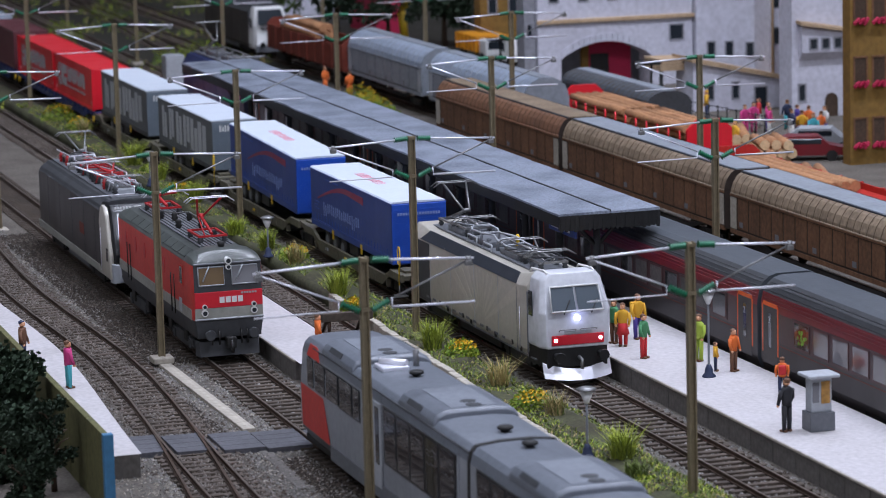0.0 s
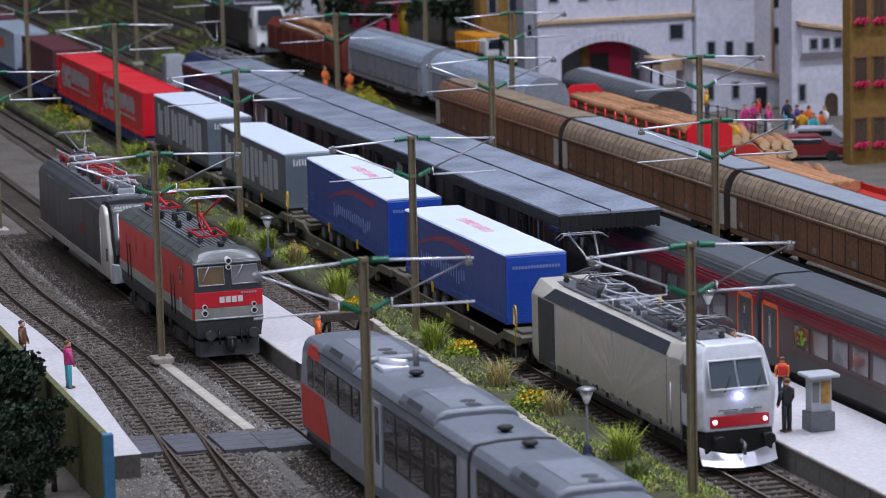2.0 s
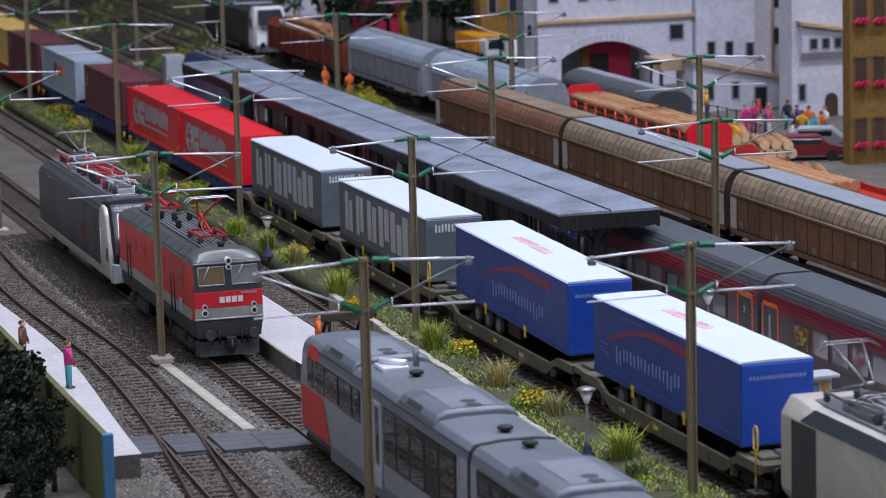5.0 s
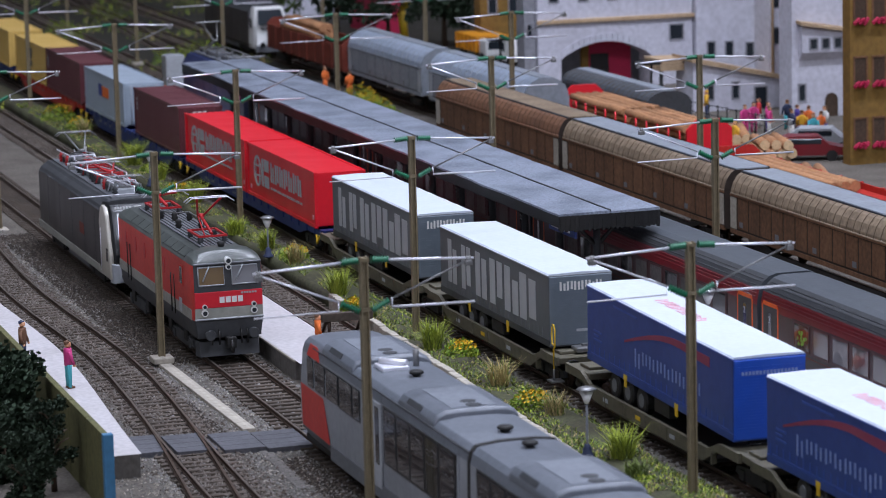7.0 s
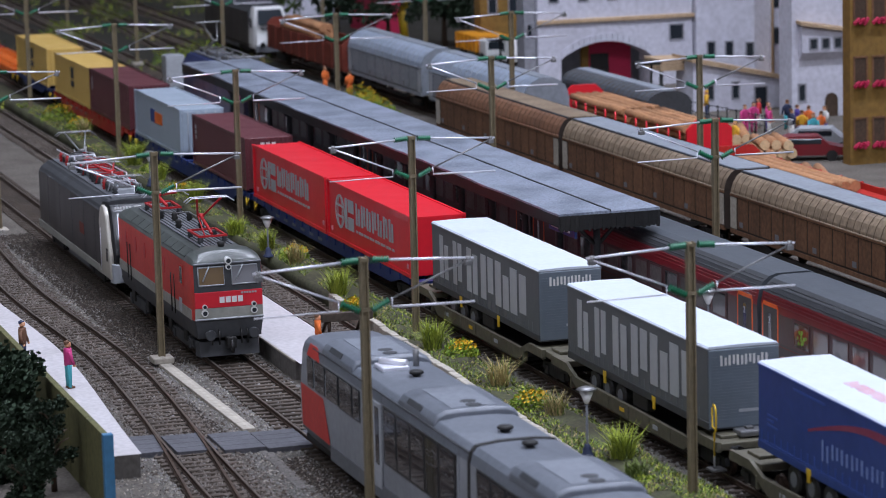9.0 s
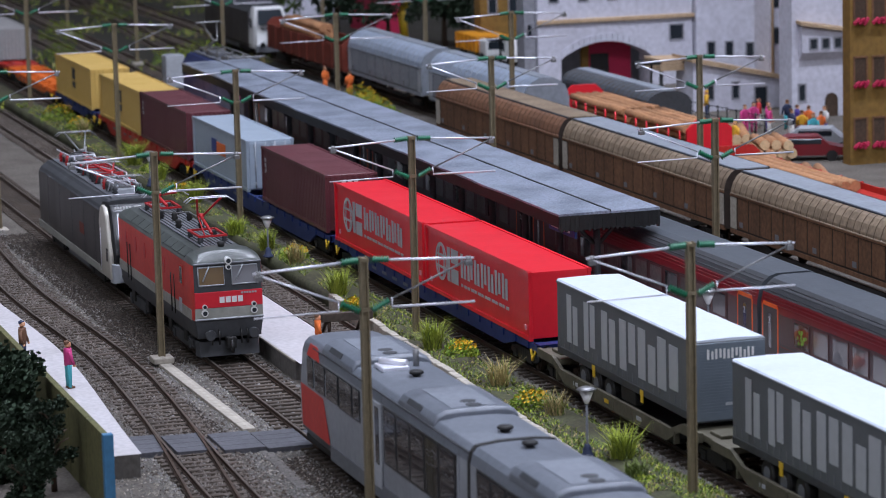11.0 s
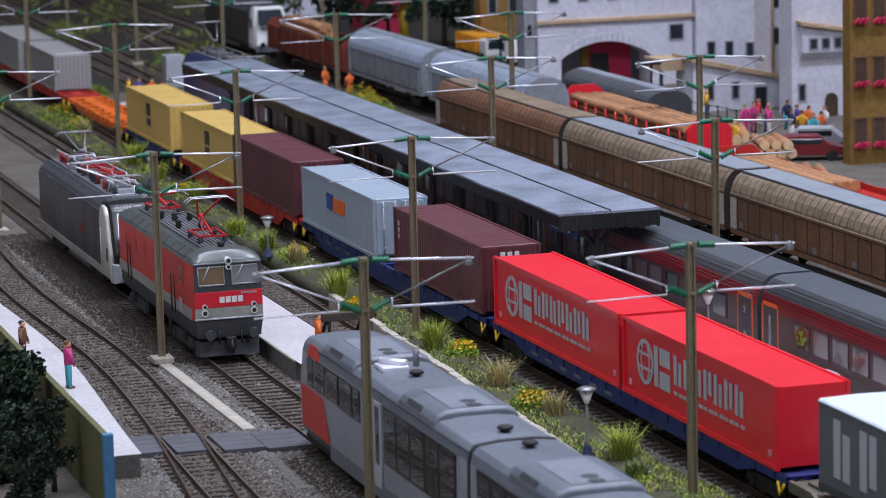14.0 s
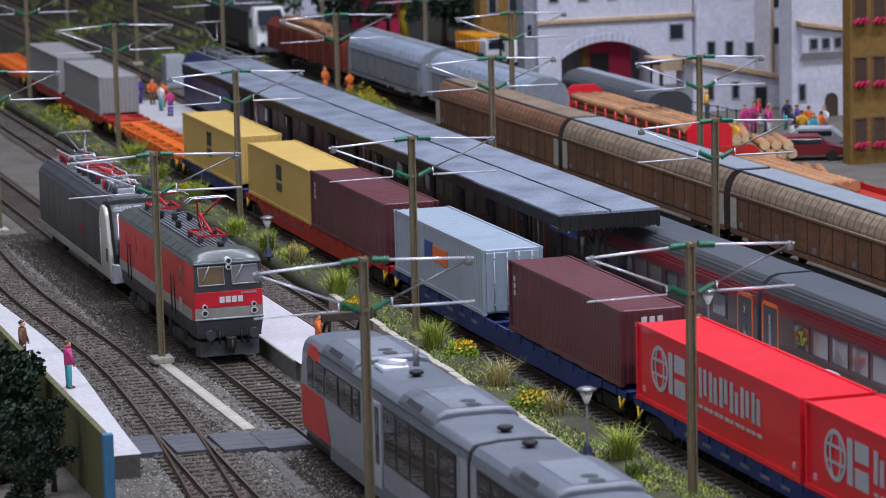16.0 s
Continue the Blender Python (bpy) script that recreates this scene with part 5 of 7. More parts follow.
    end_bars(t, "number_bar", [(F + .03, .012, .5 + i * .11, .58 + i * .11, 2.68, 2.75) for i in range(6)], "light_grey")
    b = B()
    box(b, F - .6, F - .02, -1.3, 1.3, .95, 1.5, 0, .04)
    part("buffer_beam", b, "dark_grey", t)
    b = B()
    loft(b, [[(F - .5, -1.3, .2), (F - .5, -1.3, .85), (F - .5, 1.3, .85), (F - .5, 1.3, .2)], [(F - .1, -1.2, .2), (F - .25, -1.2, .8), (F - .25, 1.2, .8), (F - .1, 1.2, .2)]])
    part("snow_plough", b, "dark_grey", t)
    buffers(t, F - .02, 1, 1.15, "dark_grey")
    buffers(t, R + .02, -1, 1.15, "dark_grey")
    b = B()
    box(b, F, F + .35, -.2, .2, .55, 1.0, 0, .04)
    tube(b, [(F + .2, 0, 1.0), (F + .45, 0, .7), (F + .45, 0, .4)], .08, 6)
    part("coupler", b, "black_paint", t)
    b = B()
    for y in (-.75, -.45, .45, .7):
        tube(b, [(F - .05, y, 1.3), (F + .15, y, 1.1), (F + .12, y, .7)], .04, 5)
    part("brake_hose", b, "black_paint", t)
    # roof
    before = set(t.children)
    b = B()
    for i in range(9):
        box(b, -6.0, 5.7, -.72 + i * .17, -.64 + i * .17, 4.49, 4.56)
    part("roof_slat", b, "mid_grey", t)
    for x, y in ((-3.2, -.45), (-2.4, -.5), (-1.6, -.1), (-1.4, .5), (.5, -.4), (.8, .5)):
        b = B()
        lathe(b, x, y, [(.14, 4.5), (.1, 4.6), (.16, 4.66), (.1, 4.74), (.15, 4.82), (.06, 4.92)], 10)
        part("roof_insulator", b, "black_paint", t)
    b = B()
    tube(b, [(-3.2, -.45, 4.9), (-2.4, -.5, 4.9), (-1.6, -.1, 4.88), (-1.4, .5, 4.9), (.8, .5, 4.9), (2.4, .2, 4.88)], .03, 5)
    part("roof_cable", b, "dull_steel", t)
    pantograph(t, 4.0, 4.5, .95, "pantograph_red", 1, "steel")
    pantograph(t, -4.3, 4.53, .3, "pantograph_red", 1, "steel")
    for ob in set(t.children) - before:
        ob.location.z -= .15 * K
    b = B()
    lathe(b, F - 1.0, 0, [(.12, 4.4), (.16, 4.62), (.1, 4.66)], 10)
    part("horn", b, "black_paint", t)
    bogie(t, -4.2, 2.8, 1.15, "dark_grey")
    bogie(t, 4.2, 2.8, 1.15, "dark_grey")


red_engine()


def box_engine(m, mats, label, cab="light_grey", roof="dark_grey", L=8.9, pan_up=1.0, pan="dull_steel", lit=False):
    """A modern flat-sided engine, as far off or half hidden."""
    t = thing("electric_locomotive", m, label, "locomotive")
    half = [(1.3, .7), (1.47, .95), (1.47, 3.5), (1.05, 4.1), (.5, 4.16)]
    ring = lambda x, k, kz: [(x, y * k, .7 + (z - .7) * kz) for y, z in mirrored(half)]
    b = B()
    loft_m(b, [ring(-L, .85, .9), ring(-L + .9, 1, 1), ring(L - 1.8, 1, 1)], [0, 0, 1, 1, 1, 1, 1, 0, 0, 1])
    part("body", b, [mats, roof], t)
    b = B()
    cabs = lambda x0, x1, k: [(x0, -1.42 * k, .7), (x0, -1.47 * k, 1.0), (x0, -1.45 * k, 2.5), (x1, -1.2 * k, 3.9), (x1, 1.2 * k, 3.9), (x0, 1.45 * k, 2.5), (x0, 1.47 * k, 1.0), (x0, 1.42 * k, .7)]
    loft(b, [cabs(L - 1.81, L - 1.81, 1.0), cabs(L - .4, L - 1.0, .97), cabs(L, L - .85, .85)])
    part("cab", b, cab, t)
    b = B()
    panel(b, [(L + .0, -1.1, 2.58), (L + .0, 1.1, 2.58), (L - .75, .95, 3.7), (L - .75, -.95, 3.7)], .03)
    part("windscreen", b, "glass", t)
    b = B()
    box(b, L - .05, L + .04, -.9, .9, 3.72 - 1.5, 3.9 - 1.5)
    part("lamp_strip", b, "black_paint", t)
    end_bars(t, "number_bar", [(L + .04, .012, -.7 + i * .22, -.54 + i * .22, 2.27, 2.36) for i in range(6)], "light_grey")
    for s in (-1, 1):
        for x in (-5.5, -2, 1.5, 5):
            b = B()
            box(b, x, x + .05, 1.47 * s - .015, 1.47 * s + .015, 1.0, 3.45)
            part("body_seam", b, roof, t)
        side_windows(t, 1.43 * s, .05 * s, [(L - 1.5, L - .8, 2.3, 3.1)])
    b = B()
    box(b, -L + 1.2, L - 2.2, -.8, .8, 4.14, 4.24, 0, .03)
    for x in (-3.5, 0, 3):
        box(b, x - .9, x + .9, -.55, .55, 4.22, 4.5, 0, .05)
    part("roof_gear", b, "mid_grey", t)
    b = B()
    for s in (-.5, .5):
        tube(b, [(-5, s, 4.7), (0, s, 4.75), (5, s, 4.7)], .05, 6)
        for x in (-4.5, -2, 1, 4):
            lathe(b, x, s, [(.12, 4.2), (.07, 4.35), (.12, 4.45), (.05, 4.72)], 8)
    part("roof_cable", b, "dull_steel", t)
    pantograph(t, -5.6, 4.2, pan_up, pan, -1)
    pantograph(t, 5.2, 4.2, .15, pan, 1)
    bogie(t, -5.0, 2.6, 1.15)
    bogie(t, 5.0, 2.6, 1.15)
    buffers(t, L, 1)
    buffers(t, -L, -1)
    b = B()
    box(b, -2.5, 2.5, -1.2, 1.2, .35, .72)
    part("transformer", b, "mid_grey", t)
    b = B()
    box(b, L - .5, L + .05, -1.3, 1.3, .4, .95, 0, .04)
    part("underframe", b, "mid_grey", t)




def grey_engine(m):
    """A modern dark engine with a curved silver cab frame and a black front."""
    t = thing("electric_locomotive", m, "dark grey modern electric locomotive with silver cab frame", "locomotive")
    L = 9.2
    half = [(1.3, .75), (1.47, 1.0), (1.47, 3.62), (1.36, 3.85), (1.0, 4.1), (.5, 4.14)]
    ring = lambda x, k, kz: [(x, y * k, .75 + (z - .75) * kz) for y, z in mirrored(half)]
    b = B()
    loft_m(b, [ring(-L, .86, .88), ring(-L + .25, .95, .95), ring(-L + .9, 1, 1), ring(L - 2.2, 1, 1)], [0, 0, 1, 1, 1, 1, 1, 1, 1, 0, 0, 1])
    soften(b, .03)
    part("body", b, ["coach_grey", "dark_grey"], t)
    # dark cab hull behind the silver frame
    b = B()
    cabp = [(L - 2.2, .8), (L - 2.2, 3.96), (L - 1.75, 4.12), (L - 1.2, 4.0), (L - .92, 3.72), (L - .3, 2.35), (L - .1, 1.9), (L - .08, .8)]
    loft(b, [[(x - .35, -1.36, z) for x, z in cabp], [(x - .04, -1.22, z) for x, z in cabp], [(x, -.8, z + .02) for x, z in cabp], [(x, .8, z + .02) for x, z in cabp], [(x - .04, 1.22, z) for x, z in cabp], [(x - .35, 1.36, z) for x, z in cabp]])
    soften(b, .05)
    part("cab", b, "gloss_black", t, "glossy black cab roof and front mask")
    outer = [(L - 2.3, .8), (L - 2.25, 2.2), (L - 2.42, 3.2), (L - 2.1, 3.8), (L - 1.7, 4.0), (L - 1.3, 3.9), (L - 1.02, 3.6), (L - .62, 2.5), (L - .32, 1.9), (L - .2, .8)]
    for s in (-1, 1):
        b = B()
        loft(b, [[(x - .02, 1.30 * s, z) for x, z in outer], [(x, 1.43 * s, z) for x, z in outer], [(x - .05, 1.5 * s, z) for x, z in outer]])
        soften(b, .03)
        fr = part("cab_frame", b, "loco_silver", t, "curved silver cab side")
        side_windows(fr, 1.5 * s, .02 * s, [(L - 1.0, L - .62, 1.55, 2.15)])
        b = B()
        tube(b, [(L - 2.05, 1.53 * s, 1.0), (L - 2.05, 1.53 * s, 2.9)], .02, 5)
        part("handrail", b, "steel", fr)
        b = B()
        box(b, -L + .4, L - 2.3, 1.47 * s - .03, 1.47 * s + .03, .8, 1.15, 0, .01)
        part("side_sill", b, "engine_grey", t, "dull silver lower band")
        for x in (-6.0, -3, 0, 3, 5.6):
            b = B()
            box(b, x, x + .04, 1.47 * s - .012, 1.47 * s + .012, 1.16, 3.6)
            part("body_seam", b, "dark_grey", t)
        b = B()
        box(b, 1.9, 3.0, 1.47 * s - .012, 1.47 * s + .012, 2.0, 2.5)
        part("side_mark", b, "wagon_rust", t, "faded dull red side mark")
        b = B()
        p = [(-L + .9, 1.47 * s, 3.64), (L - 2.5, 1.47 * s, 3.64), (L - 2.6, 1.02 * s, 4.1), (-L + .9, 1.02 * s, 4.1)]
        panel(b, p if s < 0 else p[::-1], .02)
        part("shoulder_panel", b, "dark_grey", t)
    b = B()
    panel(b, [(L - .28, -1.05, 2.45), (L - .28, 1.05, 2.45), (L - .86, .98, 3.66), (L - .86, -.98, 3.66)], .03)
    part("windscreen", b, "glass", t)
    end_bars(t, "number_bar", [(L - 1.02, .03, y + i * .13, y + .09 + i * .13, 3.84, 3.95) for y in (-1.05, .3) for i in range(6)], "white_paint")
    b = B()
    box(b, L - 1.05, L - .95, -.16, .16, 3.8, 3.95, 0, .02)
    part("top_light", b, "white_paint", t)
    b = B()
    loft(b, [[(L - .5, -1.45, .65), (L - .5, -1.45, 1.5), (L - .5, 1.45, 1.5), (L - .5, 1.45, .65)], [(L - .05, -1.4, .65), (L - .05, -1.4, 1.5), (L - .05, 1.4, 1.5), (L - .05, 1.4, .65)], [(L + .08, -1.15, .7), (L + .06, -1.15, 1.45), (L + .06, 1.15, 1.45), (L + .08, 1.15, .7)]])
    part("nose", b, "light_grey", t, "light grey nose beam")
    # crowded roof
    b = B()
    box(b, -L + 1.2, L - 2.6, -.85, .85, 4.1, 4.2, 0, .03)
    part("roof_walk", b, "mid_grey", t)
    for x, w in ((-6.2, .9), (-3.2, .7), (-.2, 1.0), (3.0, .6), (5.4, .7)):
        b = B()
        box(b, x - w, x + w, -.5, .35, 4.18, 4.46, 0, .05)
        part("roof_box", b, "light_grey" if w < .8 else "mid_grey", t)
    rng = random.Random(41)
    for x in (-6.8, -5.2, -4.4, -2.2, -1.2, 1.2, 2.0, 3.9, 4.7, 6.3):
        for s in (-.6, .55):
            b = B()
            z = 4.18
            lathe(b, x, s, [(.13, z), (.08, z + .1), (.15, z + .16), (.08, z + .24), (.14, z + .3), (.08, z + .38), (.05, z + .5)], 8)
            part("roof_insulator", b, "pantograph_red" if rng.random() < .55 else "dark_grey", t)
    for s in (-.6, .1, .55):
        b = B()
        pts = [(-7 + i * 1.1, s + rng.uniform(-.18, .18), 4.7 + rng.uniform(-.08, .12)) for i in range(13)]
        tube(b, pts, .035, 5)
        part("roof_cable", b, "steel", t)
    for x in (-4.6, -.8, 2.4, 5.2):
        b = B()
        tube(b, [(x, -.7, 4.3), (x + .1, -.6, 4.72), (x + .3, .5, 4.75), (x + .3, .7, 4.3)], .04, 5)
        part("roof_busbar", b, "pantograph_red" if x in (-.8, 2.4) else "steel", t)
    pantograph(t, -5.6, 4.2, .7, "dull_steel", -1)
    pantograph(t, -2.0, 4.25, .12, "pantograph_red", 1)
    pantograph(t, 1.2, 4.25, .15, "pantograph_red", -1)
    pantograph(t, 5.0, 4.2, .15, "dull_steel", 1)
    bogie(t, -5.0, 2.6, 1.15)
    bogie(t, 5.0, 2.6, 1.15)
    buffers(t, L - .1, 1)
    buffers(t, -L, -1)
    b = B()
    box(b, -2.5, 2.5, -1.2, 1.2, .35, .75)
    part("transformer", b, "mid_grey", t)


grey_engine(P(-142.9, Y_LOCO, 0))
box_engine(P(-194.4, Y_COACH, 0), "blue_loco", "dark blue electric locomotive half hidden by a canopy", "blue_loco", "blue_loco", pan_up=1.1)
box_engine(P(-246.0, Y_SILVER - 1.0, 0), "coach_grey", "distant grey electric locomotive with pale cab", "white_paint", "dark_grey", pan="pantograph_red", pan_up=.5)


def railcar():
    t = thing("railcar", P(-101.55, Y_LOCO, 0), "grey and red low-floor regional railcar parked on a track", "railcar")
    half = [(1.2, .45), (1.42, .85), (1.46, 2.1), (1.44, 3.55), (1.36, 3.85), (1.2, 4.02), (.5, 4.1)]

    def ring(x, k, kz, lean=0.0):
        return [(x + lean * max(z - 1.7, 0) ** 1.4, y * k, .45 + (z - .45) * kz) for y, z in mirrored(half)]
    b = B()
    secs = [ring(-1.05, .5, .88, .46), ring(-.92, .7, .94, .38), ring(-.55, .86, .97, .27), ring(.05, .95, .99, .14), ring(.9, .99, 1, .05), ring(1.9, 1, 1), ring(19.0, 1, 1)]
    mis = [1, 0, 0, 2, 2, 2, 2, 2, 2, 2, 0, 0, 1, 1]
    loft_m(b, secs, mis)
    soften(b, .05)
    part("body", b, ["railcar_side", "mid_grey", "railcar_roof"], t, "light grey body with darker roof")
    second = [(20.0, 21.1), (21.25, 22.4), (22.6, 23.8), (24.0, 25.2), (25.4, 26.6)]
    for s in (-1, 1):
        b = B()
        p = [(.35, 1.40 * s, .9), (4.0, 1.46 * s, .9), (3.35, 1.475 * s, 2.36), (.35, 1.43 * s, 2.36)]
        panel(b, p if s < 0 else p[::-1], .014)
        part("red_flank", b, "old_red", t, "red flank panel")
        b = B()
        p = [(1.25, 1.435 * s, 3.5), (2.9, 1.455 * s, 3.5), (2.45, 1.36 * s, 3.92), (1.45, 1.345 * s, 3.92)]
        panel(b, p if s < 0 else p[::-1], .014)
        part("red_patch", b, "old_red", t)
        b = B()
        p = [(.95, 1.425 * s, 2.4), (7.85, 1.462 * s, 2.4), (7.85, 1.452 * s, 3.5), (1.4, 1.43 * s, 3.5)]
        panel(b, p if s < 0 else p[::-1], .008)
        part("window_band", b, "gloss_black", t, "glossy black band round the windows")
        b = B()
        box(b, 10.45, 17.95, 1.455 * s - .012, 1.455 * s + .012, 1.68, 3.54)
        part("window_band", b, "gloss_black", t)
        b = B()
        box(b, 19.85, 26.8, 1.455 * s - .012, 1.455 * s + .012, 1.68, 3.54)
        part("window_band", b, "gloss_black", t)
        wins = [(1.35, 2.1), (2.3, 3.55), (3.75, 5.2), (5.4, 6.85), (7.05, 7.75)]
        wins += [(10.6, 11.8), (12.0, 13.25), (13.45, 14.75), (14.95, 16.2), (16.4, 17.8)]
        for x0, x1 in wins + second:
            low = 2.46 if x0 < 8 else 1.76
            side_windows(t, 1.455 * s, .028 * s, [(x0, x1, low, 3.46)], "railcar_glass")
            # wavy raised streaks on the pane imitate reflections in the glass
            if x0 > 2:
                b = B()
                rnd = random.Random(int(x0 * 10))
                for zz, r in ((3.16, .03), (3.0, .02), (2.74, .028)):
                    n = 7
                    tube(b, [(x0 + .12 + (x1 - x0 - .24) * q / n, 1.484 * s, zz + rnd.uniform(-.07, .07)) for q in range(n + 1)], [r * rnd.uniform(.3, 1.2) for q in range(n + 1)], 4)
                part("reflection_streak", b, "blind", t)
        for x0 in (8.65, 9.42):
            b = B()
            box(b, x0, x0 + .72, 1.455 * s - .02, 1.455 * s + .02, .75, 3.5, 0, .015)
            d = part("door", b, "light_grey", t, "pale sliding door leaf")
            b = B()
            box(b, x0 + .14, x0 + .56, 1.475 * s - .015, 1.475 * s + .015, 1.5, 3.35, 0, .015)
            part("pane", b, "glass", d)
        b = B()
        box(b, 4.0, 19.0, 1.4 * s - .05, 1.4 * s + .05, .4, .88)
        part("skirt", b, "mid_grey", t)
        b = B()
        tube(b, [(1.9, 1.385 * s, 3.82), (19.0, 1.385 * s, 3.82)], .03, 5)
        part("gutter", b, "dark_grey", t)
        b = B()
        for x in (8.45, 10.3, 18.2):
            box(b, x, x + .025, 1.462 * s - .006, 1.462 * s + .006, .9, 3.8)
        part("body_seam", b, "mid_grey", t)
    b = B()
    ys = [-1.05, -.6, 0, .6, 1.05]
    loft(b, [[(-.42 + abs(y) ** 2 * .5, y, 2.42), (.0 + abs(y) ** 2 * .45, y, 3.42), (.1 + abs(y) ** 2 * .45, y, 3.42), (-.3 + abs(y) ** 2 * .5, y, 2.42)] for y in ys])
    part("windscreen", b, "glass", t)
    b = B()
    loft(b, [[(-1.1 + abs(y) ** 2 * .5, y, .88), (-1.0 + abs(y) ** 2 * .5, y, 2.36), (-.8 + abs(y) ** 2 * .5, y, 2.36), (-.9 + abs(y) ** 2 * .5, y, .88)] for y in (-1.3, -1.0, -.7, 0, .7, 1.0, 1.3)])
    part("nose_panel", b, "old_red", t, "red nose")
    # roof boxes: a flat lid between two rounded shoulders
    prof = [(-1.39, 3.8), (-1.36, 4.0), (-1.22, 4.2), (-.95, 4.3), (-.6, 4.32), (.6, 4.32), (.95, 4.3), (1.22, 4.2), (1.36, 4.0), (1.39, 3.8)]
    for x0, x1 in ((2.9, 6.7), (11.8, 15.5), (22.4, 26.1)):
        b = B()
        loft(b, [[(x0, y * .985, z - .06) for y, z in prof], [(x0 + .22, y, z) for y, z in prof], [(x1 - .12, y, z) for y, z in prof], [(x1, y * .985, z - .1) for y, z in prof]])
        soften(b, .03)
        unit = part("air_unit", b, "railcar_roof", t, "rounded grey roof air unit")
        for s in (-1, 1):
            b = B()
            p = [(x0 + .9, -1.345, 4.04), (x0 + 2.3, -1.345, 4.04), (x0 + 2.3, -1.235, 4.19), (x0 + .9, -1.235, 4.19)]
            p = [(x, -y * s, z) for x, y, z in p]
            panel(b, p if s < 0 else p[::-1], .015)
            part("grille", b, "dark_grey", unit)
        b = B()
        box(b, x0 + .5, x1 - .3, -.72, .72, 4.315, 4.335, 0, .008)
        part("lid", b, "railcar_lid", unit, "paler flat lid")
        for k in range(2):
            b = B()
            rgs = [(x1 - 1.0 + .55 * k + .24 * math.cos(math.tau * q / 14), .05 + .25 * math.sin(math.tau * q / 14)) for q in range(14)]
            loft(b, [[(px, py, 4.33) for px, py in rgs], [(px, py, 4.345) for px, py in rgs]])
            part("fan_cover", b, "dark_grey", unit)
    b = B()
    box(b, 7.1, 8.1, -.75, .15, 4.08, 4.22, 0, .03)
    tube(b, [(7.3, -.6, 4.3), (8.0, .1, 4.32)], .11, 8)
    part("exhaust_box", b, "steel", t, "bright metal exhaust fitting")
    b = B()
    lathe(b, 7.55, .55, [(.1, 4.05), (.1, 4.62), (.07, 4.64)], 10)
    part("exhaust_pipe", b, "dull_steel", t)
    for x in (9.2, 18.0, 20.2):
        b = B()
        lathe(b, x, .05, [(.13, 4.08), (.13, 4.15), (.24, 4.2), (.24, 4.27), (.15, 4.3)], 12)
        part("roof_vent", b, "black_paint", t)
    # joint and the next module
    b = B()
    jr = [(y * 1.012, z + .03) for y, z in mirrored(half)]
    loft(b, [[(19.0, y, z) for y, z in jr], [(19.22, y, z) for y, z in jr]])
    part("bellows", b, "black_paint", t, "black rubber joint")
    b = B()
    loft_m(b, [ring(19.22, 1, 1), ring(34.0, 1, 1)], mis)
    part("second_body", b, ["railcar_side", "mid_grey", "railcar_roof"], t)
    b = B()
    box(b, .0, 33.5, -1.2, 1.2, .28, .5)
    part("underframe", b, "black_paint", t)
    bogie(t, 3.2, 2.0, 1.05)
    bogie(t, 18.6, 2.4, 1.05)
    bogie(t, 31.0, 2.0, 1.05)


railcar()


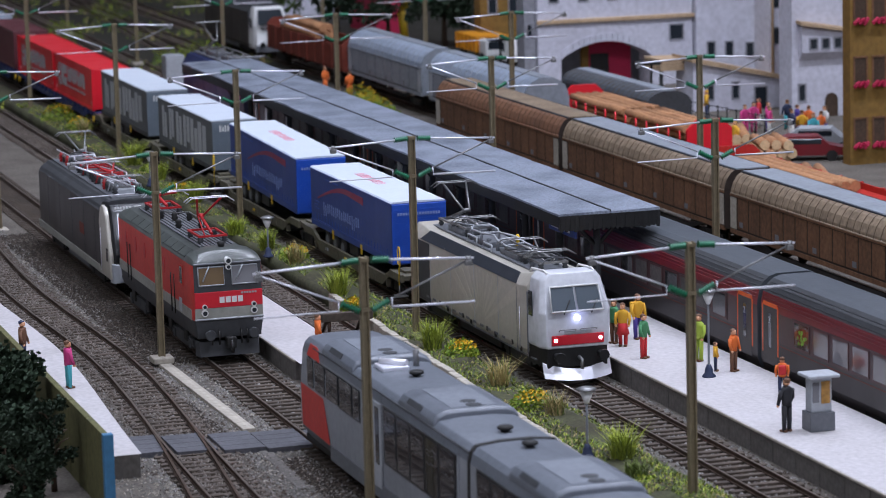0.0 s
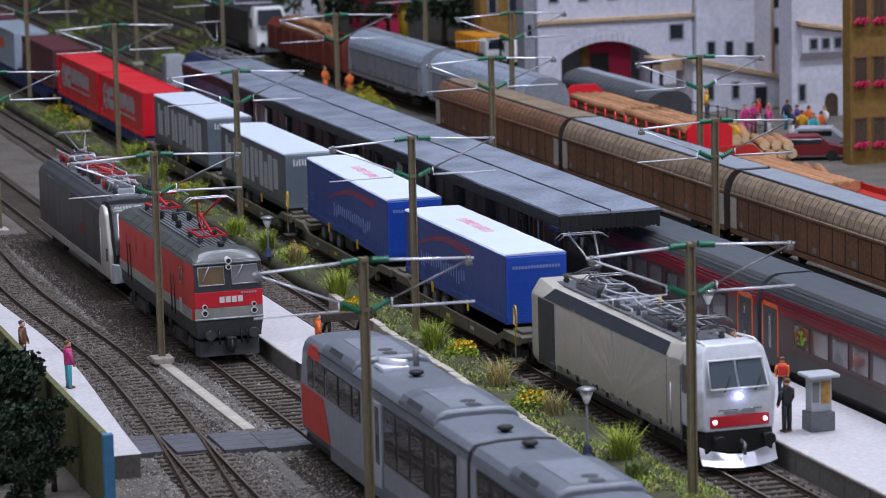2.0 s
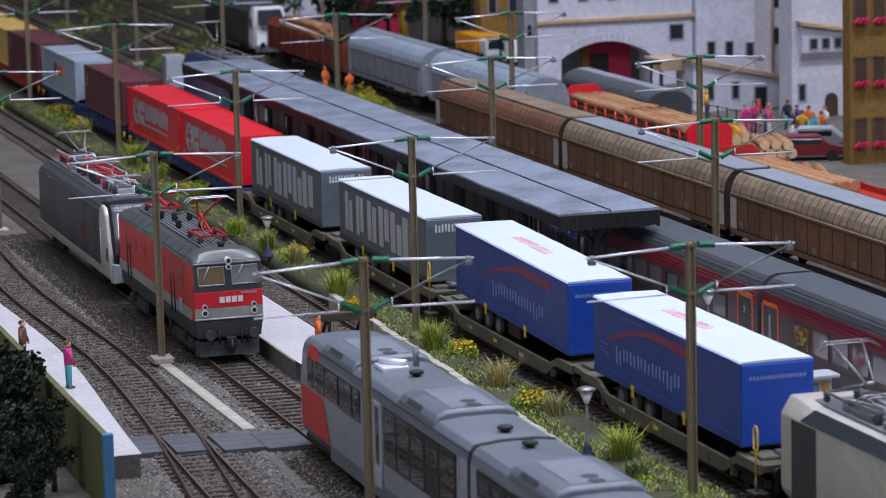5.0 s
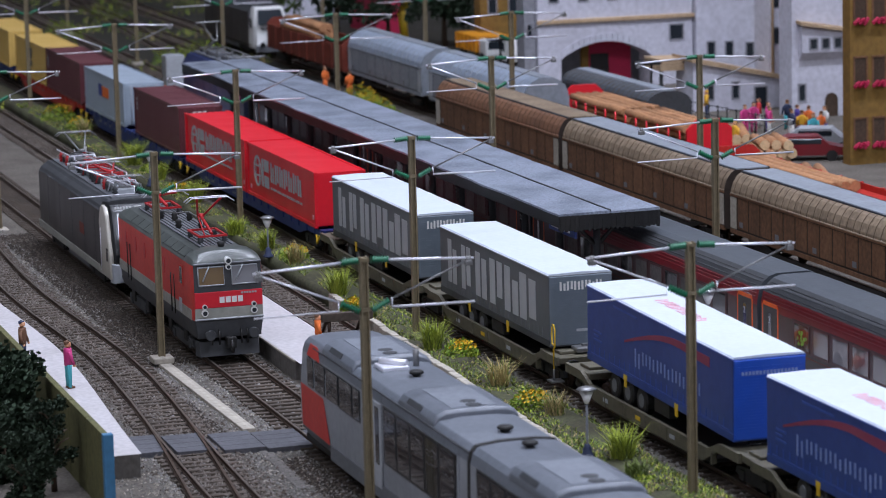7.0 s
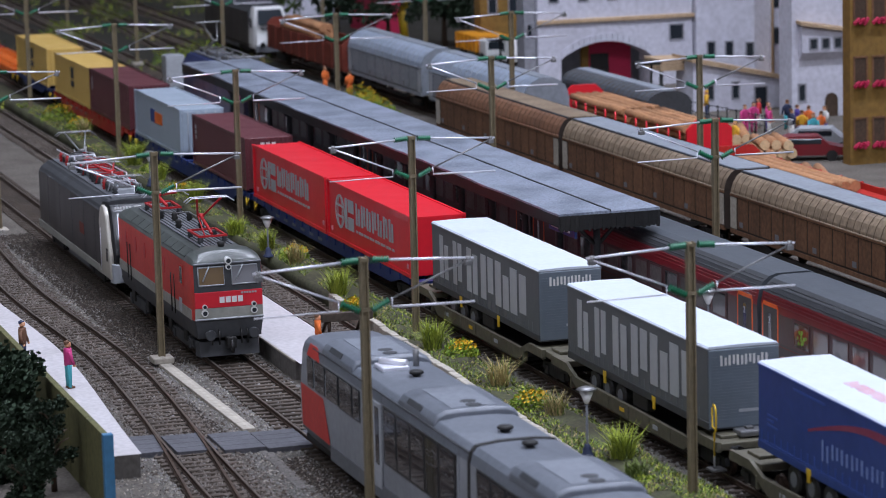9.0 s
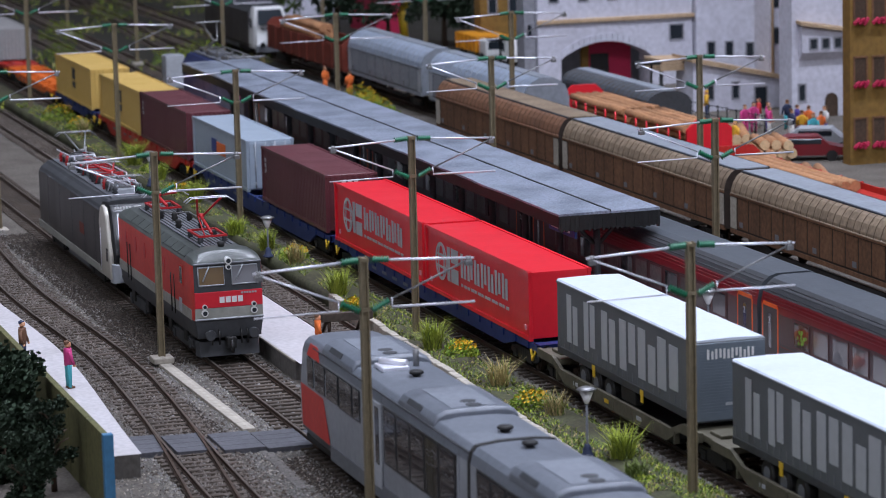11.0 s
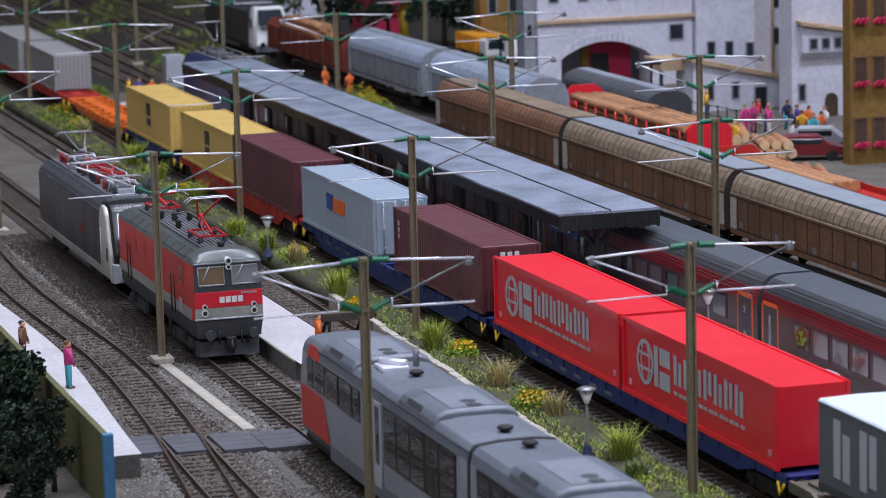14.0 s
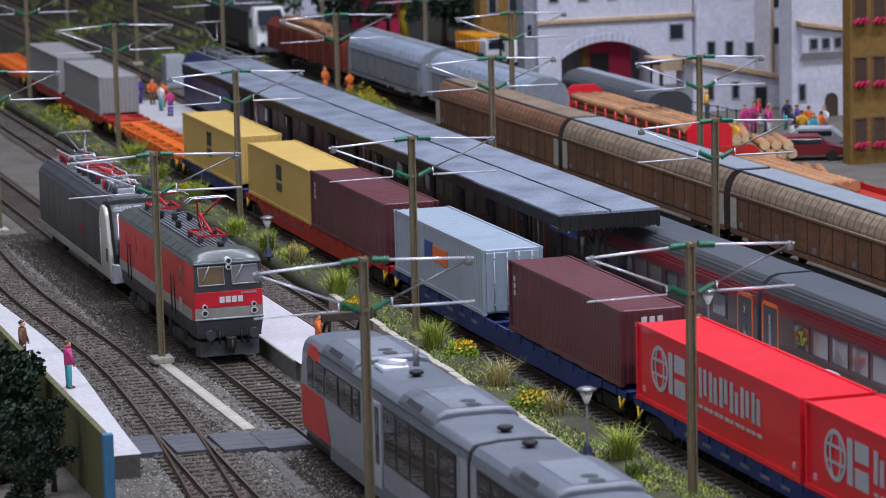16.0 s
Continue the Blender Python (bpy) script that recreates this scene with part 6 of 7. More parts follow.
def coach(x0, first):
    """A red and dark grey express coach."""
    t = thing("passenger_coach", P(x0, Y_COACH, 0), "dark red and grey express coach with orange door frames", "passenger coach", "express coaches")
    L = 25.9
    half = [(1.3, .45), (1.45, .9), (1.45, 1.75), (1.45, 2.85), (1.44, 3.05), (1.36, 3.45), (1.2, 3.72), (.95, 3.92), (.62, 4.02)]
    b = B()
    r = mirrored(half)
    loft_m(b, [[(.1, y, z) for y, z in r], [(L - .1, y, z) for y, z in r]], [0, 0, 1, 2, 2, 3, 3, 4, 4, 4, 3, 3, 2, 2, 1, 0, 0, 0])
    part("body", b, ["coach_lower", "coach_band", "coach_red", "dark_grey", "coach_roof"], t)
    for s in (-1, 1):
        b = B()
        for k, (y, z) in enumerate(((1.425, 3.15), (1.4, 3.28), (1.375, 3.4), (1.3, 3.55), (1.2, 3.7), (1.1, 3.8))):
            tube(b, [(.3, y * s, z), (L - .3, y * s, z)], .022, 5, 0 if k < 3 else 1)
        part("roof_seam", b, ["coach_red", "dark_grey"], t)
        b = B()
        box(b, 3.0, L - 3.0, 1.452 * s - .01, 1.452 * s + .01, 1.78, 2.9)
        part("window_band", b, "coach_band", t, "dark brownish red window band")
        for d0 in (.32, L - 1.92):
            b = B()
            box(b, d0, d0 + 1.3, 1.45 * s - .012, 1.45 * s + .016, .8, 3.0, 0, .012)
            d = part("door", b, "coach_grey", t, "dark door with orange frame")
            b = B()
            for q in ((d0 - .1, d0 + .08, 1.2, 3.0), (d0 + 1.22, d0 + 1.4, 1.2, 3.0), (d0 + .02, d0 + 1.28, 2.96, 3.14), (d0 - .04, d0 + .14, 2.9, 3.08), (d0 + 1.16, d0 + 1.34, 2.9, 3.08)):
                box(b, q[0], q[1], 1.45 * s - .01, 1.45 * s + .035, q[2], q[3], 0, .01)
            part("door_frame", b, "coach_orange", d)
            b = B()
            box(b, d0 + .5, d0 + .8, 1.46 * s - .01, 1.46 * s + .02, 1.45, 2.75, 0, .02)
            part("pane", b, "glass", d)
        b = B()
        box(b, .5, L - .5, 1.452 * s - .006, 1.452 * s + .008, 1.63, 1.66)
        part("side_stripe", b, "wagon_rust", t, "thin rust-red stripe")
        n = 12
        for i in range(n):
            x = 3.2 + i * 1.66
            # some opaque panes are paler: a bright interior put into their colour
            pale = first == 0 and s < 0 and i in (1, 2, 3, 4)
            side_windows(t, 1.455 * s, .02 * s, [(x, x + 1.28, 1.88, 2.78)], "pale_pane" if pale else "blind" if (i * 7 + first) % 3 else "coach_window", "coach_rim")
            if first == 0 and s < 0 and i == 0:                       # plant shape flattened onto the face of the pane
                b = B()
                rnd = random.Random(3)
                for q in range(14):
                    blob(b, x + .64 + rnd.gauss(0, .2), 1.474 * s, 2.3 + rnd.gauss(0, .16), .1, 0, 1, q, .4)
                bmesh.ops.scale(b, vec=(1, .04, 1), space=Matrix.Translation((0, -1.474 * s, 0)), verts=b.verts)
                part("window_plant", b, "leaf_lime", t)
        b = B()
        for x in (5.0, 9.0, 13.0, 17.5):
            box(b, x, x + 1.6, 1.3 * s - .06, 1.3 * s + .06, .35, .8)
        part("skirt_box", b, "black_paint", t)
    for x in (-.06, L - .14):
        b = B()
        loft(b, [[(x, y * .82, z * .93) for y, z in r], [(x + .2, y * .82, z * .93) for y, z in r]])
        part("gangway", b, "black_paint", t)
    # class number on the doors
    for d0 in (.32, L - 1.92):
        cu = bpy.data.curves.new("class_number", "FONT")
        cu.body, cu.size, cu.extrude, cu.align_x = "2", .36 * K, .004 * K, "CENTER"
        me = bpy.data.meshes.new_from_object(bpy.data.objects.new("class_number", cu))
        me.materials.append(M["light_grey"])
        ob = new("class_number", me)
        ob.parent = t
        ob.matrix_basis = P(d0 + .65, -1.487, 2.38, 90, 0, 0)
    bogie(t, 3.6, 2.5, 1.1)
    bogie(t, L - 3.6, 2.5, 1.1)


for k, cx in enumerate((-105.35, -131.4, -157.45, -183.5)):
    coach(cx, k)


def sliding_wagon(x0, x1, y, side, cover, label, group, hi=4.2, ribs=15, plain=False):
    """A bogie wagon with sliding walls whose shoulders curve into the roof."""
    L = x1 - x0
    t = thing("covered_wagon", P(x0, y, 0), label, "freight wagon", group)
    lo = 1.15
    half = [(w, lo + (z - lo) * (hi - lo) / (4.2 - lo)) for w, z in [(1.36, lo), (1.44, lo + .1), (1.44, 2.95), (1.4, 3.3), (1.22, 3.68), (.9, 3.98), (.45, 4.2)]]
    if not plain:                                            # a wide flat top plate between curved shoulders
        half = [(1.36, lo), (1.44, lo + .1), (1.44, 2.92), (1.42, 3.15), (1.3, 3.5), (1.08, 3.8), (.88, 3.92)]
    r = mirrored(half)
    b = B()
    loft_m(b, [[(.1, yy, z) for yy, z in r], [(L - .1, yy, z) for yy, z in r]], [0, 0, 1, 1, 1, 1, 2, 1, 1, 1, 1, 0, 0, 3])
    # shell and ends coloured darker than the panels, painting shade into the gaps
    part("body", b, ["dark_grey" if plain else "wood_dark", cover, "roof_tan" if cover == "roof_brown" else "roof_grey", "black_paint"], t)
    for s in (-1, 1):
        n = ribs
        for i in range(n):
            x = .9 + i * (L - 1.8) / n
            w = (L - 1.8) / n
            b = B()
            box(b, x + .06, x + w - .06, 1.44 * s - .02, 1.44 * s + .04, lo + .25, half[2][1] - .1, 0, .012)
            part("wall_panel", b, side, t)
        b = B()
        for i in range(n * 2 + 1):
            x = .5 + i * (L - 1.0) / (n * 2)
            pts = [(x, (w + .012) * s, z) for w, z in half[2:]]
            tube(b, pts, .02, 4)
        part("roof_seam", b, "light_grey" if cover == "silver_cover" else "roof_joint", t)
        b = B()
        box(b, .1, L - .1, 1.46 * s - .03, 1.46 * s + .03, half[2][1] - .05, half[2][1] + .04)
        box(b, .1, L - .1, 1.42 * s - .05, 1.42 * s + .05, lo - .05, lo + .16)
        part("guide_rail", b, side, t)
        if not plain:
            b = B()
            tube(b, [(.1, .87 * s, 3.93), (L - .1, .87 * s, 3.93)], .05, 6)
            part("roof_gutter", b, "slate", t, "dark gutter line along the roof plate")
            b = B()
            tube(b, [(.1, 1.44 * s, 2.98), (L - .1, 1.44 * s, 2.98)], .045, 6)
            part("roof_lip", b, cover, t)
        for x in (.12, L - .82):
            b = B()
            box(b, x, x + .7, 1.46 * s - .02, 1.46 * s + .02, lo + .2, half[2][1] - .1, 0, .015)
            part("end_panel", b, "pale_stone" if not plain else "light_grey", t, "pale end panel with notices")
        for i in range(5):
            bars(t, "notice", [(1.47 * s, .015 * s, 1.2 + i * 4.1, 1.6 + i * 4.1, lo + .35, lo + .6)], "mid_grey")
        b = B()
        prof = [(2.5, lo), (4.5, .62), (L - 4.5, .62), (L - 2.5, lo), (L - 3.2, lo), (L - 5, .78), (5, .78), (3.2, lo)]
        loft(b, [[(px, 1.25 * s - .05, pz) for px, pz in prof], [(px, 1.25 * s + .05, pz) for px, pz in prof]])
        part("truss", b, "black_paint", t)
    b = B()
    if plain:
        box(b, .1, L - .1, -.4, .4, hi - .02, hi + .05, 0, .02)
    else:
        box(b, .1, L - .1, -.8, .8, 3.91, 3.99, 0, .02)
    part("roof_walk", b, "roof_tan" if cover == "roof_brown" else "roof_grey", t)
    for x in (.05, L - .15):
        b = B()
        loft(b, [[(x, yy * .99, z) for yy, z in r], [(x + .1, yy * .99, z) for yy, z in r]])
        e = part("end_wall", b, "wood_dark" if not plain else "roof_grey" if cover == "silver_cover" else "dark_grey", t)
    bogie(t, 2.6, 1.8, 1.0)
    bogie(t, L - 2.6, 1.8, 1.0)
    buffers(t, L, 1)
    buffers(t, 0, -1)


sliding_wagon(-178.4, -156.2, Y_BROWN, "wood_brown", "roof_brown", "weathered brown sliding-wall wagon with brown roof", "brown wagons")
sliding_wagon(-155.7, -133.1, Y_BROWN, "wood_brown", "roof_tan", "weathered brown sliding-wall wagon with pale panels", "brown wagons")
sliding_wagon(-132.5, -111.0, Y_BROWN, "wood_brown", "roof_tan", "weathered brown sliding-wall wagon with dusty roof", "brown wagons")
sliding_wagon(-110.4, -87.0, Y_BROWN, "wood_brown", "roof_tan", "weathered brown sliding-wall wagon at the row's end", "brown wagons")
sliding_wagon(-212.4, -194.6, Y_SILVER - .3, "roof_grey", "silver_cover", "silver covered wagon with ribbed telescoping hood", "silver wagons", 4.2, 8, True)
sliding_wagon(-193.0, -173.8, Y_SILVER - .3, "roof_grey", "silver_cover", "silver covered wagon with curved ribbed hood", "silver wagons", 4.2, 9, True)
sliding_wagon(-188.5, -173.0, 29.6, "dark_grey", "coach_roof", "dark grey covered wagon before white buildings", "covered wagons", 3.05, 9, True)


def log_pile(parent, x0, x1, w, z0, layers, r, seed):
    rnd = random.Random(seed)
    for k in range(layers):
        n = int(2 * w / (2 * r)) - k % 2
        for i in range(n):
            y = -w + r + i * 2 * r + (r if k % 2 else 0)
            z = z0 + r + k * r * 1.75
            a, c = x0 + rnd.uniform(0, .5), x1 - rnd.uniform(0, .5)
            b = B()
            pts = [(a + (c - a) * q / 5, y + rnd.uniform(-.05, .05), z + rnd.uniform(-.04, .04)) for q in range(6)]
            tube(b, pts, [r * rnd.uniform(.85, 1.05) for _ in pts], 7)
            part("log", b, "log", parent)


def timber_wagon(x0, x1, y, mats, label, bulkheads=True, z_logs=1.35, layers=3):
    L = x1 - x0
    t = thing("timber_wagon", P(x0, y, 0), label, "freight wagon")
    b = B()
    box(b, 0, L, -1.35, 1.35, 1.05, 1.3, 0, .03)
    part("deck", b, mats, t)
    if bulkheads:
        for x in (.05, L - .25):
            b = B()
            prism(b, [(-1.35, 1.2), (1.35, 1.2), (1.35, 2.6), (.75, 3.15), (-.75, 3.15), (-1.35, 2.6)], x, x + .2)
            part("bulkhead", b, "box_red", t, "bright red end bulkhead")
        for i in range(12):
            for s in (-1, 1):
                b = B()
                x = 1.0 + i * (L - 2) / 11
                tube(b, [(x, 1.42 * s, 1.2), (x, 1.42 * s, 2.5)], .05, 6)
                part("stake", b, "box_red", t)
    else:
        for s in (-1, 1):
            b = B()
            box(b, .1, L - .1, 1.4 * s - .05, 1.4 * s + .05, 1.2, z_logs + .3)
            for i in range(10):
                box(b, .3 + i * (L - .8) / 9, .45 + i * (L - .8) / 9, 1.45 * s - .08, 1.45 * s + .08, 1.1, z_logs + .34)
            part("side_wall", b, mats, t)
        for x in (.05, L - .2):
            b = B()
            prism(b, [(-1.45, 1.1), (1.45, 1.1), (1.45, z_logs + .4), (1.0, z_logs + .8), (-1.0, z_logs + .8), (-1.45, z_logs + .4)], x, x + .15)
            part("end_wall", b, mats, t)
    bogie(t, 2.6, 1.8, 1.0)
    bogie(t, L - 2.6, 1.8, 1.0)
    buffers(t, L, 1)
    load = thing("timber_load", P(x0, y, 0), "stack of brown logs lying on a wagon", "logs", "timber loads")
    if layers > 2:
        log_pile(load, .5, L / 2 - .1, 1.3, z_logs, layers, .26, 4)
        log_pile(load, L / 2 + .1, L - .5, 1.3, z_logs, layers, .26, 5)
    else:
        log_pile(load, 1.5, L - 9.0, .9, z_logs, layers, .3, 6)


timber_wagon(-178.5, -158.0, Y_LOGS - 1.6, "wagon_red", "red bogie stake wagon loaded with brown logs")
timber_wagon(-154.5, -131.0, Y_LOGS - 1.6, "wagon_red", "low red stake wagon loaded with pale logs", False, 1.3, 1)
timber_wagon(-234.5, -212.9, Y_SILVER - .6, "wagon_rust", "rust-brown open wagon with logs showing above its sides", False, 2.6, 2)


# ---- plants ----
def blade(x, y, z, h, lean, w, rnd):
    a = rnd.uniform(0, math.tau)
    dx, dy = math.cos(a), math.sin(a)
    k = lean * rnd.uniform(.3, 1.2)
    p = [(x - dy * w, y + dx * w, z), (x + dy * w, y - dx * w, z), (x + dx * k * .35 + dy * w * .8, y + dy * k * .35 - dx * w * .8, z + h * .6), (x + dx * k * .35 - dy * w * .8, y + dy * k * .35 + dx * w * .8, z + h * .6), (x + dx * k, y + dy * k, z + h)]
    return p, [(0, 1, 2, 3), (3, 2, 4)]


def plant(name, x, y, items, mats, label, category, group):
    ob = scatter(name, [([(px - x, py - y, pz) for px, py, pz in vs], fs, mi) for vs, fs, mi in items], mats, label, category, "")
    ob.matrix_basis = P(x, y, 0)
    return tagged(ob, group=group)


def tuft(x, y, h, mats, seed, n=130, r=.35):
    rnd = random.Random(seed)
    items = []
    for _ in range(n):
        a, q = rnd.uniform(0, math.tau), r * math.sqrt(rnd.random())
        vs, fs = blade(x + q * math.cos(a), y + q * math.sin(a), .28, h * rnd.uniform(.55, 1.1), h * .75, .022, rnd)
        items.append((vs, fs, 0 if rnd.random() < .8 else 1))
    what = {"grass_dry": "dry straw-coloured", "grass_bright": "yellow-green", "grass": "dark green"}[mats[0]]
    plant("grass_tuft", x, y, items, mats, what + " tuft of long grass on a planted bed", "grass", "grass tufts")


def leaf(x, y, z, s, rnd):
    u = Vector((rnd.gauss(0, 1), rnd.gauss(0, 1), rnd.gauss(0, .6))).normalized()
    w = u.orthogonal().normalized() * s * .5
    u = u * s
    c = Vector((x, y, z))
    return [tuple(c), tuple(c + u * .5 + w), tuple(c + u), tuple(c + u * .5 - w)], [(0, 1, 2, 3)]


def flower_bush(x, y, r, seed, flowers=True, z0=.3):
    rnd = random.Random(seed)
    items = []
    for _ in range(520):
        a, q, t = rnd.uniform(0, math.tau), r * math.sqrt(rnd.random()), rnd.random()
        hgt = r * .95 * math.sqrt(max(1 - (q / r) ** 2, .05))
        items.append((*leaf(x + q * math.cos(a), y + q * math.sin(a), z0 + hgt * t, .12, rnd), 0 if rnd.random() < .6 else 1))
    if flowers:
        for _ in range(85):
            a, q = rnd.uniform(0, math.tau), r * .8 * math.sqrt(rnd.random())
            hgt = r * .95 * math.sqrt(max(1 - (q / r) ** 2, .05))
            items.append((*leaf(x + .3 + q * math.cos(a), y + q * math.sin(a), z0 + hgt * rnd.uniform(.8, 1.08), .11, rnd), 2))
    plant("flowering_bush" if flowers else "bush", x, y, items, ["leaf_lime", "grass_bright", "flower"], "low green bush with yellow flowers" if flowers else "low mossy green bush by the tracks", "bush", "bushes")


TUFTS = [(-114.9, -3.7, 1.15, "grass_bright"), (-107.1, -3.5, 1.05, "grass_dry"), (-101.4, -3.35, .85, "grass_dry"), (-94.1, -3.6, 1.05, "grass_bright"), (-128.4, -3.8, 1.15, "grass_bright"), (-137.6, -3.3, .95, "grass_dry"),
         (-142.0, -3.5, .95, "grass_bright"), (-158.9, -3.1, 1.1, "grass_bright"), (-168.5, -3.0, 1.0, "grass_bright"), (-175.5, -2.9, 1.3, "grass_bright"), (-191.0, -2.8, 1.1, "grass_dry"), (-122.9, -4.0, .6, "grass"), (-91.5, -4.1, .6, "grass"), (-147.5, -3.7, .8, "grass_bright")]
for i, (x, y, h, mt) in enumerate(TUFTS):
    tuft(x, y, h * 1.12, [mt, "grass"], 20 + i, 230 if mt == "grass_bright" else 110)
for i, (x, y, r) in enumerate([(-113.3, -3.05, .72), (-102.9, -3.75, .78), (-124.8, -4.1, .6), (-139.2, -2.9, .7), (-200.0, -2.8, 1.2), (-194.5, -2.5, .9), (-163.0, -3.2, .7)]):
    flower_bush(x, y, r, 50 + i)
for i, (x, y, r) in enumerate([(-90.8, -4.0, .55), (-203.2, 18.6, 1.3), (-199.6, 18.2, 1.2), (-196.5, 18.0, 1.1), (-193.0, 17.7, .9), (-216, 3.0, .9), (-172, -2.7, .9), (-236, 12.9, 1.6), (-240, 16.2, 1.8), (-246, 6, 1.5), (-262, 9, 2.0), (-280, 17, 2.2), (-230, 1.5, 1.2)]):
    flower_bush(x, y, r, 80 + i, 1 <= i <= 3, .0)

rnd = random.Random(11)
items = []
for _ in range(30000):
    x, y = -86 - 125 * rnd.random() ** 1.6, rnd.uniform(-4.7, -2.1)
    y += kerb_shift(x) * (-1.9 - y) / 3.12
    if noise.noise(Vector((x * .35, y * .8, 5))) < -.12:
        continue
    vs, fs = blade(x, y, .3 if y < -2.7 else .12, rnd.uniform(.05, .17), .16, .028, rnd)
    items.append((vs, fs, rnd.choice((0, 0, 0, 0, 1, 2, 3))))
scatter("grass", items, ["grass", "grass_bright", "grass_dry", "leaf_green"], "short mixed green and dry grass on the planted bed")
items = []
for _ in range(9000):
    x, y = rnd.uniform(-330, -205), rnd.uniform(-14, 30)
    if noise.noise(Vector((x * .12, y * .2, 9))) < .02 or (x > -232 and 3 < y < 27) or -2.5 < y < 2.5 or abs(y - Y_COACH) < 2 or abs(y - Y_LOCO) < 2:
        continue
    vs, fs = blade(x, y, -.3, rnd.uniform(.2, .7), .5, .05, rnd)
    items.append((vs, fs, rnd.choice((0, 0, 0, 1, 2))))
scatter("rough_grass", items, ["grass", "grass_bright", "grass_dry"], "rough dark grass and weeds around far tracks")


def tree(x, y, h, r, mats, label, seed, z0=-.3, n=2600, low=.3):
    rnd = random.Random(seed)
    t = thing("tree", P(x, y, z0), label, "tree", "trees")
    b = B()
    tube(b, [(0, 0, 0), (.1, 0, h * .35), (.0, .1, h * .8)], [.07 * h * .5, .04 * h * .5, .01 * h], 8)
    for k in range(6):
        a = math.tau * k / 6 + rnd.uniform(-.3, .3)
        z = h * (low + .08 * k)
        tube(b, [(0, 0, z), (r * .4 * math.cos(a), r * .4 * math.sin(a), z + .12 * h), (r * .75 * math.cos(a), r * .75 * math.sin(a), z + .16 * h)], [.03 * h * .5, .02 * h * .5, .006 * h], 5)
    part("trunk", b, "bark", t)
    clumps = []
    for _ in range(26):
        a, q, z = rnd.uniform(0, math.tau), r * rnd.uniform(.1, .95), rnd.uniform(low, 1.0)
        q *= math.sqrt(max(1 - (abs(z - .55) / .55) ** 2, .1))
        clumps.append((q * math.cos(a), q * math.sin(a), z * h, r * rnd.uniform(.2, .42)))
    verts, faces, mis = [], [], []
    for _ in range(n):
        cx, cy, cz, cr = rnd.choice(clumps)
        d = Vector((rnd.gauss(0, 1), rnd.gauss(0, 1), rnd.gauss(0, .8))).normalized() * cr * rnd.uniform(.5, 1)
        vs, fs = leaf(cx + d.x, cy + d.y, cz + d.z, r * .1 + .05, rnd)
        o = len(verts)
        verts += [(px * K, py * K, pz * K) for px, py, pz in vs]
        faces += [[i + o for i in f] for f in fs]
    me = bpy.data.meshes.new("crown")
    me.from_pydata(verts, [], faces)
    me.materials.append(M[mats])
    ob = new("crown", me)
    ob.parent = t


tree(-104.9, -22.3, 3.6, 1.7, "leaf_dark", "dark green leafy tree before an olive wall", 1, low=.05, n=9000)
tree(-99.6, -21.7, 3.1, .75, "leaf_dark", "small dark green tree before an olive wall", 2, low=.35, n=3000)
tree(-101.6, -23.0, 2.6, 1.2, "leaf_dark", "dark green shrub-like tree before an olive wall", 3, low=.05, n=6000)
tree(-98.3, -22.9, 2.4, .9, "leaf_dark", "dark green low tree before an olive wall", 13, low=.05, n=4000)
tree(-108.8, -22.2, 3.2, 1.3, "leaf_dark", "dark green tree beside a side platform", 4, low=.05, n=6000)
tree(-251, 30.5, 8, 3.2, "leaf_dark", "dark green tree behind freight wagons", 5, n=2600)
tree(-246, 33.5, 7, 2.6, "leaf_dark", "dark green tree near a yellow crane", 6, n=2200)
tree(-240, 36.5, 8, 3.2, "leaf_dark", "dark green tree beside an ochre house", 7, n=2600)
tree(-262, 27.0, 7, 3.0, "leaf_green", "mid green tree beyond the wagons", 8, n=2000)
tree(-300, 30.0, 9, 4.5, "leaf_dark", "dark green tree at the layout's far end", 9, n=2200)
tree(-310, 18.0, 8, 4.0, "leaf_green", "mid green tree at the layout's far end", 10, n=2000)
tree(-330, 8.0, 8, 4.5, "leaf_dark", "dark green tree beyond the far tracks", 12, n=2000)


# ---- street lamps, kiosk, figures ----
def platform_lamp(x, y, z, h, label):
    t = thing("street_lamp", P(x, y, z), label, "lamp", "street lamps")
    b = B()
    lathe(b, 0, 0, [(.05, .3), (.042, .45), (.042, h - .5)], 10)
    part("post", b, "mid_grey", t)
    b = B()
    lathe(b, 0, 0, [(.26, 0), (.25, .06), (.17, .14), (.14, .32), (.08, .46)], 12)
    part("base", b, "cloth_navy", t, "dark flared base")
    b = B()
    lathe(b, 0, 0, [(.07, h - .52), (.1, h - .45), (.26, h - .06)], 14)
    part("shade", b, "white_paint", t, "pale translucent funnel shade")
    b = B()
    lathe(b, 0, 0, [(.33, h - .06), (.35, h - .02), (.2, h + .05), (.05, h + .07)], 14)
    part("cap", b, "dull_steel", t)
    return t


platform_lamp(-94.85, -4.55, .3, 2.35, "small grey funnel-shaped lamp on a planted bed")
platform_lamp(-140.0, -3.97, .3, 1.9, "small grey funnel-shaped lamp among grass")
platform_lamp(-166.5, -3.9, .3, 1.9, "small grey funnel-shaped lamp beside the rails")
platform_lamp(-104.05, 3.63, .62, 3.25, "tall slim grey platform lamp")

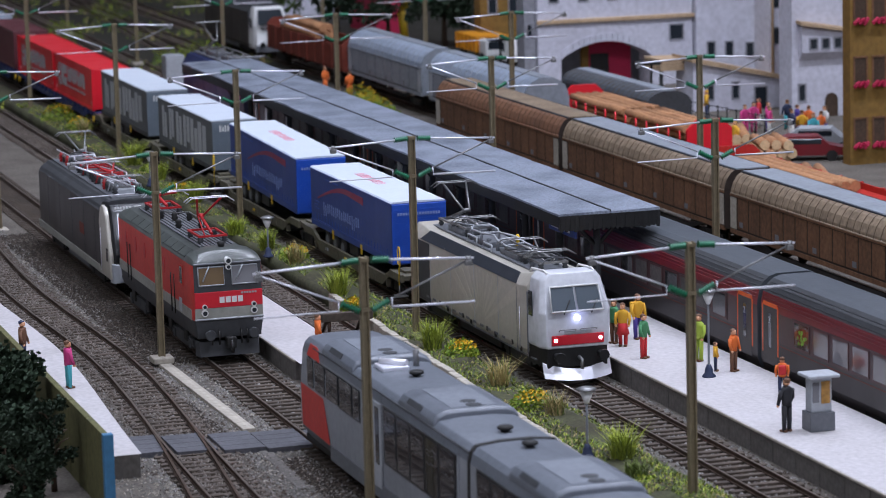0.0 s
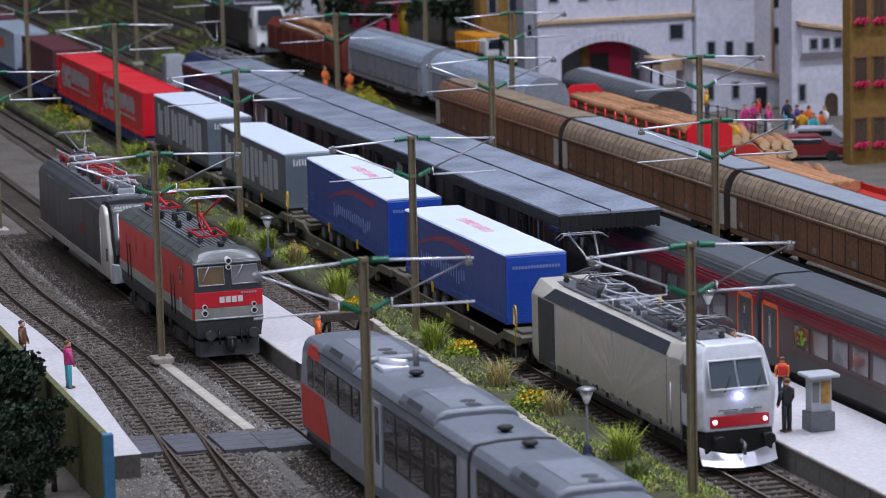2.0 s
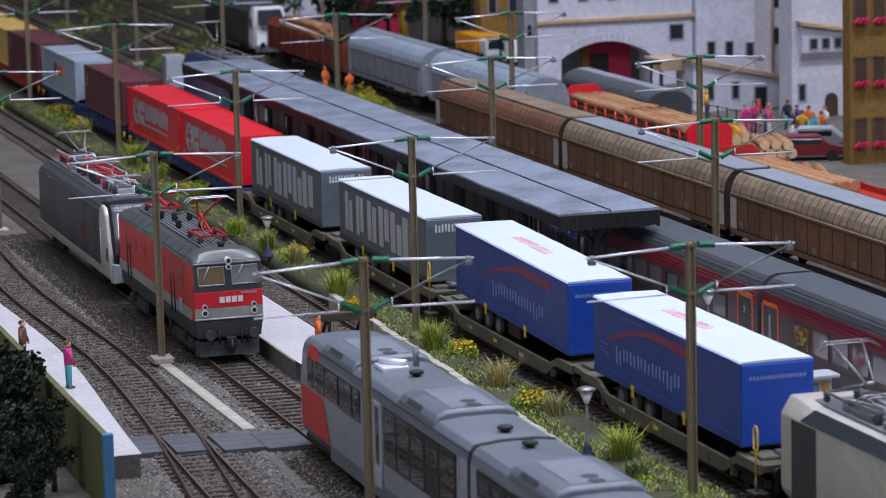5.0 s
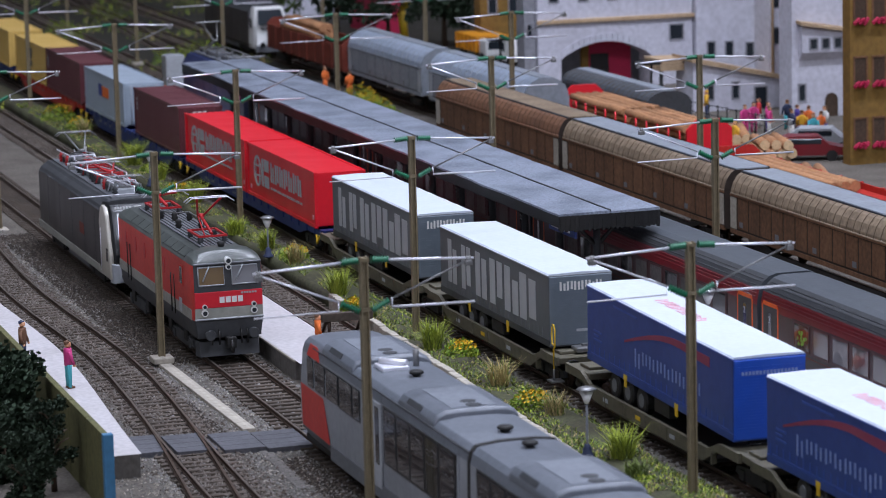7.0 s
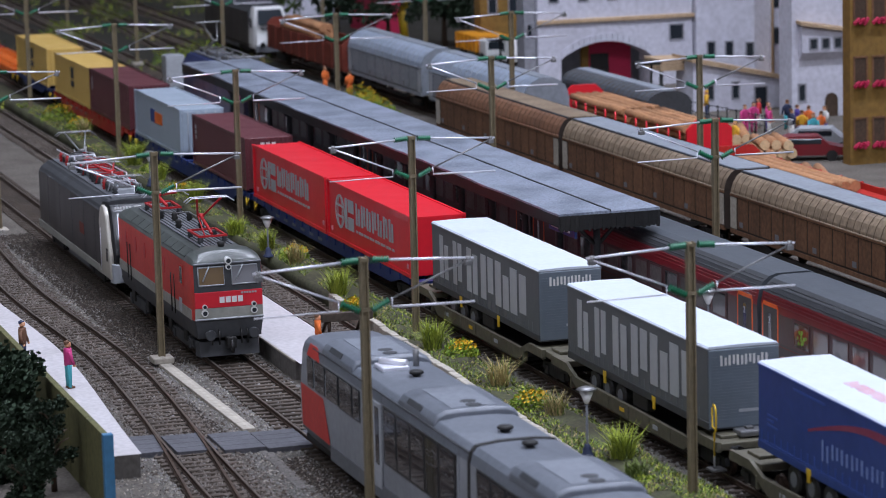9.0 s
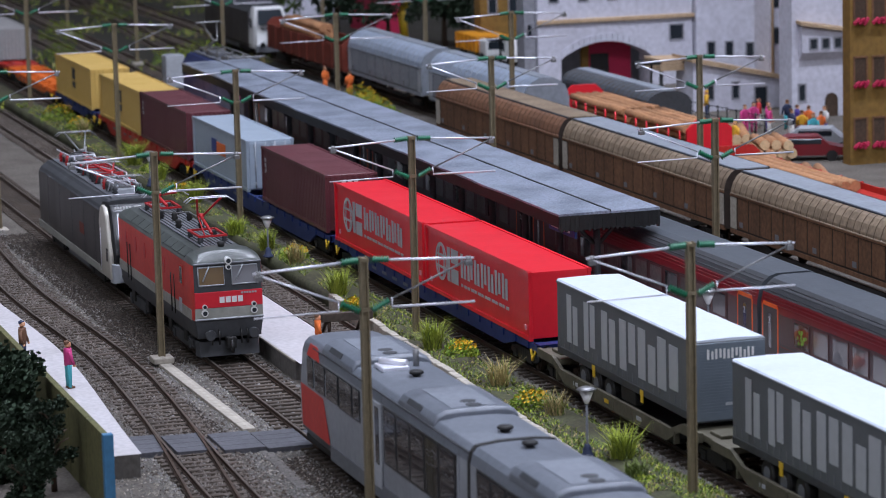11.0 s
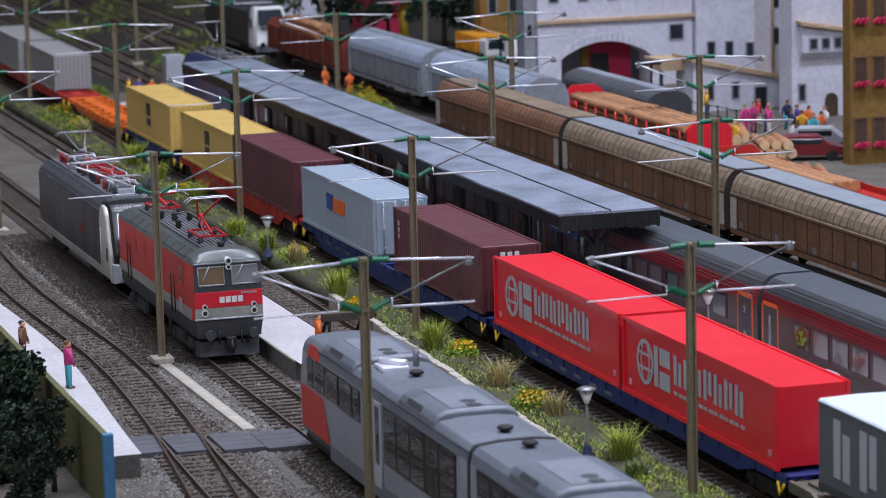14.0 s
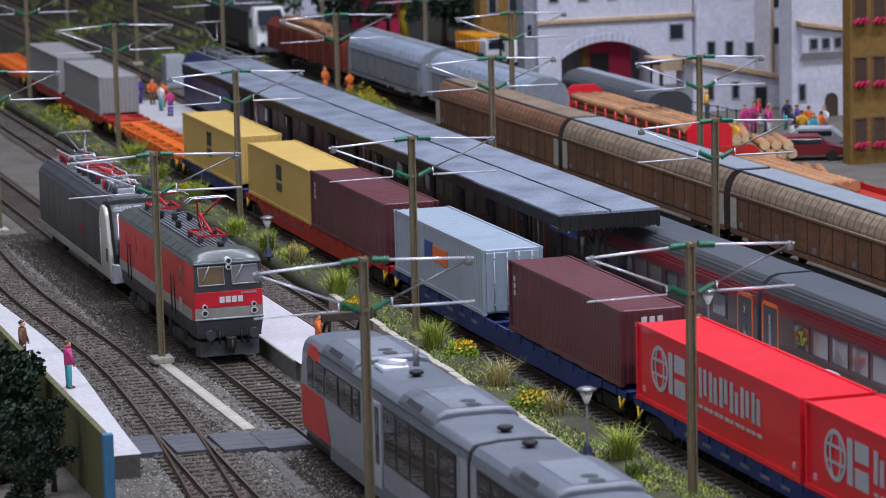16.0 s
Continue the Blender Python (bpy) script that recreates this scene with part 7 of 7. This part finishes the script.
kk = thing("ticket_kiosk", P(-94.3, 3.62, .62), "small grey ticket machine shelter with a yellow poster", "kiosk")
b = B()
box(b, -.36, .38, -.46, .46, 0, .66, 0, .03)
part("plinth", b, "mid_grey", kk)
b = B()
box(b, -.22, .27, -.38, .38, .66, 1.86, 0, .03)
part("cabinet", b, "light_grey", kk)
b = B()
box(b, .27, .295, -.02, .3, .95, 1.72, 0, .01)
part("poster", b, "kiosk_poster", kk, "brownish orange poster")
b = B()
box(b, .27, .292, -.34, -.1, 1.0, 1.7, 0, .01)
part("panel", b, "glass_grey", kk)
b = B()
box(b, -.45, .55, -.58, .58, 1.86, 1.98, 0, .04)
part("roof_slab", b, "light_grey", kk)


def figure(x, y, z, rz, coat, legs, label, h=1.75, skirt=False, hat=None, bag=None):
    """A painted model figurine as one plain shape."""
    k = h / 1.75
    b = B()
    for s in (-.1, .1):
        tube(b, [(.04 * s, s, .04), (.0, s * 1.1, .45), (0, s * .9, .88)], [.07, .08, .1], 7, 1)
        box(b, -.08, .17, s - .06, s + .06, 0, .08, 3, .02)
    if skirt:
        lathe(b, 0, 0, [(.26, .5), (.2, .75), (.17, .95)], 10, 1)
    loft(b, [[(.13 * c, w * q, zz) for c, q in [(math.cos(math.tau * i / 10), math.sin(math.tau * i / 10)) for i in range(10)]] for w, zz in ((.17, .85), (.19, 1.05), (.23, 1.32), (.2, 1.43), (.08, 1.5))], 0, True, True)
    for s in (-1, 1):
        tube(b, [(0, .23 * s, 1.38), (.03, .28 * s, 1.12), (.12, .25 * s, .9)], [.07, .06, .05], 6, 0)
        blob(b, .13, .25 * s, .86, .055, 2)
    blob(b, .01, 0, 1.62, .125, 2, 1.15, 1, .04)
    blob(b, -.02, 0, 1.68, .125, 3, .9, 2, .05)
    if bag:
        box(b, -.34, -.13, -.16, .16, 1.0, 1.42, 4, .05)
    bmesh.ops.transform(b, matrix=Matrix.Diagonal((k * 1.08, k * 1.04, k, 1)), verts=b.verts)
    return solid("figurine", b, [coat, legs, "skin", hat or "cloth_brown", bag or "cloth_brown"], label, "figurine", "model figurines", "", P(x, y, z, 0, 0, rz))


PT = .62
figure(-94.4, 2.5, PT, 200, "cloth_black", "cloth_black", "painted figurine in a black suit on the platform", 1.85)
figure(-99.9, 4.75, PT, 160, "cloth_orange", "cloth_navy", "painted figurine with orange jacket and backpack", 1.4, bag="cloth_red")
figure(-104.6, 4.85, PT, 30, "cloth_orange", "cloth_brown", "painted figurine with orange top and brown trousers", 1.6)
figure(-104.9, 4.25, PT, 60, "cloth_yellow", "cloth_navy", "small painted child figurine in yellow", 1.1)
figure(-106.9, 4.4, PT, -60, "cloth_lime", "cloth_lime", "painted figurine in a lime green suit", 1.8)
figure(-108.3, 2.7, PT, 40, "cloth_green", "cloth_red", "painted figurine with green top and red trousers", 1.7)
figure(-110.9, 2.85, PT, -30, "cloth_yellow", "cloth_red", "painted figurine with yellow top and red skirt", 1.7, True)
figure(-111.6, 2.75, PT, -60, "cloth_green", "cloth_brown", "painted figurine in a teal coat holding a bag", 1.7)
figure(-112.0, 3.9, PT, 10, "cloth_yellow", "cloth_violet", "painted figurine with yellow backpack and violet trousers", 1.8, bag="cloth_yellow")
figure(-112.3, -18.75, .55, 100, "cloth_pink", "cloth_cyan", "painted figurine with pink jacket and cyan trousers", 1.8)
figure(-117.2, -19.6, .55, 60, "cloth_brown", "cloth_navy", "painted figurine in brown with a dark cap", 1.8, hat="cloth_navy")
figure(-114.6, -8.45, .55, 80, "cloth_orange", "cloth_white", "painted figurine with orange top by the railcar", 1.6)
figure(-210.6, 18.3, .0, 30, "cloth_orange", "cloth_orange", "track worker figurine in orange overalls", 1.75)
figure(-206.3, 18.9, .0, 200, "cloth_orange", "cloth_orange", "track worker figurine in orange standing by wagons", 1.8)
for i, (x, y, c1, c2) in enumerate([(-203.5, 4.3, "cloth_orange", "cloth_brown"), (-204.3, 3.6, "cloth_violet", "cloth_violet"), (-205, 3.0, "cloth_yellow", "cloth_green"), (-199.5, 4.0, "cloth_white", "cloth_cyan"), (-201.6, 4.6, "cloth_orange", "cloth_orange"), (-196.2, 3.9, "cloth_pink", "cloth_violet")]):
    figure(x, y, PT, 40 * i, c1, c2, "small painted figurine waiting on the platform")
for i, (x, y, c1, c2) in enumerate([(-175.6, 35.6, "cloth_pink", "cloth_pink"), (-174.2, 36.6, "cloth_pink", "cloth_white"), (-172.2, 37.2, "cloth_navy", "cloth_white"), (-171.3, 37.5, "cloth_yellow", "cloth_violet"), (-170.3, 38.3, "cloth_orange", "cloth_orange"), (-184.3, 36.6, "cloth_yellow", "cloth_navy"), (-168.5, 31.9, "cloth_yellow", "cloth_yellow"), (-176.6, 36.6, "cloth_pink", "cloth_pink"), (-176.2, 37.4, "cloth_pink", "cloth_violet"), (-174.0, 38.4, "cloth_violet", "cloth_navy"), (-173.2, 38.8, "cloth_orange", "cloth_red"), (-176.9, 39.0, "cloth_navy", "cloth_cyan"), (-178.3, 37.7, "cloth_red", "cloth_white"), (-172.6, 39.6, "cloth_white", "cloth_violet"), (-169.4, 37.4, "cloth_cyan", "cloth_navy")]):
    figure(x, y, -.3, 50 * i, c1, c2, "small painted figurine standing before white houses", 1.9, hat="cloth_yellow" if i in (5, 6) else None)

# switch cabinet and near wall
cb = thing("switch_cabinet", P(-222, 9.9, -.3), "tall grey switch cabinet beside the far tracks", "cabinet")
b = B()
box(b, -.7, .7, -.7, .7, 0, 2.4, 0, .05)
part("body", b, "light_grey", cb)
b = B()
box(b, .7, .74, -.55, .55, .2, 2.2, 0, .02)
part("door", b, "light_grey", cb)
wl = thing("garden_wall", P(0, 0, 0), "olive green board wall with blue end post", "wall")
for i in range(12):
    b = B()
    x = -95.75 - i * 3
    box(b, x - 2.97, x, -20.72, -20.5, -.4, 2.34, 0, .02)
    part("board", b, "olive_board", wl)
b = B()
box(b, -95.75, -95.45, -20.78, -20.44, -.4, 2.42, 0, .03)
part("end_post", b, "teal", wl, "blue painted end post")


# ---- buildings behind the yard ----
def win(parent, x, y, z, w, h, depth=.12, frame="plaster_grey", glass="glass"):
    """A window in a wall that faces +x."""
    b = B()
    for q in ((y - w / 2 - .1, y - w / 2, z - .1, z + h + .1), (y + w / 2, y + w / 2 + .1, z - .1, z + h + .1), (y - w / 2, y + w / 2, z - .1, z), (y - w / 2, y + w / 2, z + h, z + h + .1)):
        box(b, x - .1, x + .06, q[0], q[1], q[2], q[3])
    f = part("window", b, frame, parent)
    b = B()
    box(b, x - .03, x + .012, y - w / 2, y + w / 2, z, z + h)
    part("pane", b, glass, f)


def house(name, x0, x1, y0, y1, h, mats, label, windows=(), roof="sandstone", slope=0.0, category="house", glass="glass", frame="plaster_grey"):
    t = thing(name, P(0, 0, -.35), label, category, "houses behind the yard")
    b = B()
    loft(b, [[(x0, y0, 0), (x1, y0, 0), (x1, y0, h), (x0, y0, h)], [(x0, y1, 0), (x1, y1, 0), (x1, y1, h - slope), (x0, y1, h - slope)]])
    part("wall", b, mats, t)
    b = B()
    loft(b, [[(x0 - .2, y0 - .2, h), (x1 + .3, y0 - .2, h), (x1 + .3, y0 - .2, h + .3), (x0 - .2, y0 - .2, h + .3)], [(x0 - .2, y1 + .2, h - slope), (x1 + .3, y1 + .2, h - slope), (x1 + .3, y1 + .2, h - slope + .3), (x0 - .2, y1 + .2, h - slope + .3)]])
    part("roof", b, roof, t)
    for y, z, w, hh in windows:
        win(t, x1, y, z, w, hh, glass=glass, frame=frame)
    return t


# hall with a gateway
hl = thing("gate_house", P(0, 0, 0), "white plastered hall with a wide arched gateway", "house", "houses behind the yard")
b = B()
ya, yb = 34.1, 40.9
arch = [(ya + (yb - ya) * i / 16, 1.9 + 1.15 * math.sin(math.pi * i / 16) ** .8) for i in range(17)]
prism(b, [(32.4, -.35), (ya, -.35)] + arch + [(yb, -.35), (44.1, -.35), (44.1, 13), (32.4, 13)], -207.4, -205)
part("wall", b, "plaster", hl, "uneven white plaster wall")
for (a0, z0), (a1, z1) in zip(arch, arch[1:]):
    b = B()
    s0, s1 = .45, .45
    loft(b, [[(-205, a0 + .03, z0), (-204.93, a0 + .03, z0), (-204.93, a0 + .03, z0 + .55), (-205, a0 + .03, z0 + .55)], [(-205, a1 - .03, z1), (-204.93, a1 - .03, z1), (-204.93, a1 - .03, z1 + .55), (-205, a1 - .03, z1 + .55)]])
    part("arch_stone", b, "plaster", hl)
b = B()
box(b, -205.05, -204.75, 32.3, 44.2, 4.45, 4.75, 0, .05)
part("cornice", b, "sandstone", hl, "ochre stone cornice")
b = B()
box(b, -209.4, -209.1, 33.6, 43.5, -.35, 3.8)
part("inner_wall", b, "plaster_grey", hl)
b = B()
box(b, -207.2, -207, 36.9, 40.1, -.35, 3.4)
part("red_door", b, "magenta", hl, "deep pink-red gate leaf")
# flat black sheet on the leaf; the dark of an opening is painted
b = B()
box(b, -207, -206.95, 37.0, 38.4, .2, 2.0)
part("black_door_sheet", b, "black_paint", hl)
b = B()
box(b, -207.2, -206.9, 36.3, 36.85, -.35, 3.2)
part("gate_post", b, "plaster_ochre", hl)
win(hl, -205, 42.85, 2.95, .95, 1.0)
for i in range(5):
    win(hl, -205, 33.6 + i * 2.2, 6.0, .6, 1.0)

house("town_house", -222, -204.5, 44.2, 60, 14, "plaster", "tall white plastered house with small windows", [(45.3, 2.0, .5, .95), (46.7, 1.95, .5, .95), (48.3, 1.8, .5, .95), (45.0, 6.2, .6, 1.2), (47.5, 6.0, .6, 1.2), (49.5, 2.2, .5, 1.0), (49.8, 5.2, .6, 1.2), (51.5, 2.0, .5, 1.1)])
house("annex", -191, -188, 37.2, 43.4, 3.43, "plaster", "low white annex with a sloping ochre eave", [(38.4, .9, .4, .9), (40.2, .9, .4, 1.0), (42.0, .0, .8, 1.5)], "sandstone", 1.5)
th = house("tower_house", -192, -189.5, 43.3, 50, 15, "plaster", "tall white plastered tower house", [(43.8, 4.2, .4, 1.0), (43.8, 6.6, .45, 1.3), (44.6, 1.4, .45, 1.1), (44.8, 4.0, .4, 1.1)])
b = B()
tube(b, [(-189.4, 43.5, 15), (-189.4, 43.5, .2)], .1, 8)
part("drain_pipe", b, "sandstone", th, "ochre drain pipe")
dh = house("corner_house", -184, -182, 41.6, 56, 14, "plaster", "pale plastered corner house with a round-headed door", [(42.3, 1.2, .4, 1.0)])
b = B()
loft(b, [[(-182, 42.1, 3.75), (-181.5, 42.1, 4.3), (-181.5, 42.1, 6.0), (-182, 42.1, 6.0)], [(-182, 47, 3.75), (-181.5, 47, 4.3), (-181.5, 47, 5.2), (-182, 47, 5.2)]])
part("jutting_storey", b, "plaster", dh, "jutting white upper storey")
for k in range(4):
    win(dh, -181.5, 42.9 + .85 * k, 4.55, .45, .6)
b = B()
loft(b, [[(-182, 41.9, 6.2), (-181.2, 41.9, 6.1), (-181.2, 41.9, 6.3), (-182, 41.9, 6.4)], [(-182, 47, 5.35), (-181.2, 47, 5.25), (-181.2, 47, 5.45), (-182, 47, 5.55)]])
part("eave", b, "sandstone", dh, "sloping ochre eave")
b = B()
rg = [(43.9, -.3), (44.8, -.3), (44.8, 1.2), (44.65, 1.5), (44.35, 1.6), (44.05, 1.5), (43.9, 1.2)]
loft(b, [[(-182, y, z) for y, z in rg], [(-181.93, y, z) for y, z in rg]])
part("door", b, "bark", dh, "dark round-headed wooden door")
yh = house("yellow_house", -161, -160, 35.45, 50, 14, "plaster_ochre", "ochre yellow house with flower boxes", [(y, z, .7, 1.5) for z in (1.2, 4.7, 8.3) for y in (36.08, 37.25)], glass="bark", frame="wood_brown")
for z in (.85, 4.35, 7.95):
    for y in (36.08, 37.25):
        b = B()
        for k in range(9):
            blob(b, -159.8 + .05 * (k % 2), y - .4 + k * .1, z + .25 + .1 * (k % 3), .14, 0, 1, k, .3)
        part("flower_box", b, "magenta", yh, "pink-red flowers")
house("ochre_house", -231, -229.5, 36.2, 40.0, 12, "plaster_ochre", "ochre house behind parked lorries", [(37.2, 3.6, .6, 1.2), (38.9, 3.6, .6, 1.2)])
house("pink_house", -262, -254, 34.8, 37.0, 12, "magenta", "narrow deep pink house between dark trees", [(35.8, 5.0, .6, 1.2)])
house("grey_house", -207, -205.4, 31.5, 32.35, 9, "plaster_grey", "narrow grey house beside the gate house", [(31.9, 4, .3, .8)])
house("white_tank_house", -292, -276, 31, 42, 8, "plaster", "pale distant house behind trees", [(33, 3, .8, 1.2), (36, 3, .8, 1.2)])
house("far_shed", -330, -318, 20, 34, 7, "wood_brown", "brown distant shed behind trees", [(23, 2, 1, 1.2), (28, 2, 1, 1.2)])


# ---- vehicles, logs and clutter before the houses ----
def car(x, y, rz, mats, label, van=False):
    t = thing("car", P(x, y, -.3, 0, 0, rz), label, "car", "parked vehicles")
    hh = 1.9 if van else 1.45
    half = [(-2.1, .35), (2.1, .35), (2.15, .75), (1.2 if not van else 1.9, .95), (.6 if not van else 1.4, hh), (-1.3 if not van else -2.0, hh), (-2.0, .95), (-2.15, .75)]
    b = B()
    loft(b, [[(x_, -.85, z) for x_, z in half], [(x_, .85, z) for x_, z in half]])
    part("body", b, mats, t)
    b = B()
    box(b, -1.3, .7, -.87, .87, 1.0, hh - .12, 0, .04)
    part("window", b, "glass", t)
    for wx in (-1.3, 1.3):
        for s in (-.8, .8):
            b = B()
            tube(b, [(wx, s - .1, .33), (wx, s + .1, .33)], .33, 12)
            part("wheel", b, "black_paint", t)
    return t


car(-163.5, 34.4, 70, "coach_red", "red parked car before an ochre house")
car(-166.5, 36.6, 60, "light_grey", "pale parked car beside figurines")
car(-224.8, 36.8, 20, "white_paint", "white parked van near a yellow lorry", True)
ly = thing("lorry", P(-228.5, 36.0, -.3), "orange-yellow tipper lorry with white cab", "lorry", "parked vehicles")
b = B()
loft(b, [[(-2.6, -1.2, .9), (2.4, -1.2, .9), (2.6, -1.35, 2.1), (-2.8, -1.35, 2.1)], [(-2.6, 1.2, .9), (2.4, 1.2, .9), (2.6, 1.35, 2.1), (-2.8, 1.35, 2.1)]])
part("tipper_body", b, "lorry_yellow", ly)
for i in range(6):
    b = B()
    box(b, -2.5 + i * .95, -2.3 + i * .95, -1.42, -1.25, .9, 2.1)
    part("tipper_rib", b, "lorry_yellow", ly)
b = B()
box(b, 2.7, 4.4, -1.2, 1.2, .7, 2.0, 0, .15)
part("cab", b, "white_paint", ly)
b = B()
box(b, 4.39, 4.43, -1.0, 1.0, 1.25, 1.85)
part("windscreen", b, "glass", ly)
for wx in (-1.6, 3.4):
    for s in (-1.05, 1.05):
        b = B()
        tube(b, [(wx, s - .15, .5), (wx, s + .15, .5)], .5, 12)
        part("wheel", b, "black_paint", ly)
cg = thing("crane", P(-247.4, 35.4, -.3), "small yellow crane with angled jib", "crane")
b = B()
tube(b, [(0, 0, 0), (0, -.3, 2.6)], .35, 8)
part("tower", b, "yellow_paint", cg)
b = B()
tube(b, [(0, -.3, 2.6), (.2, .5, 3.4), (0, 1.5, 5.0), (0, 2.0, 4.2)], .28, 8)
part("jib", b, "yellow_paint", cg)
rnd = random.Random(21)
for k, (x, y, n, l) in enumerate([(-170.5, 33.0, 5, 6.0), (-162.5, 31.6, 9, 3.5), (-160.0, 30.2, 5, 5.0), (-152.0, 29.8, 5, 6.0)]):
    t = thing("log_stack", P(x, y, -.3, 0, 0, rnd.uniform(-25, 10)), "loose stack of cut logs with pale ends", "logs", "log stacks")
    for i in range(n):
        b = B()
        yy, zz = (i % 3 - 1) * .62 + .3 * (i // 3 % 2), .3 + .52 * (i // 3)
        tube(b, [(-l / 2 + rnd.uniform(-.4, .4), yy, zz), (l / 2 + rnd.uniform(-.4, .4), yy, zz)], .3, 9, 0)
        for f in b.faces:
            if len(f.verts) > 4:
                f.material_index = 1
        part("log", b, ["log", "log_end"], t)
fn = thing("fence", P(0, 0, -.3), "thin dark railing before white houses", "fence")
for i in range(9):
    b = B()
    tube(b, [(-183 + i * 1.2, 35.0 + i * .12, 0), (-183 + i * 1.2, 35.0 + i * .12, 1.5)], .05, 6)
    part("post", b, "black_paint", fn)
for z in (.8, 1.4):
    b = B()
    tube(b, [(-183, 35.0, z), (-173.4, 35.96, z)], .03, 5)
    part("rail", b, "black_paint", fn)
sr = thing("signal_lamp", P(-186.5, 33.6, -.3), "dark yard lamp with a flat hood", "lamp")
b = B()
tube(b, [(0, 0, 0), (0, .1, 3.6)], .09, 8)
part("post", b, "black_paint", sr)
b = B()
box(b, -.5, .5, -.9, .6, 3.55, 3.75, 0, .05)
part("hood", b, "black_paint", sr)
sl_ = thing("signal_lamp", P(-211, 31.6, -.3), "dark yard lamp beside a grey house", "lamp")
b = B()
tube(b, [(0, 0, 0), (0, 0, 3.2)], .09, 8)
part("post", b, "black_paint", sl_)
b = B()
box(b, -.5, .5, -.9, .9, 3.2, 3.4, 0, .05)
part("hood", b, "black_paint", sl_)
dk = thing("loading_dock", P(-191, 36.65, -.35), "small timber loading shelter beside a white annex", "shelter")
for i in range(4):
    b = B()
    box(b, -1.5, 1.5, -1.15, 1.15, 2.75 + .2 * i, 2.92 + .2 * i, 0, .02)
    part("board", b, "sandstone", dk)
for s in (-.95, .95):
    b = B()
    box(b, 1.0, 1.2, s - .1, s + .1, 0, 2.75)
    part("post", b, "dark_grey", dk)


def motions():
    """The freight train passes at a steady pace and its wheels turn."""
    for t, x, z, pitch in MOVERS:
        walk(t, [(s, P(x + SPEED * s, 0, z, 0, pitch, 0)) for s in (0.0, 4.0, 8.0, 12.0, 16.0)])
    rate = math.degrees(SPEED / .46)
    steps = [16.0 * i / 200 for i in range(201)]
    for w in ROLLERS:
        x, y, z = w.location
        walk(w, [(s, pose(x, y, z, 0, rate * s, 0)) for s in steps])


motions()
